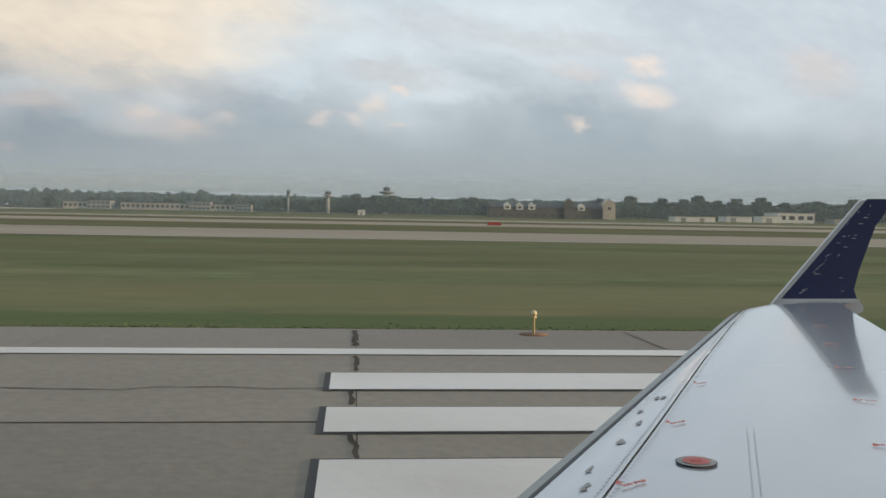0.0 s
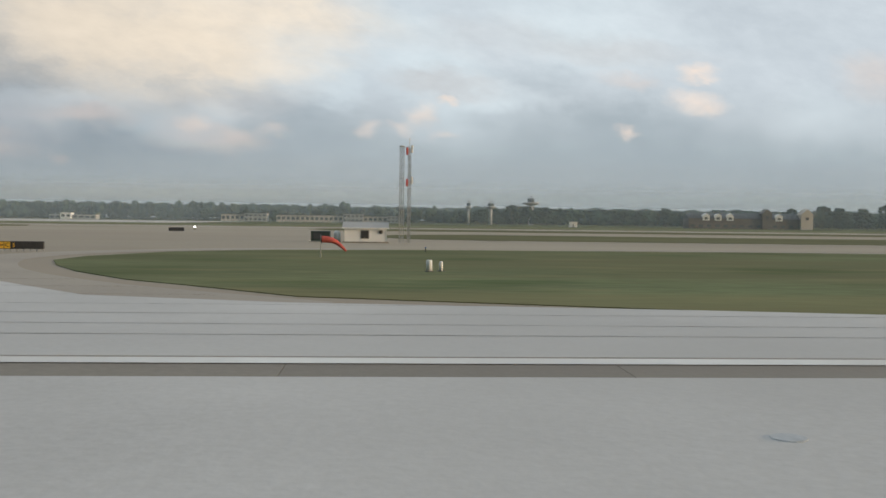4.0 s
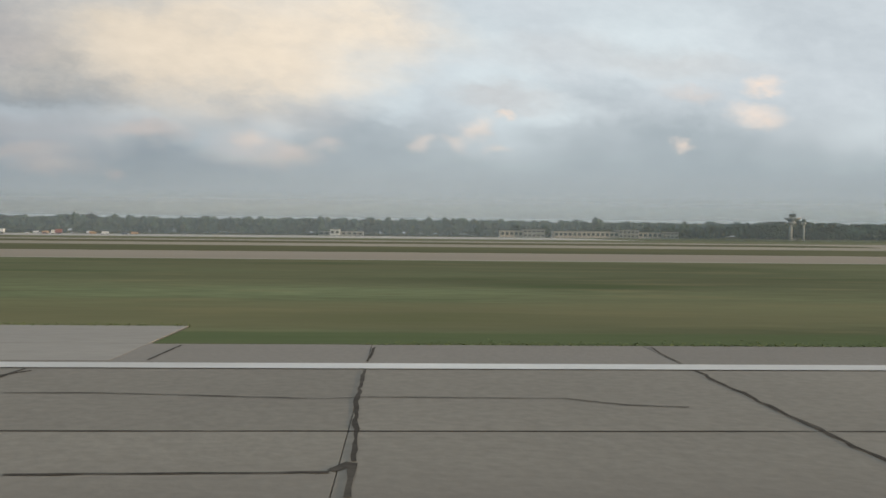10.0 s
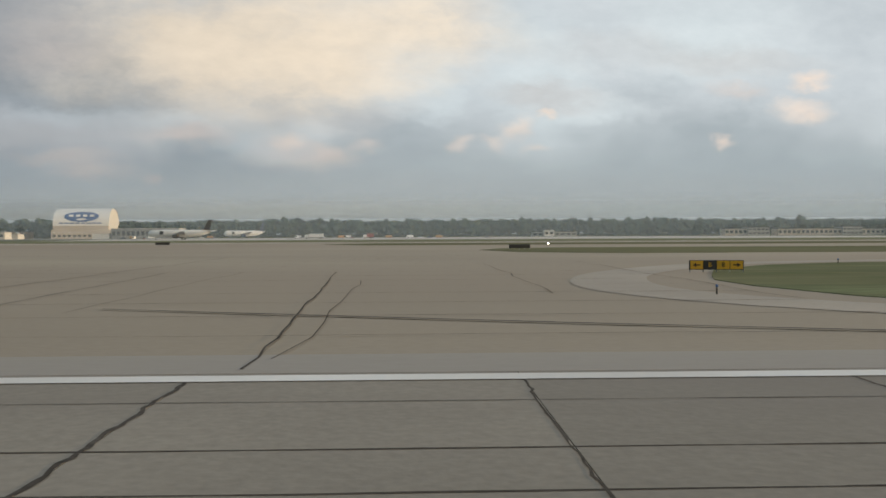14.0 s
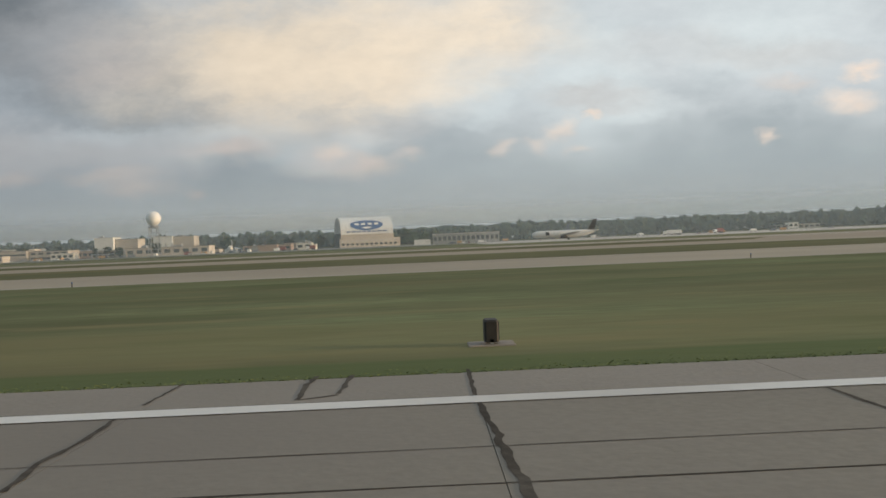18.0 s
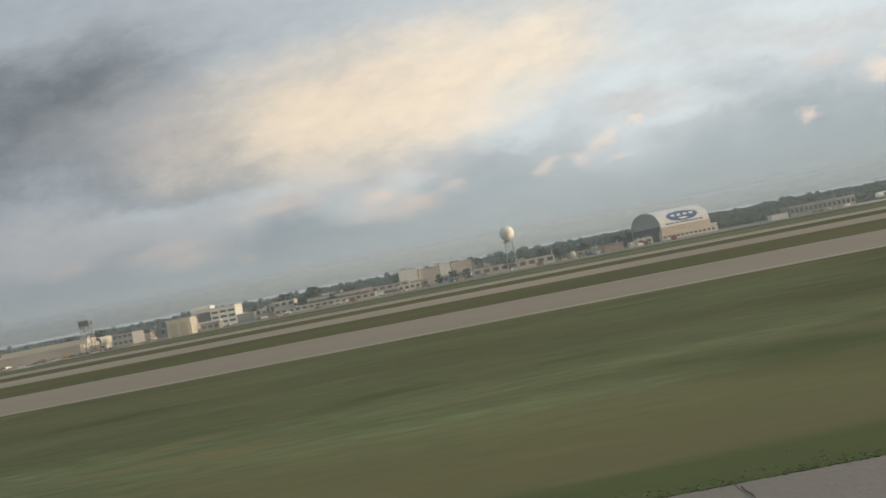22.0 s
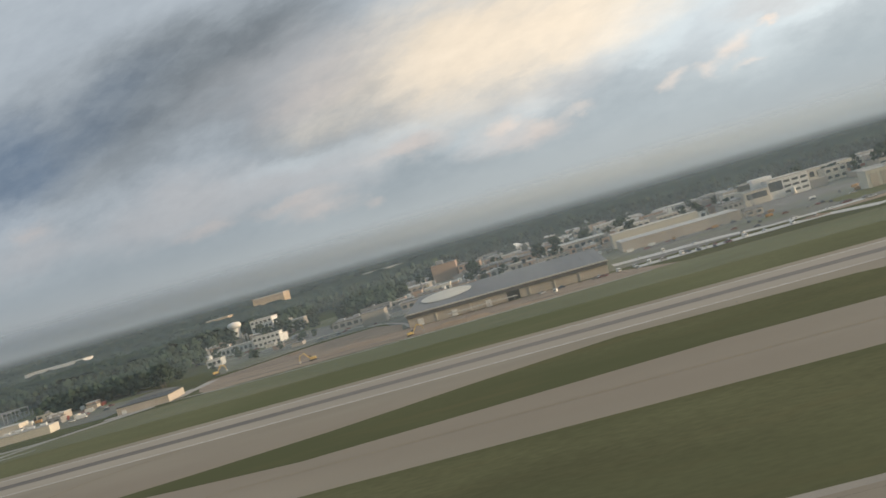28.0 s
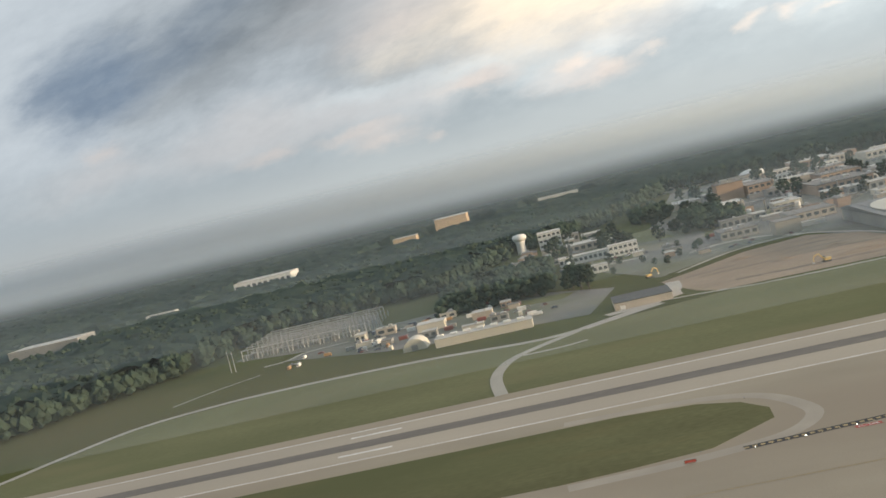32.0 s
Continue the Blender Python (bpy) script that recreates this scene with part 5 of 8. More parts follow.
building("tan block near the campus road", -1760, -1730, 950, 985, 7.5, TAN, PALEROOF, 1, 5)
building("white slim store row", -1738, -1718, 725, 730, 3, PANEL, PALEROOF, 0, 0, 0.2)
building("dark-roofed depot by the works drive", -1886, -1853, 551, 577, 4.2, TAN, DARK, 0, 0, 0.3, doors=((3, 3, 2.4, PANEL),))
building("long white two-storey office row", -1914, -1848, 812, 826, 6.5, PANEL, PALEROOF, 1, 16)
building("white tall office block by the wood", -1932, -1908, 1000, 1025, 16.5, PANEL, PALEROOF, 3, 5)
building("small white office with dark windows", -1890, -1878, 728, 738, 5.5, PANEL, PALEROOF, 1, 3)
building("white stair end of the office row", -1872, -1848, 800, 811.9, 9.5, PANEL, PALEROOF, 2, 6)
building("grey plant house beside the tall office block", -1906, -1890, 1000, 1016, 9, GREY, ROOF, 1, 3)
building("tan annex beside the tall office block", -1888, -1868, 975, 992, 7.5, TAN, PALEROOF, 1, 4)
building("brown block behind the white offices", -1905, -1875, 900, 925, 7, TAN, PALEROOF, 1, 5)
building("cream store under the water tower", -1985, -1970, 990, 1002, 5, CREAM, PALEROOF, 1, 3)
building("long cream storage shed beside the road", -1993, -1934, 560, 572, 4.8, CREAM, PALEROOF, 0, 0, 0.3)
for i in range(7):
    v = thing("roof_vent", (-1990 + i * 8.2, 567, 5.1), "white hooded roof vent on a shed", "roof vent", "vents on the shed roof")
    box("hood", (-2.2, 2.2, -1.2, 1.2, 0.25, 1.3), PANEL, v, 0.25)
    box("curb", (-2.0, 2.0, -1.0, 1.0, 0, 0.3), STEEL, v)
building("cream shed with a plain roof in the depot", -2014, -1995, 632, 645, 5, CREAM, PALEROOF, 0, 0, 0.3)
building("large pale-roofed warehouse in the wood", -2592, -2500, 1085, 1130, 16, GREY, PALEROOF, 0, 0)
building("small white shed in a clearing", -2450, -2410, 1172, 1185, 15, PANEL, PALEROOF, 0, 0)
building("long white hall in a forest clearing", -2390, -2302, 1350, 1395, 19, PANEL, PALEROOF, 1, 10)
building("sunlit tan low hall in the wood", -2185, -2145, 1580, 1610, 17, GOLD, PALEROOF, 0, 0)
building("sunlit tan block rising from the wood", -2119, -2062, 1655, 1700, 30, GOLD, PALEROOF, 0, 0)
building("pale far laboratory row in the wood", -1937, -1862, 1770, 1800, 19, CREAM, PALEROOF, 1, 10)
building("pale slender block far in the haze", -2815, -2795, 2300, 2320, 25, CREAM, PALEROOF, 0, 0)
building("small cream house at the wood's edge", -2540, -2520, 960, 975, 15, CREAM, ROOF, 1, 3)


def fill_campus():
    """Small blocks, stores and plant huts between the larger buildings."""
    rng = random.Random(21)
    looks = ((TAN, ROOF, "low tan brick workshop with a dark flat roof"), (TAN, PALEROOF, "low tan brick block with a pale roof"), (CREAM, PALEROOF, "small cream laboratory block with a pale roof"),
             (BRICK, ROOF, "brown brick store with a dark flat roof"), (BRICK, PALEROOF, "brown brick block with a pale roof"), (PANEL, PALEROOF, "small white plant building with flat roof"), (GREY, ROOF, "grey sheet-metal workshop with dark roof"), (GREY, PALEROOF, "grey shed with a pale roof"))
    for xa, xb, ya, yb, n, w, d, h in ((-1560, -1190, 860, 1010, 34, (10, 34), (9, 24), (3.5, 8)), (-1560, -1180, 1010, 1160, 30, (12, 40), (10, 26), (5, 9.5)), (-1790, -1560, 780, 960, 34, (8, 30), (8, 22), (3, 8)),
                                       (-1790, -1560, 960, 1180, 30, (10, 36), (10, 26), (4, 9)), (-1700, -1480, 1180, 1330, 16, (14, 40), (12, 26), (5, 9)), (-1960, -1850, 840, 990, 12, (8, 22), (8, 16), (3, 7)), (-1570, -1480, 830, 900, 8, (8, 24), (8, 18), (3, 7)),
                                       (-1190, -990, 850, 960, 16, (8, 26), (8, 20), (3, 8)), (-2070, -1940, 585, 690, 11, (6, 16), (5, 11), (2.6, 5)), (-1860, -1800, 700, 800, 5, (7, 14), (6, 12), (2.6, 4)), (-2520, -2300, 1050, 1290, 7, (8, 22), (8, 16), (3, 6))):
        for _ in range(n):
            for _ in range(12):
                lx, ly, hh = rng.uniform(*w), rng.uniform(*d), rng.uniform(*h)
                x, y = rng.uniform(xa, xb - lx), rng.uniform(ya, yb - ly)
                if not any(x < b + 5 and x + lx > a - 5 and y < e + 5 and y + ly > c - 5 for a, b, c, e in TAKEN):
                    break
            else:
                continue
            wall, roof, label = looks[rng.randrange(len(looks))]
            tops = [(rng.uniform(0.5, lx - 4), rng.uniform(0.5, ly - 4), rng.uniform(1.5, 3.5), rng.uniform(1.5, 3.5), rng.uniform(0.8, 2.2)) for _ in range(rng.randrange(0, 4))] if lx > 9 else []
            building(label, x, x + lx, y, y + ly, hh, wall, roof, 1 if hh > 4 and rng.random() < 0.6 else 0, max(2, int(lx / 5)), 0.4, tops)


fill_campus()


def free_spot(rng, xa, xb, ya, yb, w, d):
    for _ in range(15):
        x, y = rng.uniform(xa, xb), rng.uniform(ya, yb)
        if not any(x - w / 2 < b + 1 and x + w / 2 > a - 1 and y - d / 2 < e + 1 and y + d / 2 > c - 1 for a, b, c, e in TAKEN):
            TAKEN.append((x - w / 2, x + w / 2, y - d / 2, y + d / 2))
            return x, y
    return None


def yard_plant():
    """Tanks, containers, pipe runs and stacks standing in the campus yards."""
    rng = random.Random(33)
    tank = mesh("shell", *lathe([(2.2, 0.2), (2.2, 5.6), (1.7, 6.3), (0.1, 6.6)], 14), PANEL, True)
    foot = mesh("footing", *box_data(-2.5, 2.5, -2.5, 2.5, 0, 0.25), APRON)
    ladder = mesh("ladder", *join(beam((-0.3, -2.35, 0.3), (-0.3, -2.35, 5.8), 0.08), beam((0.3, -2.35, 0.3), (0.3, -2.35, 5.8), 0.08), *[beam((-0.3, -2.35, 0.8 + 0.8 * i), (0.3, -2.35, 0.8 + 0.8 * i), 0.06) for i in range(6)]), STEEL)
    crates = [mesh("shell", *box_data(-3.0, 3.0, -1.2, 1.2, 0.15, 2.6, 0.06), m) for m in (PANEL, CARBLUE, GREY, CARRED, CREAM)]
    ends = mesh("door", *box_data(3.0, 3.06, -1.05, 1.05, 0.3, 2.45), STEEL)
    skid = mesh("skid", *box_data(-2.9, 2.9, -1.0, 1.0, 0, 0.16), DARK)
    pipe = mesh("pipe", *join(beam((-9, 0, 3.6), (9, 0, 3.6), 0.9), beam((-9, 0, 3.6), (-9, 0, 0), 0.9), beam((9, 0, 3.6), (9, 4, 3.6), 0.9)), STEEL)
    post = mesh("support", *join(beam((0, -0.7, 0), (0, 0, 3.3), 0.2), beam((0, 0.7, 0), (0, 0, 3.3), 0.2)), GREY)
    stack = mesh("flue", *lathe([(0.9, 0), (0.8, 11), (1.0, 11.4), (0.7, 11.6)], 12), STEEL, True)
    spans = ((-1560, -1200, 855, 1150), (-1790, -1560, 770, 1180), (-1790, -1560, 770, 960), (-1960, -1850, 780, 990), (-2060, -1935, 590, 690), (-1190, -1000, 830, 960))
    for i in range(150):
        span = spans[i % 6]
        kind = rng.choice(("tank", "container", "container", "container", "pipe", "stack")) if i % 6 != 4 else "container"
        w, d = {"tank": (5, 5), "container": (7, 4), "pipe": (20, 6), "stack": (3, 3)}[kind]
        at = free_spot(rng, *span, w, d)
        if not at:
            continue
        if kind == "tank":
            t = thing("storage_tank", (*at, 0.05), "upright white storage tank in a yard", "tank", "tanks in the yards")
            for name, me in (("footing", foot), ("shell", tank), ("ladder", ladder)):
                shape(name, me, t)
        elif kind == "container":
            k = rng.randrange(5)
            t = thing("container", (*at, 0.05), ("white", "dark blue", "grey", "red", "cream")[k] + " steel storage container in a yard", "container", "containers in the yards", rng.choice((0, 0, 90, 8)))
            for name, me in (("skid", skid), ("shell", crates[k]), ("door", ends)):
                shape(name, me, t)
        elif kind == "pipe":
            t = thing("pipe_run", (*at, 0.05), "raised steel pipe run on braced supports", "pipe", "pipe runs in the yards")
            shape("pipe", pipe, t)
            for x in (-5, 0, 5):
                shape("support", post, t, (x, 0, 0))
        else:
            t = thing("flue_stack", (*at, 0.05), "slim grey steel flue stack by a workshop", "stack", "flue stacks in the yards")
            shape("footing", foot, t)
            shape("flue", stack, t)


yard_plant()


def vaulted_hut():
    b = thing("vaulted_hut", (-2007, 575, 0), "cream round-fronted shed in a depot yard", "shed")
    curve = [(-7.5 * math.cos(math.pi * i / 10), 7.2 * math.sin(math.pi * i / 10)) for i in range(11)]
    v = [(x, y, z) for y in (-6, 8) for x, z in curve]
    shape("vault", mesh("vault", v, [(i, i + 1, 12 + i, 11 + i) for i in range(10)], CREAM, True), b)
    shape("front", mesh("front", [(x, -6, z) for x, z in curve], [tuple(range(10, -1, -1))], CREAM), b)
    shape("back", mesh("back", [(x, 8, z) for x, z in curve], [tuple(range(11))], CREAM), b)
    box("door", (-2, 2, -6.2, -5.9, 0, 3.4), GREY, b)
    return b


vaulted_hut()


def domed_hall():
    b = thing("domed_hall", (-1648, 1300, 0), "round hall with a white dome roof", "building")
    shape("drum", mesh("drum", *tube(0, 0, 0, 6, 17, 17, 28), TAN, True), b)
    shape("dome", mesh("dome", *lathe([(17.6 * math.cos(math.pi / 2 * i / 8), 6 + 7 * math.sin(math.pi / 2 * i / 8)) for i in range(8)] + [(0.3, 13)], 28), PANEL, True), b)
    return b


domed_hall()


def water_tower():
    b = thing("water_tower", (-1951, 1006, 0), "white mushroom-shaped water tower above trees", "water tower")
    shape("stem", mesh("stem", *lathe([(5.6, 0), (4.9, 2), (4.6, 11), (5.6, 14)], 20), PANEL, True), b)
    shape("tank", mesh("tank", *lathe([(5.6, 14), (7.4, 16), (7.6, 18.4), (6, 20.6), (0.5, 21.4)], 24), PANEL, True), b)
    return b


water_tower()


def dish():
    b = thing("dish_antenna", (-1537, 1340, 0), "white dish antenna on a roof stand", "antenna")
    shape("stand", mesh("stand", *tube(0, 0, 0, 11, 1.2, 0.8, 8), STEEL), b)
    ob = shape("dish", mesh("dish", *lathe([(0.3, 0), (2, 0.35), (3.6, 1.3), (3.7, 1.35), (2, 0.6), (0.3, 0.3)], 18), PANEL, True), b, (0, -0.8, 12))
    ob.rotation_euler = (radians(70), 0, radians(20))
    return b


dish()


def substation():
    b = thing("substation", (-2108, 722, 0), "electrical substation with rows of steel gantries", "substation")
    rnd = random.Random(2)
    for r in range(7):
        bars = []
        for c in range(9):
            x, y = -48 + c * 12, -38 + r * 13
            bars += [tube(x, y, 0, 8.5, 0.45, 0.4, 6), tube(x + 3, y, 0, 4.5, 0.4, 0.4, 6)]
            if c < 8:
                bars += [beam((x, y, 8), (x + 12, y, 8), 0.7), beam((x, y, 4.4), (x + 12, y, 4.4), 0.45), tube(x + 6, y + 4, 0, 3.2, 0.5, 0.35, 6), tube(x + 8, y + 5, 0, 2.6, 0.3, 0.3, 6)]
        shape("gantry", mesh("gantry", *join(*bars), STEEL), b)
    for c in range(6):
        box("transformer", (-44 + c * 16, -39 + c * 16, -32, -28, 0, rnd.uniform(2.5, 4)), GREY, b, 0.2)
    return b


substation()
for x, y in ((-2152, 645), (-2148, 643), (-2425, 875)):
    p = thing("utility_pole", (x, y, 0), "tall pale steel pole at the wood's edge", "pole", "poles by the wood")
    shape("pole", mesh("pole", *tube(0, 0, 0, 15, 0.35, 0.2, 8), STEEL), p)
    shape("crossarm", mesh("crossarm", *beam((-1.6, 0, 13.6), (1.6, 0, 13.6), 0.2), STEEL), p)


def footbridge():
    b = thing("elevated_duct", (-1400, 1360, 0), "long white elevated duct between laboratories", "duct")
    shape("duct", mesh("duct", *beam((-85, -30, 10), (75, 35, 10), 3.0), PANEL), b)
    for i in range(6):
        t = i / 5
        x, y = -80 + 150 * t, -28 + 61 * t
        shape("support", mesh("support", *tube(x, y, 0, 9, 0.6, 0.6, 8), CREAM), b)
    return b


footbridge()


def wind_tower():
    b = thing("lookout_tower", (-1458, 734, 0), "slim steel tower with a dark cabin on top", "tower")
    legs = []
    for sx, sy in ((-1, -1), (1, -1), (1, 1), (-1, 1)):
        legs.append(beam((sx * 4.2, sy * 4.2, 0), (sx * 3.0, sy * 3.0, 20), 0.5))
    for z in (5, 10, 15, 20):
        k = 4.2 - 1.2 * z / 20
        for a, c in (((-k, -k), (k, -k)), ((k, -k), (k, k)), ((k, k), (-k, k)), ((-k, k), (-k, -k))):
            legs.append(beam((*a, z), (*c, z - 4.5), 0.25))
    shape("frame", mesh("frame", *join(*legs), STEEL), b)
    box("cabin", (-4, 4, -4, 4, 20.5, 24.4), GLASS, b, 0.2)
    box("cabin_roof", (-4.6, 4.6, -4.6, 4.6, 24.4, 25.2), GREY, b, 0.2)
    box("gallery", (-4.6, 4.6, -4.6, 4.6, 19.9, 20.5), STEEL, b, 0.1)
    return b


# ---- aircraft on the cargo apron ----
def airliner(at, turn, long, body, tail, label):
    b = thing("airplane", at, label, "airplane", turn=turn)
    n, r = 18, 2.6
    prof = [(-0.5, 0.15), (-0.49, 0.5), (-0.47, 0.78), (-0.43, 0.95), (-0.38, 1), (0.22, 1), (0.34, 0.8), (0.44, 0.45), (0.5, 0.14)]
    v, f = [], []
    for t, k in prof:
        lift = 4.4 + (1 - k) * (1.6 if t > 0 else -0.5)
        v += [(t * long, r * k * math.cos(2 * math.pi * i / n), lift + r * k * math.sin(2 * math.pi * i / n)) for i in range(n)]
    for j in range(len(prof) - 1):
        f += [(j * n + i, (j + 1) * n + i, (j + 1) * n + (i + 1) % n, j * n + (i + 1) % n)[::-1] for i in range(n)]
    f += [tuple(range(n)), tuple(range(len(v) - 1, len(v) - n - 1, -1))]
    shape("fuselage", mesh("fuselage", v, f, body, True), b)
    box("cargo_door", (-0.30 * long, -0.24 * long, -r - 0.05, -r + 0.2, 3.6, 6.0), DARK, b, label="dark open cargo door")
    fin = [(0.36 * long, 0, 6.6), (0.47 * long, 0, 6.4), (0.52 * long, 0, 14), (0.46 * long, 0, 14)]
    v = [(x, y, z) for y in (-0.25, 0.25) for x, _, z in fin]
    shape("tail_fin", mesh("tail_fin", v, [(0, 1, 2, 3), (7, 6, 5, 4), (0, 4, 5, 1), (1, 5, 6, 2), (2, 6, 7, 3), (3, 7, 4, 0)], tail), b, label="dark painted tail fin")
    for s in (-1, 1):
        w = [(-0.08 * long, s * 2.0, 3.4), (0.10 * long, s * 2.0, 3.4), (0.20 * long, s * 0.42 * long, 5.2), (0.14 * long, s * 0.42 * long, 5.2)]
        v = [(x, y, z + d) for d in (0, 0.5) for x, y, z in w]
        shape("wing", mesh("wing", v, [(0, 1, 2, 3), (7, 6, 5, 4), (0, 4, 5, 1), (1, 5, 6, 2), (2, 6, 7, 3), (3, 7, 4, 0)], GREY), b)
        w = [(0.42 * long, s * 0.6, 5.6), (0.49 * long, s * 0.6, 5.6), (0.53 * long, s * 0.16 * long, 6.2), (0.50 * long, s * 0.16 * long, 6.2)]
        v = [(x, y, z + d) for d in (0, 0.3) for x, y, z in w]
        shape("tailplane", mesh("tailplane", v, [(0, 1, 2, 3), (7, 6, 5, 4), (0, 4, 5, 1), (1, 5, 6, 2), (2, 6, 7, 3), (3, 7, 4, 0)], body), b)
        e = lathe([(1.0, -2.2), (1.35, -1.6), (1.35, 1.2), (0.7, 2.4)], 14)
        ob = shape("engine", mesh("engine", *e, tail, True), b, (-0.02 * long, s * 0.15 * long, 2.4))
        ob.rotation_euler = (0, radians(90), 0)
        shape("main_wheel", mesh("main_wheel", *join(tube(0, 0, -0.4, 0.4, 0.7, 0.7, 12)), DARK), b, (0.06 * long, s * 3.2, 0.7)).rotation_euler = (radians(90), 0, 0)
        shape("main_leg", mesh("main_leg", *beam((0.06 * long, s * 3.2, 0.7), (0.05 * long, s * 3.0, 3.5), 0.35), STEEL), b)
    shape("nose_leg", mesh("nose_leg", *beam((-0.38 * long, 0, 0.5), (-0.38 * long, 0, 2.4), 0.3), STEEL), b)
    shape("nose_wheel", mesh("nose_wheel", *tube(0, 0, -0.3, 0.3, 0.5, 0.5, 12), DARK), b, (-0.38 * long, 0, 0.5)).rotation_euler = (radians(90), 0, 0)
    return b


airliner((-789, 673, 0.05), -4, 45, PANEL, surface("dark_brown_tail_paint", (0.05, 0.04, 0.035), 0.4, 0.1, 0.5, 4, 0), "white cargo airplane with a dark brown tail, parked")
airliner((-775, 849, 0.05), 10, 35, PANEL, CARBLUE, "small white cargo airplane with a dark blue tail, parked")


# ---- vehicles ----
def wheel_set(parent, xs, half, r):
    me = mesh("wheel", *tube(0, 0, -0.12, 0.12, r, r, 12), DARK)
    for x in xs:
        for s in (-1, 1):
            shape("wheel", me, parent, (x, s * half, r)).rotation_euler = (radians(90), 0, 0)


def car(paint, label, van=False):
    c = thing("car", (0, 0, -60), label, "car", "vehicles parked on the campus")
    if van:
        v, f = box_data(-2.6, 2.6, -1.0, 1.0, 0.4, 2.3, 0.3)
        shape("body", mesh("body", v, f, paint), c)
        shape("windscreen", mesh("windscreen", *box_data(-2.66, -1.9, -0.85, 0.85, 1.35, 2.0, 0.1), GLASS), c)
    else:
        shape("body", mesh("body", *box_data(-2.3, 2.3, -0.9, 0.9, 0.35, 0.95, 0.2), paint), c)
        v = [(-1.3, -0.8, 0.95), (1.7, -0.8, 0.95), (1.7, 0.8, 0.95), (-1.3, 0.8, 0.95), (-0.6, -0.65, 1.5), (1.2, -0.65, 1.5), (1.2, 0.65, 1.5), (-0.6, 0.65, 1.5)]
        shape("cabin", mesh("cabin", v, [(4, 5, 6, 7), (0, 1, 5, 4), (1, 2, 6, 5), (2, 3, 7, 6), (3, 0, 4, 7)], GLASS), c)
        shape("car_roof", mesh("car_roof", *box_data(-0.6, 1.2, -0.66, 0.66, 1.5, 1.56), paint), c)
    wheel_set(c, (-1.45, 1.4), 0.9, 0.34)
    return c


CARS = [car(PANEL, "white pickup car parked beside buildings"), car(GREY, "grey car parked beside campus buildings"), car(CARRED, "red car parked beside campus buildings"), car(CARBLUE, "dark blue car parked beside campus buildings"), car(PANEL, "white delivery van parked on the asphalt", True), car(ORANGE, "orange works van beside the campus road", True)]


def truck(label, long, paint):
    c = thing("truck", (0, 0, -60), label, "truck", "trucks in the depots")
    box("trailer", (-long / 2 + 3, long / 2, -1.3, 1.3, 1.1, 3.8), paint, c, 0.1)
    box("cab", (-long / 2, -long / 2 + 2.6, -1.2, 1.2, 0.7, 3.0), PANEL, c, 0.25)
    box("windscreen", (-long / 2 - 0.05, -long / 2 + 0.4, -1.0, 1.0, 1.8, 2.6), GLASS, c)
    box("chassis", (-long / 2 + 1, long / 2 - 0.2, -0.5, 0.5, 0.7, 1.1), DARK, c)
    wheel_set(c, (-long / 2 + 1.3, long / 2 - 1.2, long / 2 - 2.5), 1.15, 0.5)
    return c


TRUCKS = [truck("white box trailer truck, parked", 14, PANEL), truck("short white delivery truck, parked", 8, PANEL), truck("red-bodied delivery truck, parked", 8, CARRED)]


def park(models, x, y, turn):
    copy_thing(_r.choice(models), pose(x * U, y * U, 0.06 * U, 0, 0, turn))


for x0, x1, y0, y1, n, vans in ((-1480, -1400, 612, 640, 9, 1), (-1590, -1500, 570, 592, 12, 0), (-1490, -1420, 655, 690, 9, 1), (-1640, -1580, 575, 590, 6, 0), (-1120, -1000, 800, 835, 14, 1), (-1240, -1150, 810, 850, 12, 1), (-1330, -1250, 760, 830, 12, 1),
                                (-1700, -1600, 980, 1040, 12, 0), (-1800, -1750, 880, 930, 8, 0), (-1960, -1920, 590, 650, 12, 1), (-2110, -2030, 600, 640, 14, 1), (-870, -820, 790, 808, 8, 1), (-720, -560, 740, 780, 12, 1), (-840, -640, 880, 900, 9, 1), (-1860, -1840, 780, 805, 8, 0), (-1560, -1440, 700, 728, 16, 1), (-1420, -1300, 690, 750, 14, 1), (-2060, -1990, 655, 690, 14, 1), (-1800, -1720, 700, 760, 12, 0), (-1940, -1860, 770, 800, 14, 0)):
    for i in range(n):
        park(CARS if vans else CARS[:4], _r.uniform(x0, x1), _r.uniform(y0, y1), _r.choice((0, 5, 90, 180, 92)))
for i, (x, y) in enumerate(((-1616, 564), (-1588, 586), (-1576, 583), (-1566, 588), (-1557, 586), (-1549, 584), (-1537, 585), (-1522, 583), (-1508, 586), (-1499, 584), (-1486, 588), (-1470, 585), (-1455, 590), (-1493, 616), (-1520, 636), (-1540, 640), (-1556, 642))):
    park((CARS[0], CARS[0], CARS[4]), x, y, (80, 95, 100, 88)[i % 4])
for x, y, t in ((-2000, 715, 15), (-1985, 700, 20), (-1970, 690, 18), (-1960, 705, 10), (-1235, 770, 5), (-1260, 780, 8), (-1010, 810, 0), (-985, 812, 3), (-700, 720, 0), (-660, 735, 10), (-2040, 620, 40)):
    park(TRUCKS, x, y, t)
for m in (*CARS, *TRUCKS):
    for o in (*m.children_recursive, m):
        bpy.data.objects.remove(o)


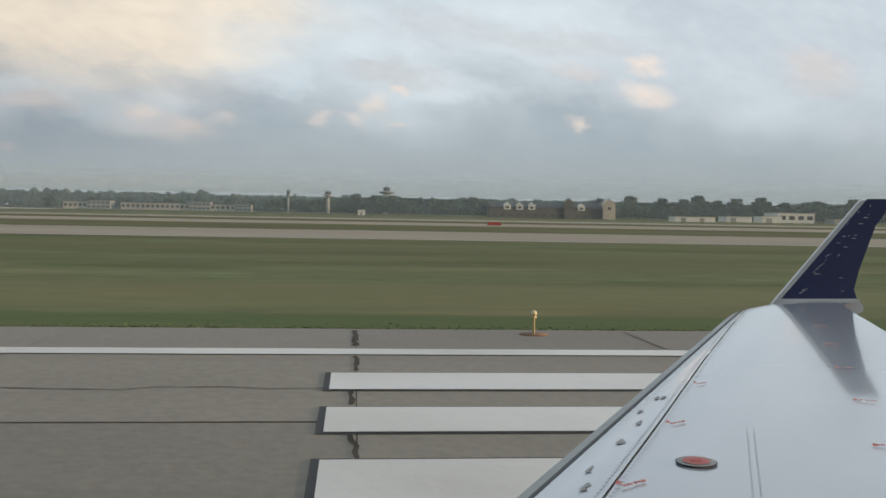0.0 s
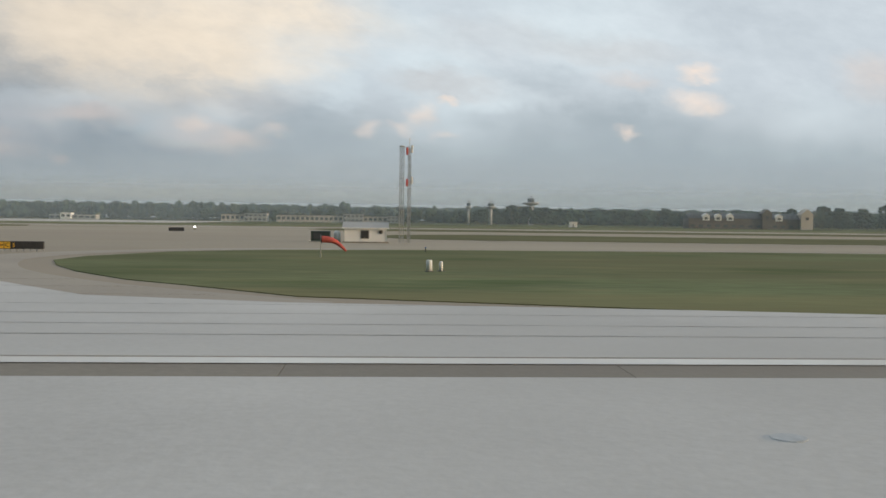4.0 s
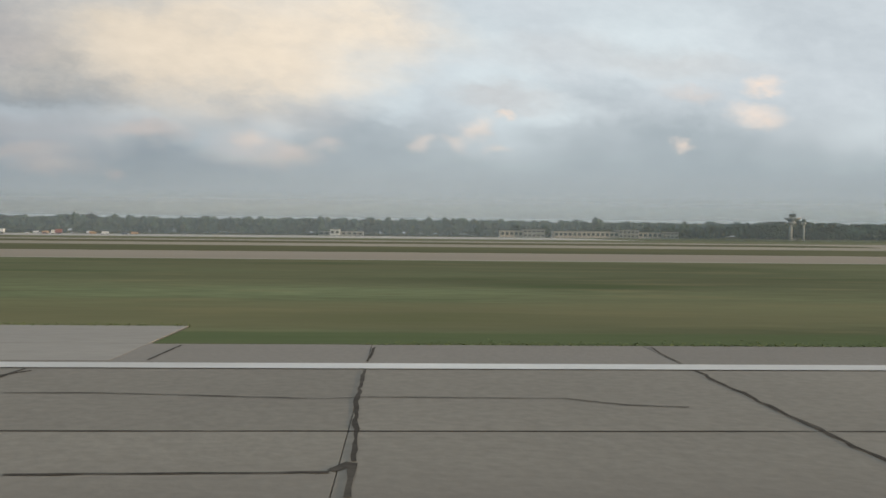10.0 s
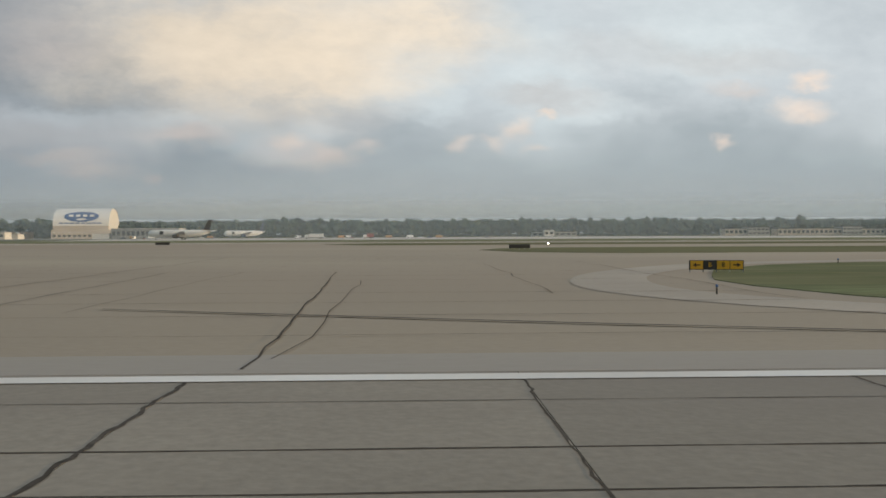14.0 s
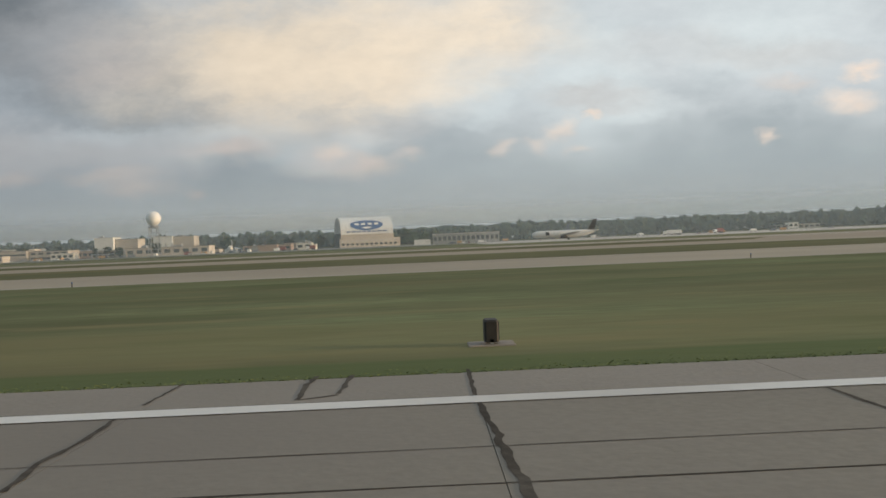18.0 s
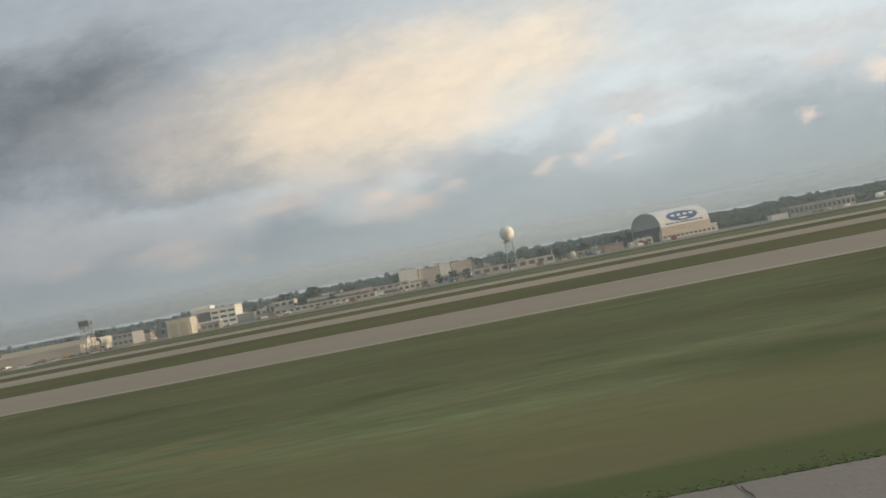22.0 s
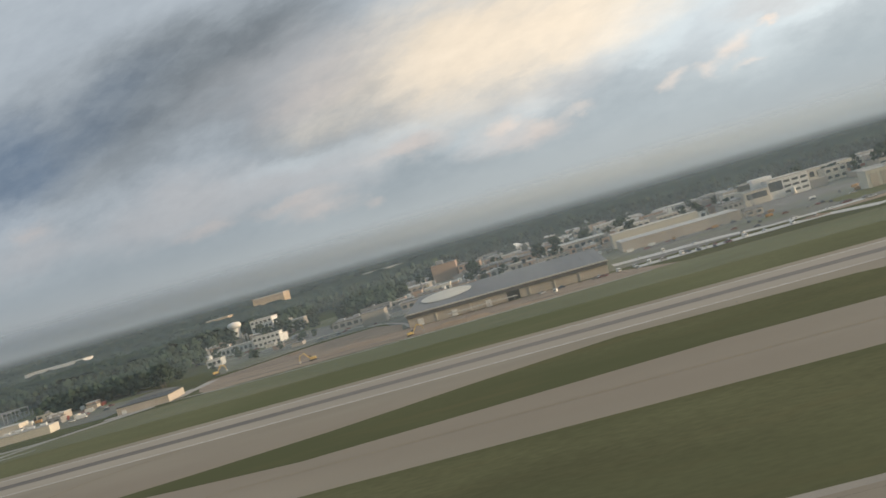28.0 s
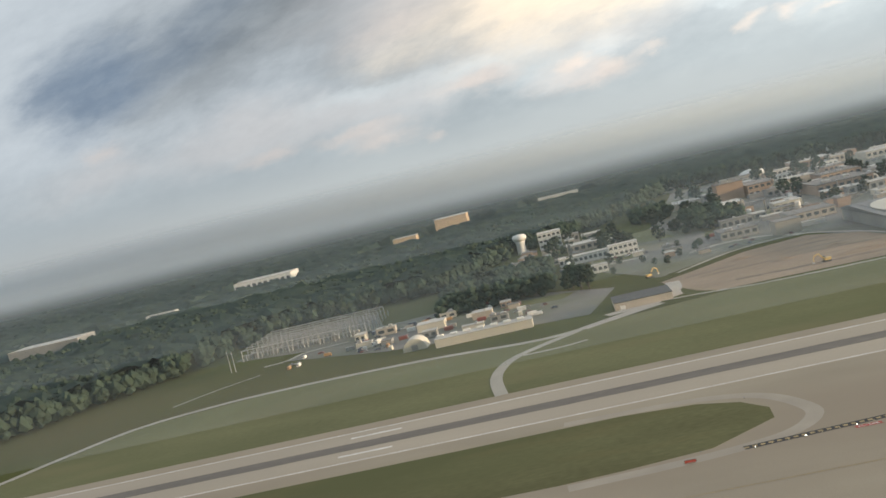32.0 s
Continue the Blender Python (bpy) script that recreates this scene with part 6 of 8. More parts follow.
def excavator(x, y, turn, label):
    c = thing("excavator", (x, y, 0.1), label, "excavator", "machines on the works site", turn)
    for s in (-1, 1):
        box("track", (-2.2, 2.2, s * 1.3 - 0.35, s * 1.3 + 0.35, 0, 0.9), DARK, c, 0.3)
    box("body", (-2.2, 1.6, -1.4, 1.4, 1.0, 2.4), MACHINE, c, 0.25)
    box("cab", (0.4, 1.9, -1.3, -0.1, 2.3, 3.4), GLASS, c, 0.15)
    shape("boom", mesh("boom", *join(beam((1.6, 0.4, 2.0), (4.4, 0.4, 5.6), 0.55), beam((4.4, 0.4, 5.6), (7.2, 0.4, 4.4), 0.45)), MACHINE), c)
    shape("stick", mesh("stick", *beam((7.2, 0.4, 4.4), (7.8, 0.4, 1.4), 0.35), MACHINE), c)
    box("bucket", (7.2, 8.4, -0.1, 0.9, 0.4, 1.5), STEEL, c, 0.2)
    return c


excavator(-1856, 648, 30, "yellow excavator with raised arm on a works site")
excavator(-1765, 560, 190, "yellow excavator beside a soil heap")
excavator(-1702, 543, 10, "yellow excavator at the field's edge")


def soil_heap(x, y, sx, sy, h, seed):
    rnd = random.Random(seed)
    n, rings = 20, 5
    v, f = [(x, y, h + 0.1)], []
    for j in range(1, rings + 1):
        k = j / rings
        v += [(x + sx * k * math.cos(2 * math.pi * i / n) * rnd.uniform(0.85, 1.1), y + sy * k * math.sin(2 * math.pi * i / n) * rnd.uniform(0.85, 1.1), 0.1 + h * (1 - k) ** 0.8 * rnd.uniform(0.7, 1.1)) for i in range(n)]
    f = [(0, 1 + i, 1 + (i + 1) % n) for i in range(n)]
    for j in range(rings - 1):
        a, b = 1 + j * n, 1 + (j + 1) * n
        f += [(a + i, b + i, b + (i + 1) % n, a + (i + 1) % n) for i in range(n)]
    tagged(shape("soil_heap", mesh("soil_heap", v, f, DIRT)), "low heap of brown soil on the works site", "soil", "soil heaps")


for i, (x, y, sx, sy, h) in enumerate(((-1740, 572, 28, 6, 1.6), (-1780, 600, 8, 5, 1.2), (-1700, 548, 30, 4, 1.4), (-1640, 545, 22, 3, 1.0), (-1678, 541, 26, 3.5, 2.4), (-1665, 552, 10, 3, 1.8), (-1798, 640, 9, 4, 1.4), (-1745, 612, 7, 3, 1.1), (-1455, 590, 9, 5, 1.8), (-1380, 600, 8, 5, 1.6))):
    soil_heap(x, y, sx, sy, h, i)


# ---- airfield furniture ----
def sign(at, panels, label, turn=0.0, high=0.75, wide=1.1):
    """A row of guidance panels on short legs; panels: (text, face material, text material)."""
    s = thing("airfield_sign", at, label, "sign", "airfield signs", turn)
    w = wide * len(panels)
    box("housing", (-w / 2 - 0.06, w / 2 + 0.06, -0.12, 0.16, 0.22, 0.28 + high), DARK, s, 0.03)
    for i in range(len(panels) + 1):
        box("leg", (-w / 2 + i * wide - 0.05, -w / 2 + i * wide + 0.05, -0.05, 0.05, 0, 0.24), STEEL, s)
    for i, (text, face, ink) in enumerate(panels):
        x = -w / 2 + wide * (i + 0.5)
        p = box("panel", (-wide / 2 + 0.03, wide / 2 - 0.03, -0.16, -0.12, 0.27, 0.23 + high), face, s, at=(x, 0, 0))
        if text in ("<", ">", "^"):
            a = {"<": 180, ">": 0, "^": 60}[text]
            shape("arrow", mesh("arrow", [(-0.3, -0.05, 0), (0.05, -0.05, 0), (0.05, -0.18, 0), (0.32, 0, 0), (0.05, 0.18, 0), (0.05, 0.05, 0), (-0.3, 0.05, 0)], [tuple(range(7))], ink), p, (0, -0.175, 0.25 + high / 2)).rotation_euler = (radians(90), radians(-a), 0)
        elif text:
            writing(text, 0.55, ink, p, (0, -0.172, 0.25 + high / 2), (90, 0, 0))
    return s


Y, K = (SIGNYELLOW, BLACKPAINT), (DARK, SIGNYELLOW)
sign((-598, 46.5, 0.08), [("<", *Y), ("R", DARK, WHITE), ("B", *Y)], "yellow and black taxiway direction sign on grass", -12, 0.95, 1.3)
sign((-600, 80, 0.08), [("<", *Y), ("B", *K), ("B", *Y), (">", *Y)], "four-panel yellow and black taxiway sign", -8)
sign((-157.8, 90, 0.06), [("<", *Y), ("C", *Y), ("S", *K), ("", *K), ("", *K), ("", *K), ("", *K)], "yellow arrow panel beside black taxiway panels", 5, 0.66, 0.57)
sign((-231.5, 85.5, 0.08), [("", *K), ("C", *Y), ("S", *K), (">", *Y)], "black and yellow taxiway sign on grass", 8)
sign((-751, 86, 0.08), [("", *K), ("C", *Y), ("", *K), ("C", *Y)], "black and yellow taxiway sign by a crossing", 6, 0.55, 0.85)
sign((-603, 202, 0.08), [("", *K)] * 4, "dark back of a taxiway sign")
sign((-171, 217, 0.05), [("", *K)] * 3, "dark back of a small taxiway sign")
sign((-706, 308, 0.05), [("", *K)] * 4, "dark back of a long taxiway sign")
sign((-1351, 88, 0.08), [("", *Y), ("", *K), ("", *Y)], "yellow and black taxiway sign at a crossing", 10, 0.6, 0.85)
sign((-1414.5, 202, 0.08), [("", *Y), ("", *Y)], "small yellow taxiway sign on an island", 0)
sign((-1417.5, 87, 0.08), [("", *K), ("", *Y), ("", *Y)], "black and yellow taxiway sign near the runway", 10, 0.6, 0.85)
sign((35, 235, 0.05), [("", REDPAINT, WHITE)] * 3, "small red holding position sign", 0)
sign((-1790, 293, 0.05), [("", REDPAINT, WHITE)] * 3, "red holding position sign at a grass tip", 0)
sign((-1884, 281, 0.05), [("", REDPAINT, WHITE)] * 3, "red holding position sign beside an island", 0)


def distance_marker(x, y):
    s = thing("distance_marker", (x, y, 0.07), "black runway distance sign on a concrete pad", "sign", "distance markers beside the runway", 0)
    box("pad", (-0.8, 0.8, -0.7, 0.7, 0, 0.05), SHOULDER, s, 0.03)
    box("housing", (-0.24, 0.24, -0.45, 0.45, 0.12, 0.88), BLACKPAINT, s, 0.06)
    box("face", (0.24, 0.26, -0.38, 0.38, 0.2, 0.8), DARK, s)
    box("number_bar", (0.26, 0.27, -0.13, 0.13, 0.3, 0.7), WHITE, s)
    for y0 in (-0.45, 0.35):
        box("leg", (-0.06, 0.06, y0, y0 + 0.1, 0.06, 0.22), STEEL, s)


for x in (-266.5, -575.8, -886.5, -1197):
    distance_marker(x, 33.5)
sign((-570, 30.2, 0.06), [("", *K), ("", *Y)], "small black and yellow runway exit sign", 80, 0.4, 0.45)


def edge_light(x, y):
    s = thing("runway_light", (x, y, 0.05), "amber stake-mounted runway edge light", "runway light", "runway edge lights")
    shape("base_plate", mesh("base_plate", *tube(0, 0, 0, 0.04, 0.42, 0.40, 16), surface_rust, True), s, label="rusty round base plate")
    shape("stake", mesh("stake", *tube(0, 0, 0.03, 0.52, 0.035, 0.035, 8), STAKE), s)
    shape("collar", mesh("collar", *tube(0, 0, 0.48, 0.54, 0.075, 0.07, 10), STAKE), s)
    shape("lens", mesh("lens", *lathe([(0.065, 0.54), (0.085, 0.58), (0.075, 0.66), (0.02, 0.70)], 12), LAMPGLASS, True), s)
    return s


surface_rust = surface("rusty_steel", (0.20, 0.115, 0.06), 0.8, 0.3, 3, 20, 0.2)
_first = edge_light(5, 25.9)
for x in (127, 66, -52.2, -232.4, -293.4, -354.4, -415.3, -476.3, -537.3, -781.4, -842.4, -903.3, -964.3, -1025.2, -1086.2, -1147.2, -1208, -1269, -1330):
    copy_thing(_first, pose(x * U, 25.9 * U, 0.05 * U))
copy_thing(_first, pose(-757.7 * U, 29.6 * U, 0.05 * U))


def taxi_light(x, y):
    s = thing("taxiway_light", (x, y, 0.05), "small dark taxiway edge marker", "taxiway light", "taxiway edge lights")
    shape("stake", mesh("stake", *tube(0, 0, 0, 0.42, 0.06, 0.05, 8), DARK), s)
    shape("lens", mesh("lens", *lathe([(0.07, 0.40), (0.09, 0.45), (0.06, 0.55)], 10), BLUE, True), s)
    return s


_first = taxi_light(-575.5, 30)
for x, y in ((-584, 30.5), (-601, 38), (-609, 52), (-580, 101), (-560, 113), (-188.4, 28.6), (-203, 48), (-120, 100), (-149, 60), (-736, 45), (-739, 86), (-780, 112.8), (-850, 113), (-930, 113), (-1345, 110), (-1357, 66), (-1362, 188), (-1352, 175), (-1320, 166), (-1280, 160),
             (-1240, 160), (-1416, 180), (-1440, 158), (-1480, 154), (-1500, 148), (-1560, 146), (-1620, 147), (-1433, 286), (-1560, 343), (-1460, 316), (-1780, 288), (-1858, 333), (-1880, 288)):
    copy_thing(_first, pose(x * U, y * U, 0.05 * U))
for i in range(16):
    g = thing("guard_light", (-1865 + i * 4.9, 283.8 + i * 0.35, 0.06), "lit guard lamp set in the taxiway", "lamp", "guard lamps along the holding line")
    shape("lamp", mesh("lamp", *lathe([(0.18, 0), (0.2, 0.05), (0.1, 0.12)], 8), GLOW if i % 3 == 0 else LAMPGLASS), g)


# only the bright point is known; post, housing and plate are added
def guard_lamp(x, y):
    g = thing("guard_lamp", (x, y, 0.05), "lit white lamp of unknown kind on an added yellow post", "lamp", "lit lamps beside the taxiways")
    shape("base_plate", mesh("base_plate", *tube(0, 0, 0, 0.05, 0.4, 0.38, 14), DARK), g)
    shape("post", mesh("post", *tube(0, 0, 0.04, 0.5, 0.08, 0.07, 10), STAKE), g)
    shape("housing", mesh("housing", *tube(0, 0, 0.5, 0.62, 0.26, 0.26, 14), STAKE), g)
    shape("lens", mesh("lens", *lathe([(0.26, 0.62), (0.27, 0.74), (0.2, 0.88), (0.02, 0.94)], 14), GLOW, True), g)


def hut_and_mast():
    b = thing("equipment_hut", (-127.1, 141, 0.05), "small white equipment hut with a grey roof", "hut")
    box("wall", (-3.4, 3.4, -2.4, 2.4, 0.1, 2.35), DOMEWHITE, b, 0.03)
    box("plinth", (-3.75, 3.75, -2.55, 2.55, 0, 0.14), SHOULDER, b, 0.02)
    shape("roof", mesh("roof", *gable(-3.4, 3.4, -2.4, 2.4, 2.38, 3.3, "x", 0.35), GREY), b)
    box("fascia", (-3.75, 3.75, -2.80, -2.72, 2.22, 2.40), DOMEWHITE, b)
    w = box("window", (-0.7, 0.5, -2.47, -2.37, 0.7, 1.9), DARK, b, 0.02)
    box("window_frame", (-0.8, 0.6, -2.44, -2.38, 0.6, 2.0), GREY, w, 0.02)
    shape("vent", mesh("vent", *join(tube(0, 0, 0, 0.14, 0.34, 0.30, 16)), DARK, True), b, (2.5, -2.38, 1.75)).rotation_euler = (radians(90), 0, 0)
    for x in (-3.42, 3.3):
        box("corner_trim", (x, x + 0.12, -2.45, -2.38, 0.1, 2.3), PANEL, b)
    b.scale = (0.9, 0.9, 0.9)
    g = thing("generator", (-133.7, 141, 0.05), "dark green generator cabinet on a slab", "generator")
    box("cabinet", (-1.4, 1.4, -1.0, 1.0, 0.15, 1.6), GENGREEN, g, 0.08)
    box("slab", (-1.7, 2.9, -1.3, 1.3, 0, 0.15), PALE, g)
    box("louvre", (-1.0, 0.2, -1.04, -0.98, 0.5, 1.3), FASCIA, g)
    shape("tank", mesh("tank", *lathe([(0.02, 0.15), (0.5, 0.2), (0.5, 1.3), (0.35, 1.6), (0.02, 1.7)], 14), PANEL, True), g, (2.4, 0, 0))
    for off, wide, label in ((0.0, 0.3, "galvanised lattice radio mast with dark clamp rings"), (1.1, 0.2, "thin pale radio mast with red and white antennas")):
        m = thing("radio_mast", (-121.9 + off, 140, 0.05), label, "mast", "radio masts beside the hut")
        for i in range(6):
            bars, z0, z1 = [], i * 2.36, (i + 1) * 2.36
            feet = [(-wide, -wide * 0.7), (wide, -wide * 0.7), (0, wide)]
            for x, y in feet:
                bars.append(beam((x, y, z0), (x, y, z1), 0.09))
            for z in (z0, (z0 + z1) / 2):
                for p, q in zip(feet, feet[1:] + feet[:1]):
                    bars.append(beam((*p, z), (*q, z + 1.1), 0.04))
            shape("mast_section", mesh("mast_section", *join(*bars), STEEL), m)
            if off == 0 and i in (1, 3, 5):
                shape("clamp_ring", mesh("clamp_ring", *tube(0, 0, z1 - 0.08, z1 + 0.04, 0.42, 0.42, 12), GREY), m)
        if off:
            for z in (13.8, 9.2):
                box("antenna", (-0.5, -0.2, -0.3, 0, z - 0.9, z + 0.2), RED, m, 0.05)
                box("antenna_cover", (0.2, 0.5, -0.3, 0, z - 0.6, z + 0.5), PANEL, m, 0.05)
                shape("bracket", mesh("bracket", *beam((-0.4, -0.15, z - 0.2), (0.4, -0.15, z - 0.2), 0.08), STEEL), m)
            shape("whip", mesh("whip", *tube(0, 0, 14.1, 15.6, 0.05, 0.03, 6), PANEL), m)
    # drooping windsock
    k = thing("windsock", (-129.8, 82.5, 0.07), "faded red windsock drooping from a short post", "windsock")
    shape("post", mesh("post", *tube(0, 0, 0, 1.95, 0.05, 0.04, 8), STEEL), k)
    n, v = 14, []
    spine = [(0.06, 1.60, 0.30), (0.5, 1.58, 0.29), (1.0, 1.50, 0.25), (1.4, 1.30, 0.20), (1.75, 1.02, 0.15), (2.05, 0.72, 0.11), (2.2, 0.58, 0.09)]
    for i, (x, z, r) in enumerate(spine):
        a, c = spine[max(i - 1, 0)], spine[min(i + 1, len(spine) - 1)]
        tilt = math.atan2(c[1] - a[1], c[0] - a[0])
        v += [(x - r * math.sin(t) * math.sin(tilt), r * math.cos(t) * 0.9, z + r * math.sin(t) * math.cos(tilt)) for t in (2 * math.pi * q / n for q in range(n))]
    f = [(i * n + q, i * n + (q + 1) % n, (i + 1) * n + (q + 1) % n, (i + 1) * n + q) for i in range(len(spine) - 1) for q in range(n)]
    shape("sleeve", mesh("sleeve", v, f, WINDRED, True), k, label="faded red cloth sleeve")
    v, f = lathe([(0.30, -0.04), (0.33, -0.04), (0.33, 0.06), (0.30, 0.06), (0.30, -0.04)], 16)
    shape("mouth_ring", mesh("mouth_ring", v, f, DARK), k, (0.05, 0, 1.60)).rotation_euler = (0, radians(90), 0)
    for x, y in ((-121.4, 62), (-120.6, 62.4)):
        c = thing("marker_post", (x, y, 0.08), "stubby white marker post on grass", "post", "white posts on the grass")
        shape("post", mesh("post", *lathe([(0.2, 0), (0.2, 0.68), (0.14, 0.74), (0.01, 0.76)] if x < -121 else [(0.12, 0), (0.12, 0.56), (0.08, 0.62), (0.01, 0.64)], 14), PANEL, True), c)
        shape("base_plate", mesh("base_plate", *tube(0, 0, -0.01, 0.04, 0.3, 0.28, 12), DARK), c)


hut_and_mast()
for x, y in ((-176, 263), (-590, 250)):
    guard_lamp(x, y)
wind_tower()


# ---- painted marks ----
def marking(name, lines, width, z, material, label):
    v, f = join(*[ribbon(pts, width, z) for pts in lines])
    return tagged(shape(name, mesh(name, v, f, material)), label, "marking", kind="structure")


def double(points, width, gap, z, label):
    """Two yellow lines side by side with dark edging."""
    pts = smooth_line(points, 2)
    v, f = ribbon(pts, gap * 0.55, z - 0.012)
    tagged(shape("taxi_line_edging", mesh("taxi_line_edging", v, f, LINEDGE)), "dark edging under a yellow taxi line", "marking", kind="structure")
    for s in (-1, 1):
        side = []
        for i, (x, y) in enumerate(pts):
            ax, ay = pts[max(i - 1, 0)]
            bx, by = pts[min(i + 1, len(pts) - 1)]
            l = math.hypot(bx - ax, by - ay) or 1
            side.append((x - (by - ay) / l * s * gap / 2, y + (bx - ax) / l * s * gap / 2))
        marking("taxi_line", [side], width, z, YELLOW, label)


marking("runway_edge_line", [[(900 - 30 * i, 22.45) for i in range(108)]], 0.9, 0.095, WHITE, "white painted runway edge line")
for x, bars in ((-0.4, (18.6, 15.2, 11.8)), (-305.2, (15.2, 11.8)), (-459.6, (15.2, 11.8)), (-613, (11.6,))):
    for y in bars:
        marking("touchdown_edging", [[(x - 0.12, y), (x + 22.98, y)]], 1.98, 0.088, BLACKPAINT, "dark border of a touchdown bar")
        marking("touchdown_bar", [[(x, y), (x + 22.86, y)]], 1.8, 0.098, WHITE, "white painted touchdown zone bar")
# lead-off lines of the first crossing
for pts, wide in (([(-164.2, 19.7), (-162.8, 21.3), (-162, 23.4), (-160.9, 26), (-160.2, 28.4), (-159.8, 30.7), (-159.8, 33.1), (-160.2, 35.2), (-160.9, 36.9), (-162.4, 40), (-165.2, 44.1), (-170, 50.8), (-174.4, 57), (-190, 74), (-214, 100), (-230, 125)], 0.42),
                  ([(-152, 22.9), (-153.5, 24.5), (-154.9, 26.6), (-156.4, 30.1), (-158.7, 33.6), (-160.3, 36.4)], 0.16),
                  ([(-204.4, 52.9), (-198.6, 49.7), (-193.4, 46.5), (-188.6, 42.3)], 0.16)):
    pts = smooth_line(pts, 0.7)
    v, f = ribbon(pts, wide * 2.0, 0.086)
    tagged(shape("taxi_line_edging", mesh("taxi_line_edging", v, f, LINEDGE)), "dark edging under a yellow taxi line", "marking", kind="structure")
    marking("taxi_line", [pts], wide, 0.1, YELLOW, "yellow taxiway lead-off line")
double([(-181.4, 22.9), (-181.7, 26.6), (-182.5, 30.2), (-183.6, 33.7), (-184.9, 37), (-188, 41.7), (-193.1, 49.4), (-199.8, 57.9), (-216, 80), (-240, 110)], 0.2, 0.5, 0.1, "doubled yellow lead-off line")
double([(-790, 23.6), (-765, 24.4), (-754.7, 26.5), (-748, 30.5), (-741.8, 36.8), (-736, 44), (-733, 50.3), (-731.8, 58.4), (-733, 70), (-737, 84)], 0.14, 0.42, 0.1, "doubled yellow edge line round a grass tip")
# crossing with the holding line and runway names
hold = [(-1397, 86), (-1361, 87)]
for k, off in enumerate((0, 0.55)):
    marking("holding_line", [[(x, y + off) for x, y in hold]], 0.32, 0.1, YELLOW, "solid yellow holding line")
v, f = ribbon([(x, y - 0.28) for x, y in hold], 2.0, 0.084)
tagged(shape("holding_line_bed", mesh("holding_line_bed", v, f, BLACKPAINT)), "dark bed of a holding line", "marking", kind="structure")
for off in (-0.55, -1.1):
    dashes = [[(-1397 + 1.8 * i, 86 + 0.05 * i + off), (-1397 + 1.8 * i + 0.95, 86 + 0.05 * i + off)] for i in range(20)]
    marking("holding_dashes", dashes, 0.32, 0.1, YELLOW, "dashed yellow holding line")


def painted_name(x, y, text, w, d, turn, side=None, at_z=0.09):
    b = thing("painted_sign", (x, y, at_z), "red painted rectangle with white runway letters on the taxiway", "marking", "painted runway names", turn)
    shape("red_field", mesh("red_field", [(-w / 2, -d / 2, 0), (w / 2, -d / 2, 0), (w / 2, d / 2, 0), (-w / 2, d / 2, 0)], [(0, 1, 2, 3)], REDPAINT), b)
    writing(text, d * 0.95, WHITE, b, (0, 0, 0.02), (0, 0, 0), "painted_letters", "worn white letters", w / (d * 3.4))
    if side is not None:
        s = shape("black_field", mesh("black_field", [(-1.0, -d / 2, 0), (1.0, -d / 2, 0), (1.0, d / 2, 0), (-1.0, d / 2, 0)], [(0, 1, 2, 3)], BLACKPAINT), b, (side, 0, 0))
        writing("K", d * 0.9, YELLOW, s, (0, 0, 0.02), (0, 0, 0), "painted_letters")


painted_name(-1389.8, 89.2, "24L-6R", 7.6, 2.6, 180, 5.0)
painted_name(-1370.5, 90.6, "24L-6R", 7.6, 2.6, 180, -5.0)
double([(-1380, 60), (-1380.2, 75), (-1381, 88), (-1383, 110), (-1385, 140), (-1386, 189), (-1387, 257), (-1388, 330)], 0.22, 0.7, 0.1, "doubled yellow taxiway centre line")
double([(-1380, 70), (-1379, 76), (-1378, 84), (-1374, 94), (-1369, 105), (-1361, 115), (-1345, 126), (-1310, 134)], 0.2, 0.6, 0.105, "curved yellow lead-off line")
double([(-1380, 70), (-1382, 82), (-1385, 89), (-1392, 104), (-1404, 120), (-1425, 132), (-1460, 137)], 0.2, 0.6, 0.11, "curved yellow lead-on line")
double([(-1365, 55), (-1364, 66), (-1364, 76), (-1362, 86), (-1359, 95), (-1356, 100), (-1349, 106)], 0.2, 0.9, 0.115, "doubled yellow edge line")
double([(-1395, 89), (-1402, 98), (-1410, 104), (-1440, 108), (-1500, 110)], 0.2, 0.9, 0.12, "doubled yellow edge line")
for y, a, b in ((135, 900, -2300), (256, 900, -2300)):
    marking("taxi_centre_line", [[(a + (b - a) * i / 60, y) for i in range(61)]], 0.3, 0.095, YELLOW, "thin yellow taxiway centre line")
hold = [(-1868, 284.5), (-1793, 290.5)]
v, f = ribbon(hold, 3.0, 0.084)
tagged(shape("holding_line_bed", mesh("holding_line_bed", v, f, BLACKPAINT)), "dark bed of a holding line", "marking", kind="structure")
dashes = [[(-1868 + 2.4 * i, 284.5 + 0.192 * i), (-1868 + 2.4 * i + 1.4, 284.6 + 0.192 * i)] for i in range(31)]
marking("holding_dashes", dashes, 1.3, 0.1, YELLOW, "dashed yellow holding line")
painted_name(-1833, 283.5, "6L-24R", 7.5, 2.0, 0)
painted_name(-1811, 285.5, "6L-24R", 7.5, 2.0, 0)
double([(-1819, 286), (-1820, 262), (-1817, 229), (-1806, 205)], 0.25, 0.8, 0.1, "doubled yellow taxiway line")
double([(-1819, 288), (-1816, 310), (-1800, 335), (-1770, 352)], 0.25, 0.8, 0.1, "doubled yellow turn line")
# worn painted patches by the second crossing
for x in (-722, -716, -707, -700, -690, -682, -676):
    marking("painted_patch", [[(x, 87.5), (x - 3.2, 87.6)]], 1.2, 0.09, REDPAINT if x % 2 else WHITE, "faded red and white painted patch")


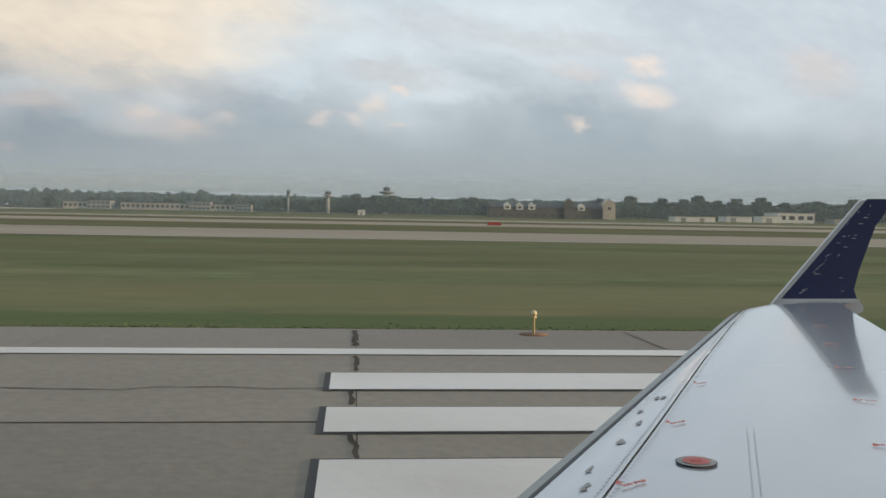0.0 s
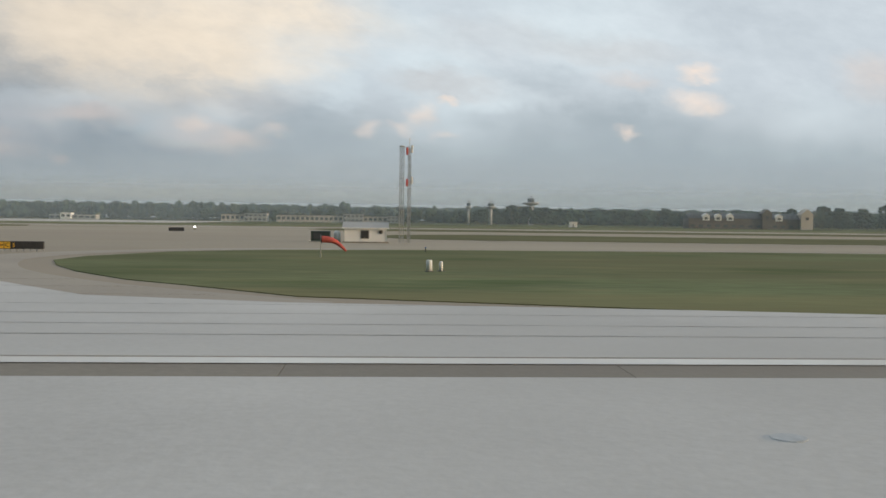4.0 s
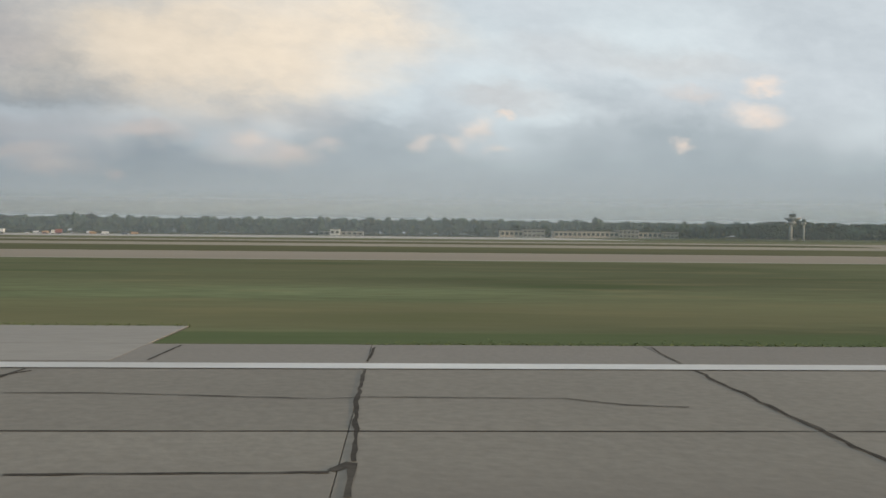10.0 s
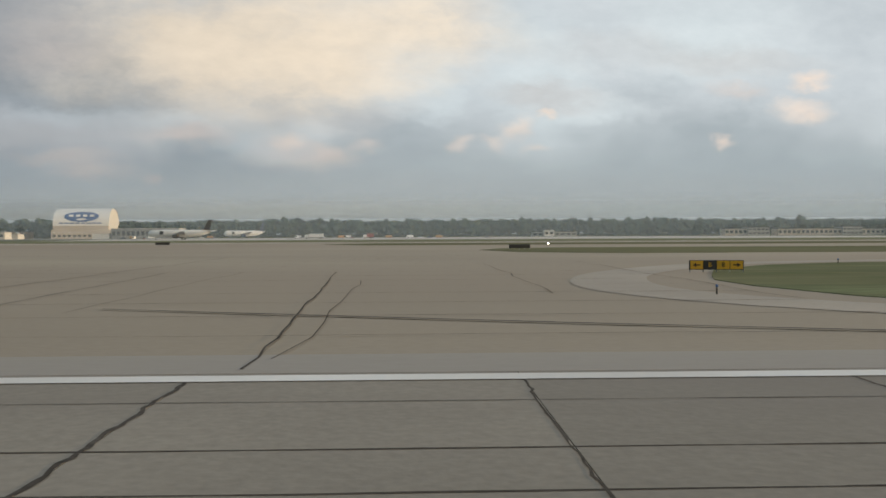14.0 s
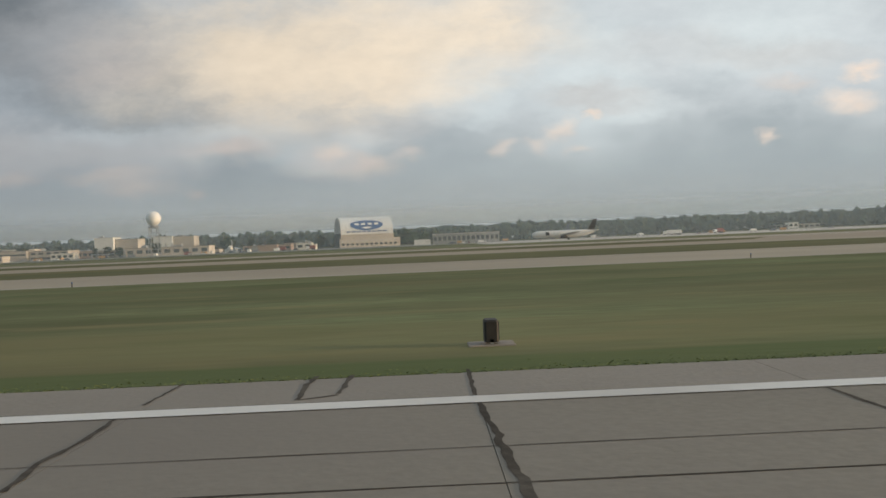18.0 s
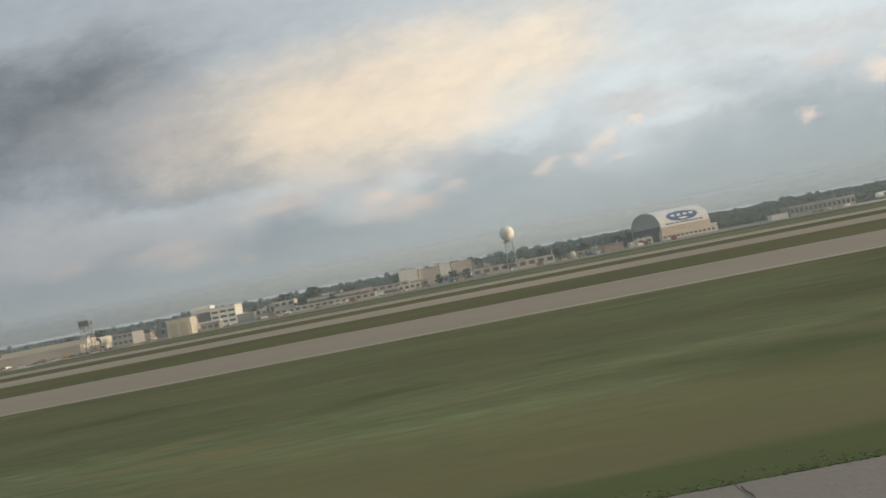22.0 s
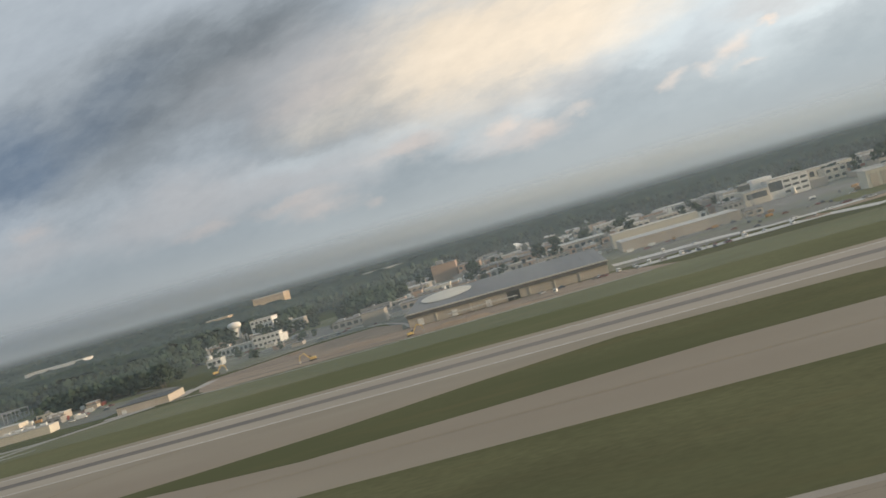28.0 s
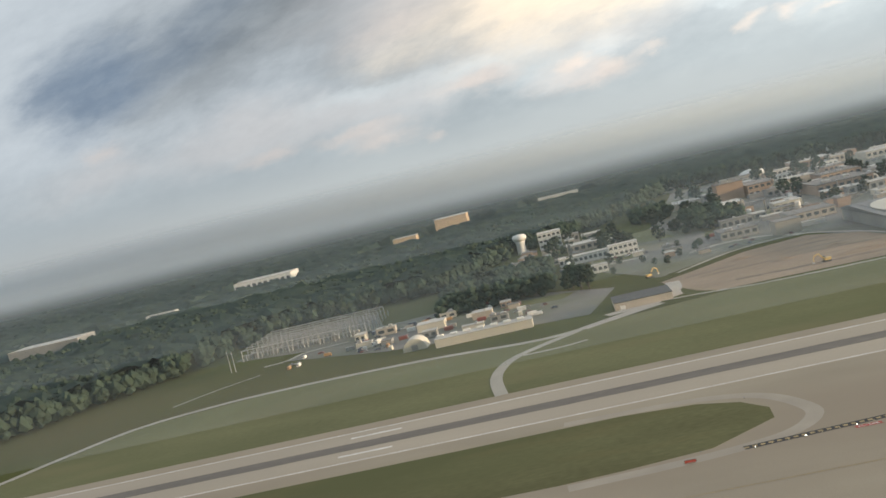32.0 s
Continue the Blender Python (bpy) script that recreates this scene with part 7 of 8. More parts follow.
# ---- airplane wing beside the seat at the start ----
def start_wing():
    m = pose(PATH[0][1] * U, PATH[0][2] * U, PATH[0][3] * U, PATH[0][4], PATH[0][5], PATH[0][6])
    w = tagged(new("airplane_wing"), "white painted airliner wing with a scuffed navy winglet", "airplane wing")
    w.matrix_world = m

    def put(name, v, f, material, parent=w, label="", smooth=False):
        """Points as right, ahead and up of the seat."""
        me = mesh(name, [(x, z, -y) for x, y, z in v], f, material, smooth)
        ob = new(name, me)
        ob.parent = parent
        if label:
            ob["label"] = label
        return ob

    def edge(d):
        return float(np.interp(d, [2.4, 4.28, 10.6, 10.9, 11.17, 11.4, 11.62], [-0.51, 0.33, 3.16, 3.30, 3.46, 3.70, 3.98]))

    def top(d, c):
        """Height of the skin c metres behind the leading edge at a span of d."""
        return -1.125 + (d - 4.24) * 0.0551 + 0.10 * (1 - math.exp(-c / 0.22)) - 0.028 * max(0, c - 0.7) ** 1.35

    def row(d):
        """Where the slat ends."""
        return float(np.interp(d, [2.4, 4.1, 5.4, 7.6, 10.6, 11.6], [0.52, 0.46, 0.40, 0.28, 0.16, 0.14]))

    spans = [2.4 + 8.2 * i / 21 for i in range(22)] + [10.9, 11.17, 11.3, 11.4, 11.6]

    def sheet(c0, c1, n, lift=0.0):
        v, f = [], []
        for d in spans:
            for j in range(n + 1):
                a, b = (q(d) if callable(q) else q for q in (c0, c1))
                c = a + (b - a) * j / n
                v.append((edge(d) + c, d, top(d, c) + lift))
        for i in range(26):
            f += [(i * (n + 1) + j, i * (n + 1) + j + 1, (i + 1) * (n + 1) + j + 1, (i + 1) * (n + 1) + j) for j in range(n)]
        return v, f

    chord = lambda d: 1.17 + 0.24 * (11.5 - d)
    put("upper_skin", *sheet(lambda d: row(d) + 0.012, chord, 22), SKIN, smooth=True)
    put("slat", *sheet(0.12, row, 6, 0.004), SKIN, smooth=True)
    put("leading_edge", *sheet(0.0, 0.10, 5, 0.002), SHADEDEDGE, label="bare metal leading edge", smooth=True)
    v, f = [], []
    for d in spans:
        for j in range(5):
            a = math.pi * (0.75 + j / 8)
            v.append((edge(d) + 0.045 + 0.0636 * math.cos(a), d, top(d, 0) - 0.045 + 0.0636 * math.sin(a)))
    f = [(i * 5 + j, i * 5 + j + 1, (i + 1) * 5 + j + 1, (i + 1) * 5 + j)[::-1] for i in range(26) for j in range(4)]
    put("edge_nose", v, f, SHADEDEDGE, smooth=True)
    put("slat_gap", *sheet(lambda d: row(d) - 0.004, lambda d: row(d) + 0.016, 1, -0.010), GREY)
    put("edge_seal", *sheet(0.095, 0.125, 1, 0.007), DARK, label="black seal strip behind the leading edge")
    v = [(edge(d) + c, d, top(d, 0.3) - t) for d in (2.4, 11.3) for c, t in ((0.03, 0.16), (chord(d), 0.42))]
    put("lower_skin", v, [(0, 2, 3, 1)], SKIN)
    rivets = []
    for i in range(170):
        d = 2.6 + i * 0.052
        for c in (row(d) - 0.03, row(d) + 0.035):
            x, z = edge(d) + c, top(d, c) + 0.008
            rivets.append(([(x - 0.006, d - 0.006, z), (x + 0.006, d - 0.006, z), (x + 0.006, d + 0.006, z), (x - 0.006, d + 0.006, z)], [(0, 1, 2, 3)]))
    put("rivet_rows", *join(*rivets), DARK)
    rnd = random.Random(3)
    for i in range(8):
        d, l = rnd.uniform(3.6, 7), rnd.uniform(0.05, 0.3)
        c = row(d) * rnd.uniform(0.5, 0.75)
        n = 5
        v = [(edge(d + l * t / n) + c + rnd.uniform(-0.02, 0.02) * s, d + l * t / n, top(d, c) + 0.012) for t in range(n + 1) for s in (0, 1)]
        v = [(x + (0.035 if i % 2 else 0), y, z) for i, (x, y, z) in enumerate(v)]
        put("paint_chip", v, [(2 * t, 2 * t + 1, 2 * t + 3, 2 * t + 2) for t in range(n)], GREY)
    # fuel cap
    d, c = 4.50, 0.77
    cx, cz = edge(d) + c, top(d, c)
    for r, mat_, lift in ((0.098, DARK, 0.008), (0.092, GREY, 0.011), (0.066, FADEDRED, 0.014), (0.028, RED, 0.017)):
        put("fuel_cap_ring" if r > 0.05 else "fuel_cap", [(cx + r * math.cos(2 * math.pi * i / 28), d + r * math.sin(2 * math.pi * i / 28), top(d + r * math.sin(2 * math.pi * i / 28), c + r * math.cos(2 * math.pi * i / 28)) + lift) for i in range(28)], [tuple(range(28))], mat_)

    def no_step(d, c, size, spin):
        x, z = edge(d) + c, top(d, c) + 0.012
        put("warning_triangle", [(x - 0.35 * size - 0.7 * size, d - 0.3 * size, z), (x + 0.35 * size - 0.7 * size, d - 0.3 * size, z), (x - 0.7 * size, d + 0.35 * size, z + 0.01)], [(0, 1, 2)], FADEDRED)
        ob = writing("NO STEP", size * 0.62, FADEDRED, w, (0, 0, 0), (0, 0, 0), "warning_lettering", "faded red warning words")
        ob.matrix_local = Matrix.Translation((x * U + 0.5 * size * U, z * U, -d * U)) @ Matrix.Rotation(radians(-90 + 3), 4, "X") @ Matrix.Rotation(radians(spin), 4, "Z")

    for d, c, size, spin in ((4.17, 0.53, 0.06, 35), (5.30, 0.50, 0.05, 35), (6.43, 0.44, 0.04, 35), (4.87, 1.66, 0.06, -15), (5.93, 1.54, 0.055, -15), (7.04, 1.38, 0.05, -15), (8.14, 1.25, 0.045, -15), (9.28, 1.10, 0.045, -15)):
        no_step(d, c, size, spin)
    # dotted rib fasteners and a worn patch
    for off in (0.0, 0.035):
        dots = []
        for i in range(26):
            t = i / 25
            d, c = 5.129 + (-1.118) * t, 0.930 + 0.169 * t + off
            x, z = edge(d) + c, top(d, c) + 0.006
            dots.append(([(x - 0.004, d - 0.008, z), (x + 0.004, d - 0.008, z), (x + 0.004, d + 0.008, z), (x - 0.004, d + 0.008, z)], [(0, 1, 2, 3)]))
        put("fastener_row", *join(*dots), GREY)
    # winglet
    x0, z0 = 3.94, -0.713

    def slab(outline, material, name, thick, label=""):
        v = [(x0 + a, 11.5 + 0.30 * u + t, z0 + u) for t in (0, thick) for a, u in outline]
        n = len(outline)
        put(name, v, [tuple(range(n)), tuple(range(2 * n - 1, n - 1, -1))] + [(i, i + n, (i + 1) % n + n, (i + 1) % n) for i in range(n)], material, label=label)

    slab([(-0.02, 0.0), (0.16, 0.11), (1.08, 0.11), (1.15, 0.02), (1.13, -0.05), (0.98, -0.09), (0.5, -0.05)], SKIN, "winglet_root", 0.05)
    slab([(0.16, 0.11), (1.33, 1.30), (1.38, 1.34), (1.72, 1.34), (1.43, 1.0), (1.15, 0.45), (1.06, 0.22), (1.08, 0.11)], NAVY, "winglet", 0.045, "navy winglet with chipped white paint")
    slab([(0.0, 0.0), (0.17, 0.11), (1.33, 1.30), (1.36, 1.335), (1.27, 1.31), (0.10, 0.11)], BARE, "winglet_edge", 0.055, "worn pale leading edge strip")
    for i in range(26):
        u = rnd.uniform(0.16, 1.25)
        reach = rnd.uniform(0.02, 0.16) if i % 3 else rnd.uniform(0.05, 0.75 - 0.42 * u)
        a, l, tip = 0.17 + (u - 0.11) * 0.975 + reach, rnd.uniform(0.015, 0.08), rnd.choice((0.0, 0.004, -0.004, 0.03))
        slab([(a, u), (a + l, u + tip), (a + l, u + tip + 0.004), (a + l * 0.4, u + tip * 0.4 + rnd.uniform(0.005, 0.011))], SKIN, "paint_scratch", -0.008)
    return w


start_wing()


# ---- runway pieces: slabs, joints and sealant, last ----
area("runway_bed", [(900, -26.9), (-2400, -26.9), (-2400, 26.9), (900, 26.9)], 0.04, TAR, "dark joint filler under the runway slabs", "runway")
runway = tagged(new("runway"), "runway of worn grey concrete slabs with sealed joints", "runway", kind="structure")
STEP = 7.776
ROWS_Y = ((-22.86, 0.0, RUNWAY), (0.0, 7.62, RUNWAY), (7.62, 15.05, RUNWAY), (15.05, 22.86, RUNWAY), (22.86, 26.95, SHOULDER))
kinds = []
for y0, y1, m in ROWS_Y:
    kinds.append(mesh("slab", *box_data(-STEP / 2 + 0.008, STEP / 2 - 0.008, y0 + 0.01, y1 - 0.01, 0.0, 0.072, 0.006), m))
# cross joints: odd bays near the first touchdown bars, even ones beyond the first exit
JOINTS = [0.1 + STEP * k for k in range(60, 0, -1)] + [0.1, -7.6, -14.4, -21.1, -28.8, -35.5, -42.2, -50.3, -58.1, -65.5, -73.0, -80.5]
JOINTS += [-80.5 - 122.8 / 16 * k for k in range(1, 16)] + [-203.3 - STEP * k for k in range(225)]
rest = [[], []]
for a, b in zip(JOINTS, JOINTS[1:]):
    x, half = (a + b) / 2, (a - b) / 2
    for r, (y0, y1, m) in enumerate(ROWS_Y):
        if r >= 2 and -730 < x < 50:
            shape("slab", kinds[r], runway, (x, 0, 0)).scale[0] = 2 * half / STEP
        else:
            rest[1 if r == 4 else 0].append(box_data(x - half + 0.008, x + half - 0.008, y0 + 0.01, y1 - 0.01, 0.0, 0.072))
for pieces, m in zip(rest, (RUNWAY, SHOULDER)):
    v = [p for pv, _ in pieces for p in pv]
    f = [tuple(k + 8 * j for k in q) for j, (_, pf) in enumerate(pieces) for q in pf]
    tagged(shape("slabs", mesh("slabs", v, f, m), runway), "worn grey concrete slabs of the far runway stretch", kind="stuff")
# wide pale shoulder of the middle stretch, and pale panels at the first crossing
area("pavement_wide_shoulder", [(-404, 26.95), (-404, 32), (-600, 32), (-600, 26.95)], 0.080, WORN, "pale wide runway shoulder", "pavement")
area("pavement_shoulder_skin", [(-404, 23.3), (-404, 26.92), (-640, 26.92), (-640, 23.3)], 0.08, WORN, "pale resurfaced shoulder strip", "pavement", 0.004)
for x in (-424.9, -456.0, -517.7):
    area("pavement_patch", [(x - 0.6, 23.4), (x + 0.6, 23.4), (x + 0.7, 31.6), (x - 0.5, 31.6)], 0.087, SHOULDER, "grey trench patch across the pale shoulder", "pavement", 0.004)
    for o in (-0.62, 0.62):
        v, f = ribbon([(x + o + rnd_edge * 0.05, 23.4 + 0.68 * k) for k, rnd_edge in enumerate((0, 1, -1, 2, 0, -1, 1, 1, -2, 0, 1, 0, 1))], 0.16, 0.092, 0.5, int(-x))
        tagged(shape("patch_sealant", mesh("patch_sealant", v, f, TAR)), "dark sealed edge of a trench patch", "sealant", kind="structure")
area("pavement_patch", [(-755.75, 13.6), (-755.3, 13.6), (-755.45, 16.3), (-755.85, 16.3)], 0.079, SHOULDER, "grey square concrete patch in a crack", "pavement", 0.004)
area("pavement_panel_near", [(-104, 7.7), (-173, 7.7), (-173, 20.2), (-104, 20.2)], 0.080, SLABPALE, "pale replacement concrete panels in the runway", "pavement", 0.006)
area("pavement_panel_far", [(-71, 23.2), (-181.2, 23.2), (-181.5, 26.6), (-182.4, 30.2), (-184, 34.5), (-187, 41), (-192.6, 50), (-197, 57), (-186, 60), (-154, 58), (-146, 52), (-137, 41), (-128, 38), (-112, 35.9), (-96, 32.9), (-84, 30.9), (-78, 29.2), (-71, 26.96)], 0.082, SLABPALE, "pale concrete panels of the runway exit", "pavement", 0.03)

for x, y in ((-118, 14.5), (-131, 11.2), (-139, 14.6), (-149.5, 12.6), (-162, 14.4), (-590, 30.0), (-583.5, 29.2)):
    g = thing("inset_light", (x, y, 0.08), "flush round steel light set in concrete", "runway light", "inset lights in the pavement")
    shape("cover", mesh("cover", *tube(0, 0, 0, 0.02, 0.3, 0.28, 16), STEEL), g)
# sealed cracks and joints as width, then x and y of each bend; SEEN: stretches whose cracks are all listed
CRACKS = []
CRACKS += [(0.14, 0.1, 26.5, 0.1, 23.5), (0.11, 0.1, 21.8, 0.1, 19.9), (0.09, 0.0, 17.6, 0.0, 16.4), (0.09, 0.0, 14.2, 0.1, 12.8), (0.05, 7.7, 26.5, 7.8, 23.2), (0.04, -6.3, 17.9, -4.2, 17.7, -3.6, 18.0, -2.3, 18.0, -1.5, 17.8, -0.4, 17.9)]
CRACKS += [(0.10, -28.6, 26.5, -28.8, 23.3), (0.17, -28.9, 21.7, -28.9, 19.1, -28.9, 15.2, -28.9, 13.4, -28.9, 11.4), (0.05, -29.4, 12.6, -29.0, 12.6), (0.08, -21.2, 26.5, -21.0, 23.3), (0.12, -21.0, 21.7, -21.1, 19.0, -21.0, 17.8), (0.08, -33.1, 26.4, -33.0, 23.2), (0.05, -33.0, 18.4, -30.7, 18.4, -28.8, 18.7), (0.04, -28.8, 19.4, -25.4, 19.4, -24.1, 19.2, -20.2, 19.1)]
CRACKS += [(0.05, -58.0, 26.8, -58.2, 23.1), (0.26, -58.2, 21.8, -58.2, 19.3, -58.3, 16.2), (0.15, -58.3, 16.1, -58.2, 11.6), (0.06, -59.3, 19.3, -58.3, 19.0), (0.05, -59.0, 17.8, -58.4, 18.1), (0.11, -54.2, 21.8, -54.0, 20.2, -54.1, 18.6, -54.3, 17.5, -54.3, 16.0, -54.5, 15.3), (0.13, -54.8, 15.2, -54.7, 14.2, -55.0, 13.2, -54.9, 12.5, -54.9, 11.5), (0.06, -50.5, 26.6, -50.3, 23.1), (0.10, -50.3, 21.7, -50.3, 18.6)]
CRACKS += [(0.20, -165.5, 34.8, -165.7, 28.3, -165.8, 23.1), (0.18, -165.4, 92.9, -165.3, 54.3), (0.10, -157.8, 61.3, -158.1, 44.5, -158.4, 35.3), (0.14, -158.1, 31.9, -158.0, 29.4), (0.12, -173.3, 26.1, -173.1, 30.2, -172.8, 36.5), (0.12, -173.3, 39.8, -172.9, 44.0), (0.12, -171.5, 23.3, -171.4, 25.3, -170.9, 26.0), (0.10, -150.7, 53.7, -150.7, 40.4, -150.5, 32.2), (0.08, -171.4, 29.1, -170.2, 29.1), (0.05, -165.3, 25.4, -164.2, 24.9), (0.05, -177.1, 35.7, -167.9, 35.7), (0.05, -171.4, 29.8, -161.7, 30.0), (0.05, -167.8, 26.9, -162.8, 26.7), (0.05, -170.4, 33.0, -165.4, 33.2)]
CRACKS += [(0.13, -203.1, 27.0, -203.1, 22.2, -203.0, 18.8, -203.0, 15.3, -202.9, 11.7), (0.14, -210.7, 27.1, -210.9, 22.0, -210.9, 15.7), (0.32, -210.9, 19.2, -210.9, 17.8), (0.07, -212.2, 26.8, -212.5, 23.2), (0.04, -212.2, 19.0, -210.4, 19.0, -207.2, 19.5, -203.1, 19.5), (0.06, -202.8, 12.8, -202.0, 12.7), (0.10, -207.0, 13.9, -206.8, 13.9), (0.06, -207.0, 12.3, -206.7, 12.3)]
CRACKS += [(0.07, -249.7, 27.3, -249.7, 23.4), (0.12, -249.7, 22.1, -249.7, 18.9, -249.7, 15.3), (0.15, -249.7, 15.2, -249.7, 13.2, -249.6, 11.9), (0.06, -257.2, 26.9, -257.6, 23.5), (0.05, -242.0, 26.9, -242.0, 23.4)]
CRACKS += [(0.07, -296.4, 27.0, -296.5, 23.4), (0.13, -296.5, 22.0, -296.4, 16.2), (0.15, -296.4, 13.8, -296.4, 12.8), (0.10, -293.4, 25.8, -293.7, 23.4), (0.10, -293.8, 22.0, -293.6, 20.4, -293.7, 18.8), (0.06, -296.3, 21.0, -293.7, 18.8, -292.9, 17.6, -292.2, 16.3), (0.05, -296.3, 17.9, -295.8, 17.9), (0.10, -304.2, 22.0, -304.4, 20.4), (0.05, -288.8, 26.4, -288.7, 23.2)]
CRACKS += [(0.10, -350.7, 26.6, -351.0, 21.9, -350.9, 17.4, -350.9, 13.6), (0.05, -343.3, 26.5, -343.3, 24.1), (0.12, -343.2, 21.7, -343.1, 18.4, -343.1, 14.1, -343.0, 11.6), (0.22, -343.2, 16.9, -343.1, 15.6), (0.05, -352.6, 17.7, -351.1, 17.6, -350.9, 18.0, -349.0, 18.1, -343.3, 18.0), (0.05, -343.1, 18.7, -341.4, 18.8, -339.1, 19.2)]
CRACKS += [(0.07, -397.6, 26.2, -397.7, 23.3), (0.08, -397.7, 21.8, -397.7, 17.7, -397.5, 13.0), (0.18, -397.8, 12.5, -397.5, 12.9), (0.09, -397.5, 12.9, -397.5, 11.2), (0.05, -404.6, 18.6, -402.7, 18.6, -398.4, 18.0, -397.5, 18.2), (0.05, -397.5, 18.2, -393.7, 18.1, -392.6, 17.4, -391.5, 17.2), (0.07, -402.0, 12.3, -397.8, 12.4), (0.06, -403.0, 26.6, -403.1, 23.4), (0.10, -405.2, 21.6, -405.6, 20.8)]
CRACKS += [(0.10, -452.2, 24.2, -452.1, 20.3, -452.0, 16.5), (0.12, -452.0, 14.0, -452.0, 12.8), (0.05, -458.7, 18.7, -457.2, 18.9, -456.0, 19.5, -453.5, 19.3, -452.2, 19.7), (0.05, -452.2, 19.7, -450.5, 19.5, -448.9, 19.9, -445.6, 20.0, -444.1, 19.8), (0.05, -452.0, 18.3, -451.3, 18.3, -451.1, 18.6), (0.03, -452.6, 18.8, -449.2, 19.0)]
CRACKS += [(0.10, -506.5, 21.8, -506.6, 19.0), (0.12, -506.6, 18.7, -506.7, 17.0, -506.7, 15.0), (0.13, -506.6, 18.7, -506.4, 17.2, -506.3, 16.7, -506.2, 15.0), (0.13, -506.4, 14.8, -506.4, 13.4, -506.3, 11.3), (0.05, -514.1, 16.8, -511.9, 17.1, -509.3, 17.6, -506.7, 18.0), (0.05, -506.4, 17.7, -504.8, 18.0, -501.3, 17.8), (0.06, -514.3, 21.3, -514.3, 19.1, -514.3, 17.1), (0.03, -516.7, 27.4, -505.3, 27.3)]
CRACKS += [(0.10, -568.8, 21.8, -568.6, 18.7, -568.7, 14.8, -568.6, 11.9), (0.07, -561.0, 22.0, -560.9, 17.3, -560.9, 16.3), (0.06, -573.1, 19.7, -571.7, 18.2, -569.7, 17.4, -567.2, 17.2), (0.06, -567.2, 17.2, -565.4, 17.4, -562.0, 17.6, -560.3, 17.1), (0.05, -573.8, 19.8, -568.9, 20.1), (0.05, -571.0, 13.4, -568.8, 13.8), (0.07, -568.5, 12.8, -562.7, 12.5), (0.06, -570.6, 13.4, -568.5, 12.8), (0.10, -568.7, 24.2, -568.1, 24.2), (0.08, -563.4, 23.2, -563.2, 23.3)]
CRACKS += [(0.25, -756.8, 28.1, -756.0, 26.5, -755.4, 25.3, -755.5, 23.8), (0.14, -755.5, 22.2, -755.6, 18.6, -755.6, 16.3), (0.12, -755.8, 16.2, -755.6, 13.2), (0.12, -755.2, 16.2, -755.0, 13.2), (0.10, -755.8, 16.2, -755.2, 16.2), (0.06, -755.1, 15.5, -754.7, 15.2), (0.06, -746.3, 30.8, -746.2, 23.6), (0.06, -747.8, 22.1, -747.6, 18.4), (0.08, -764.2, 27.2, -763.4, 24.0), (0.06, -752.6, 27.7, -751.4, 23.5)]
CRACKS += [(0.18, -821.3, 26.9, -821.2, 25.0, -820.9, 23.4), (0.06, -817.6, 24.9, -817.5, 23.3), (0.14, -817.5, 22.0, -817.4, 17.8), (0.08, -817.4, 17.5, -817.3, 15.1, -817.2, 13.6), (0.11, -825.4, 21.5, -825.4, 18.6), (0.06, -825.4, 18.4, -825.3, 14.9), (0.15, -825.3, 14.9, -825.2, 14.0), (0.08, -825.5, 14.9, -825.7, 13.9), (0.07, -814.5, 26.7, -813.9, 23.2)]
CRACKS += [(0.07, -895.4, 27.2, -895.5, 23.7), (0.12, -895.6, 22.1, -895.5, 19.9, -895.6, 18.2, -895.4, 15.9), (0.14, -891.8, 27.4, -891.9, 25.6, -891.8, 23.5), (0.13, -890.8, 27.4, -890.9, 24.2), (0.10, -891.8, 23.5, -890.9, 24.0), (0.10, -887.6, 27.5, -887.6, 22.6), (0.16, -887.6, 22.2, -887.5, 19.5, -887.4, 16.7, -887.3, 14.1)]
CRACKS += [(0.10, -964.4, 26.3, -964.3, 23.6), (0.10, -965.4, 22.0, -965.4, 18.4), (0.07, -957.5, 27.4, -957.5, 23.5), (0.13, -957.4, 22.1, -957.2, 18.8, -957.2, 15.6), (0.10, -953.5, 27.3, -953.4, 26.1, -953.7, 24.6, -953.7, 23.5)]
CRACKS += [(0.08, -1035.2, 27.2, -1035.1, 23.8), (0.10, -1035.0, 22.1, -1034.9, 20.9), (0.10, -1027.2, 27.6, -1027.1, 24.0), (0.10, -1037.9, 27.1, -1037.8, 23.7), (0.08, -1039.6, 27.5, -1039.4, 24.9)]
SEEN = [(-13, 7), (-33, -20), (-63, -50), (-170, -157), (-212, -198), (-257, -243), (-304, -290), (-353, -339), (-404, -391), (-458, -445), (-514, -501), (-573, -559), (-762, -747), (-829, -814), (-897, -883), (-969, -954), (-1044, -1026)]


def listed(x):
    return any(a < x < b for a, b in SEEN)


def wandering(points, step=0.35, stray=0.035):
    """A polyline with small sideways wander, as cracks and hand-poured sealant have."""
    out = []
    for (ax, ay), (bx, by) in zip(points, points[1:]):
        n = max(1, int(math.hypot(bx - ax, by - ay) / step))
        out += [(ax + (bx - ax) * i / n + (rnd.gauss(0, stray) if i else 0), ay + (by - ay) * i / n + (rnd.gauss(0, stray * 0.5) if i else 0)) for i in range(n)]
    return out + [points[-1]]


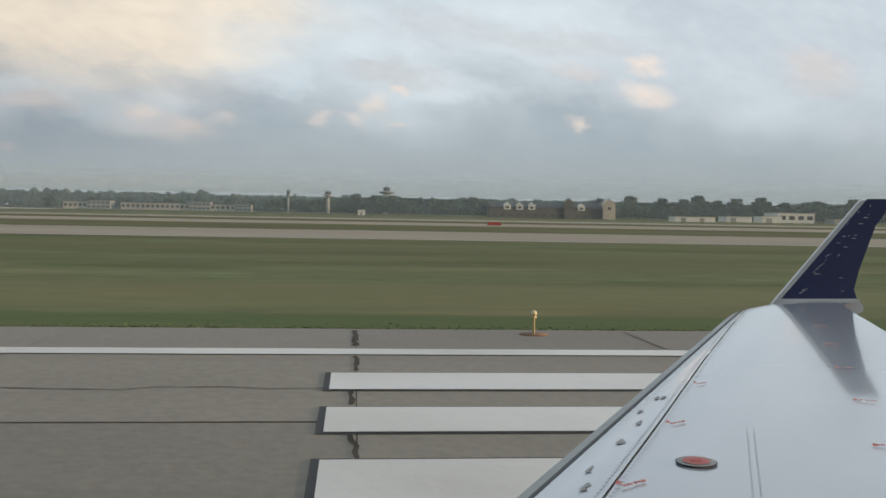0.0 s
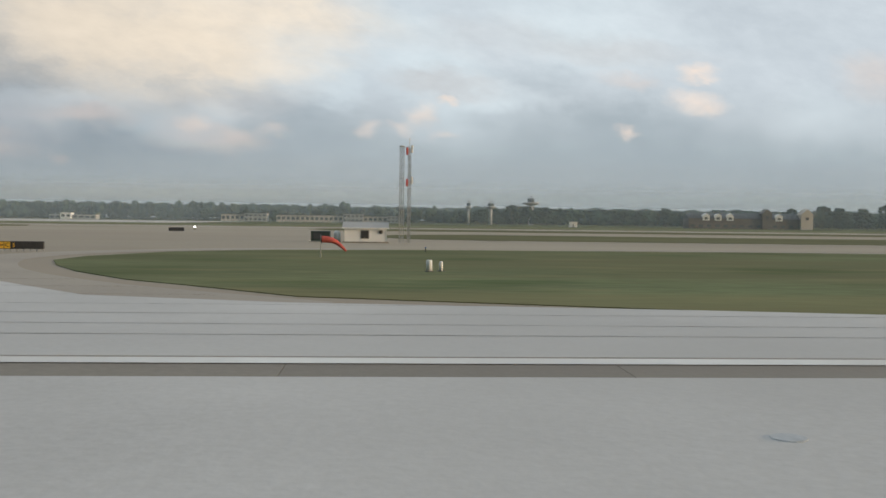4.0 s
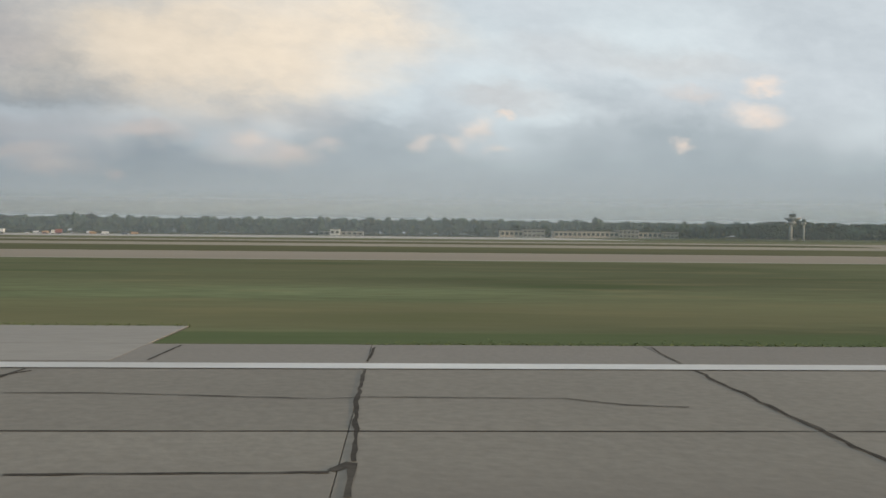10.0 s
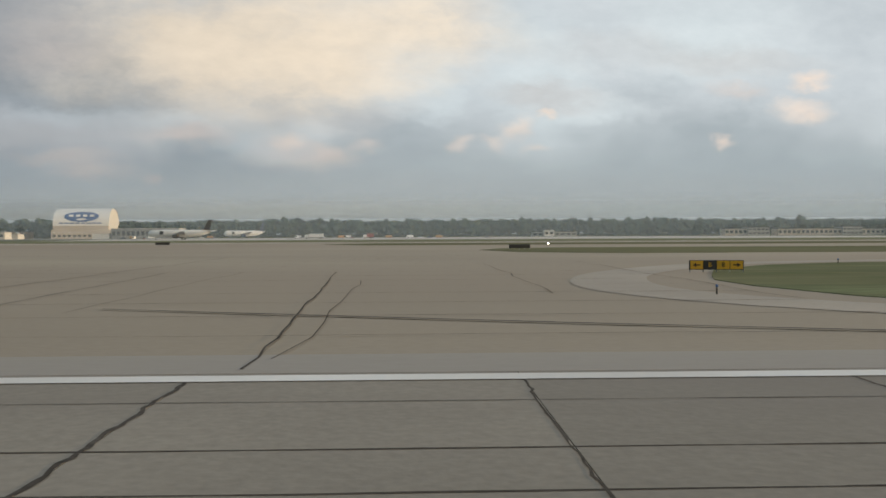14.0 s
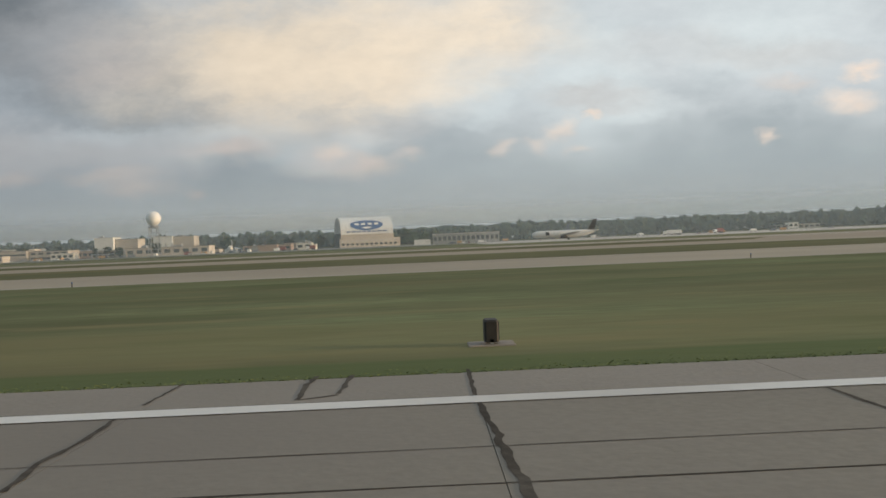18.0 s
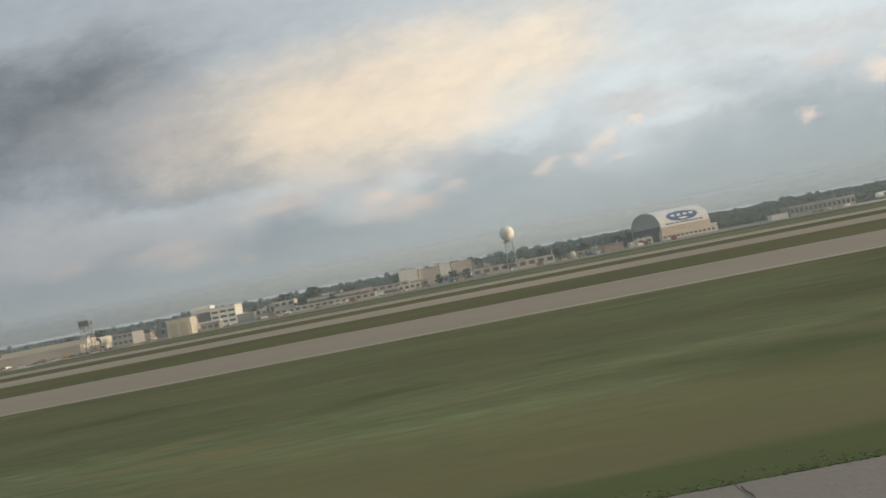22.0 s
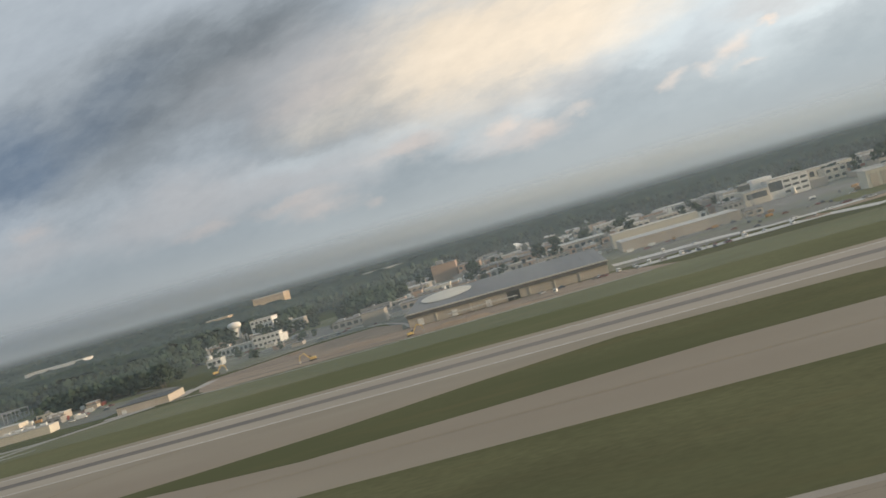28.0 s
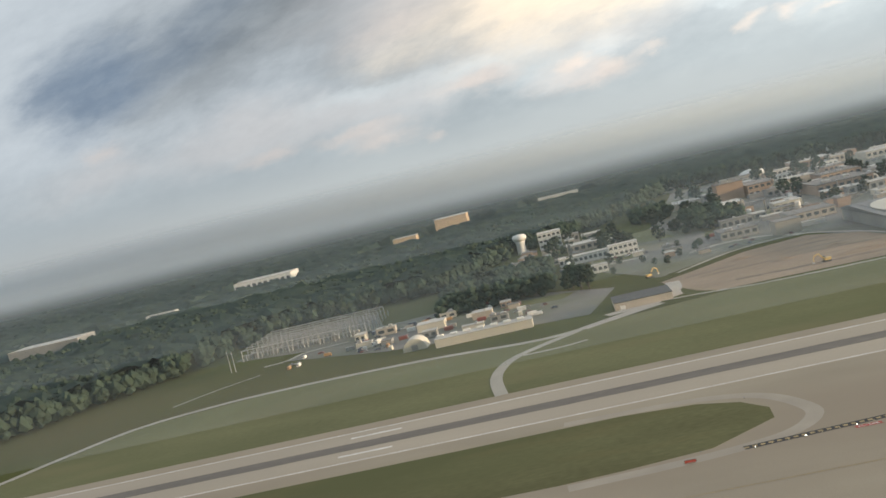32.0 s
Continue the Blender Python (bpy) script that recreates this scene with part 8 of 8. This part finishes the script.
rnd = random.Random(12)
seal, hair = [], []
for i, (wide, *flat) in enumerate(CRACKS):
    pts = wandering(list(zip(flat[::2], flat[1::2])), stray=0.014 if wide > 0.05 else 0.008)
    if len(pts) > 1:
        (hair if wide < 0.06 else seal).append(ribbon(pts, wide, (0.0905 if -230 < pts[0][0] < -100 else 0.083) + 0.0003 * (i % 12), 0.55, i))
for i, x in enumerate(JOINTS):
    if not -1420 < x < 60 or -173 < x < -104 or listed(x):
        continue
    wide = rnd.choice((0.05, 0.07, 0.09, 0.11))
    seal.append(ribbon(wandering([(x, 8.0), (x + rnd.uniform(-0.1, 0.1), 15.0), (x, 22.0)]), wide, 0.0831 + 0.0003 * (i % 7), 0.55, i + 50))
    if rnd.random() < 0.55 and not -640 < x < -404:
        seal.append(ribbon(wandering([(x, 23.0), (x + rnd.uniform(-0.2, 0.2), 26.6)]), wide * 0.6, 0.083, 0.5, i + 90))
    if rnd.random() < 0.22:
        seal.append(ribbon(wandering([(x + 0.1, 16.0), (x + rnd.uniform(0.6, 1.8), 18.5), (x + rnd.uniform(0.4, 2.4), 21.5)]), 0.08, 0.0838, 0.5, i))
for y, w in ((15.05, 0.06), (19.3, 0.04), (17.6, 0.04), (12.5, 0.06), (22.98, 0.05)):
    x = 60.0
    while x > -1420:
        if not -181 < x < -98 and (y in (15.05, 22.98) or (not listed(x) and not listed(x - 20) and rnd.random() < 0.5)):
            if not (y == 22.98 and -640 < x < -404):
                hair.append(ribbon(wandering([(x, y + rnd.uniform(-0.02, 0.02)), (x - 10, y + rnd.uniform(-0.06, 0.06)), (x - 20, y + rnd.uniform(-0.02, 0.02))], 1.4, 0.012), w, 0.0822, 0.5, int(-x) + 3))
        x -= 20
tagged(shape("joint_sealant", mesh("joint_sealant", *join(*hair), TAR)), "thin dark sealant along slab joints and hairline cracks", "sealant", kind="stuff")
tagged(shape("crack_sealant", mesh("crack_sealant", *join(*seal), TAR)), "dark tar poured along wide cracks and cross joints", "sealant", kind="stuff")

# cracks and joints of the taxiways and crossings
def on_grass(x, y):
    for poly in GRASS_AREAS.values():
        inside = False
        for (ax, ay), (bx, by) in zip(poly, poly[1:] + poly[:1]):
            if (ay > y) != (by > y) and x < (bx - ax) * (y - ay) / (by - ay) + ax:
                inside = not inside
        if inside:
            return True
    return False


def sealed(pts, *rest):
    """The longest run of a crack that lies on pavement."""
    run, best = [], []
    for p in [*pts, None]:
        if p is not None and not on_grass(*p):
            run.append(p)
        else:
            best, run = max(best, run, key=len), []
    return ribbon(best, *rest) if len(best) > 2 else ([], [])


seal = []
for x0, x1, y0, y1 in ((-262, -180, 30, 156), (-720, -606, 26, 156), (-1470, -1358, 28, 158), (-1358, -1300, 113, 158), (-1800, -1470, 99, 146)):
    x = x1
    while x > x0:
        pts = [(x + rnd.uniform(-0.3, 0.3), y0 + (y1 - y0) * k / 24) for k in range(25)]
        cut = rnd.randrange(0, 8)
        seal.append(sealed(pts[cut:cut + rnd.randrange(9, 17)], rnd.choice((0.05, 0.08, 0.12)), 0.089, 0.5, int(x)))
        x -= STEP * 1.5
    y = y0 + 6
    while y < y1:
        a = rnd.uniform(x0, (x0 + x1) / 2)
        pts = [(a + (x1 - a) * k / 20, y + rnd.uniform(-0.15, 0.15)) for k in range(21)]
        seal.append(sealed(pts, rnd.choice((0.04, 0.06, 0.09)), 0.0895, 0.5, int(y)))
        y += 7.6
for k, y in enumerate((27.4, 30.2, 33.5, 37, 41.5, 46, 51, 57)):
    seal.append(sealed([(-100 - 4.5 * j, y + rnd.uniform(-0.04, 0.04)) for j in range(19)], 0.05, 0.0894, 0.5, k))
for x in (-718, -703.5, -690, -675, -660, -645, -630):
    pts = [(x + rnd.uniform(-0.12, 0.12) - 0.1 * k, 24 + 2.4 * k) for k in range(26)]
    seal.append(sealed(pts, 0.09, 0.0898, 0.4, int(x)))
marks = [[(-560, 25.5), (-590, 27.5), (-612, 33), (-640, 44)]]
for line in marks:
    seal.append(sealed(smooth_line(line, 2), 0.3, 0.0892, 0.4, 7))
tagged(shape("taxiway_sealant", mesh("taxiway_sealant", *join(*seal), TAR)), "thin dark sealed cracks across the taxiways", "sealant", kind="stuff")
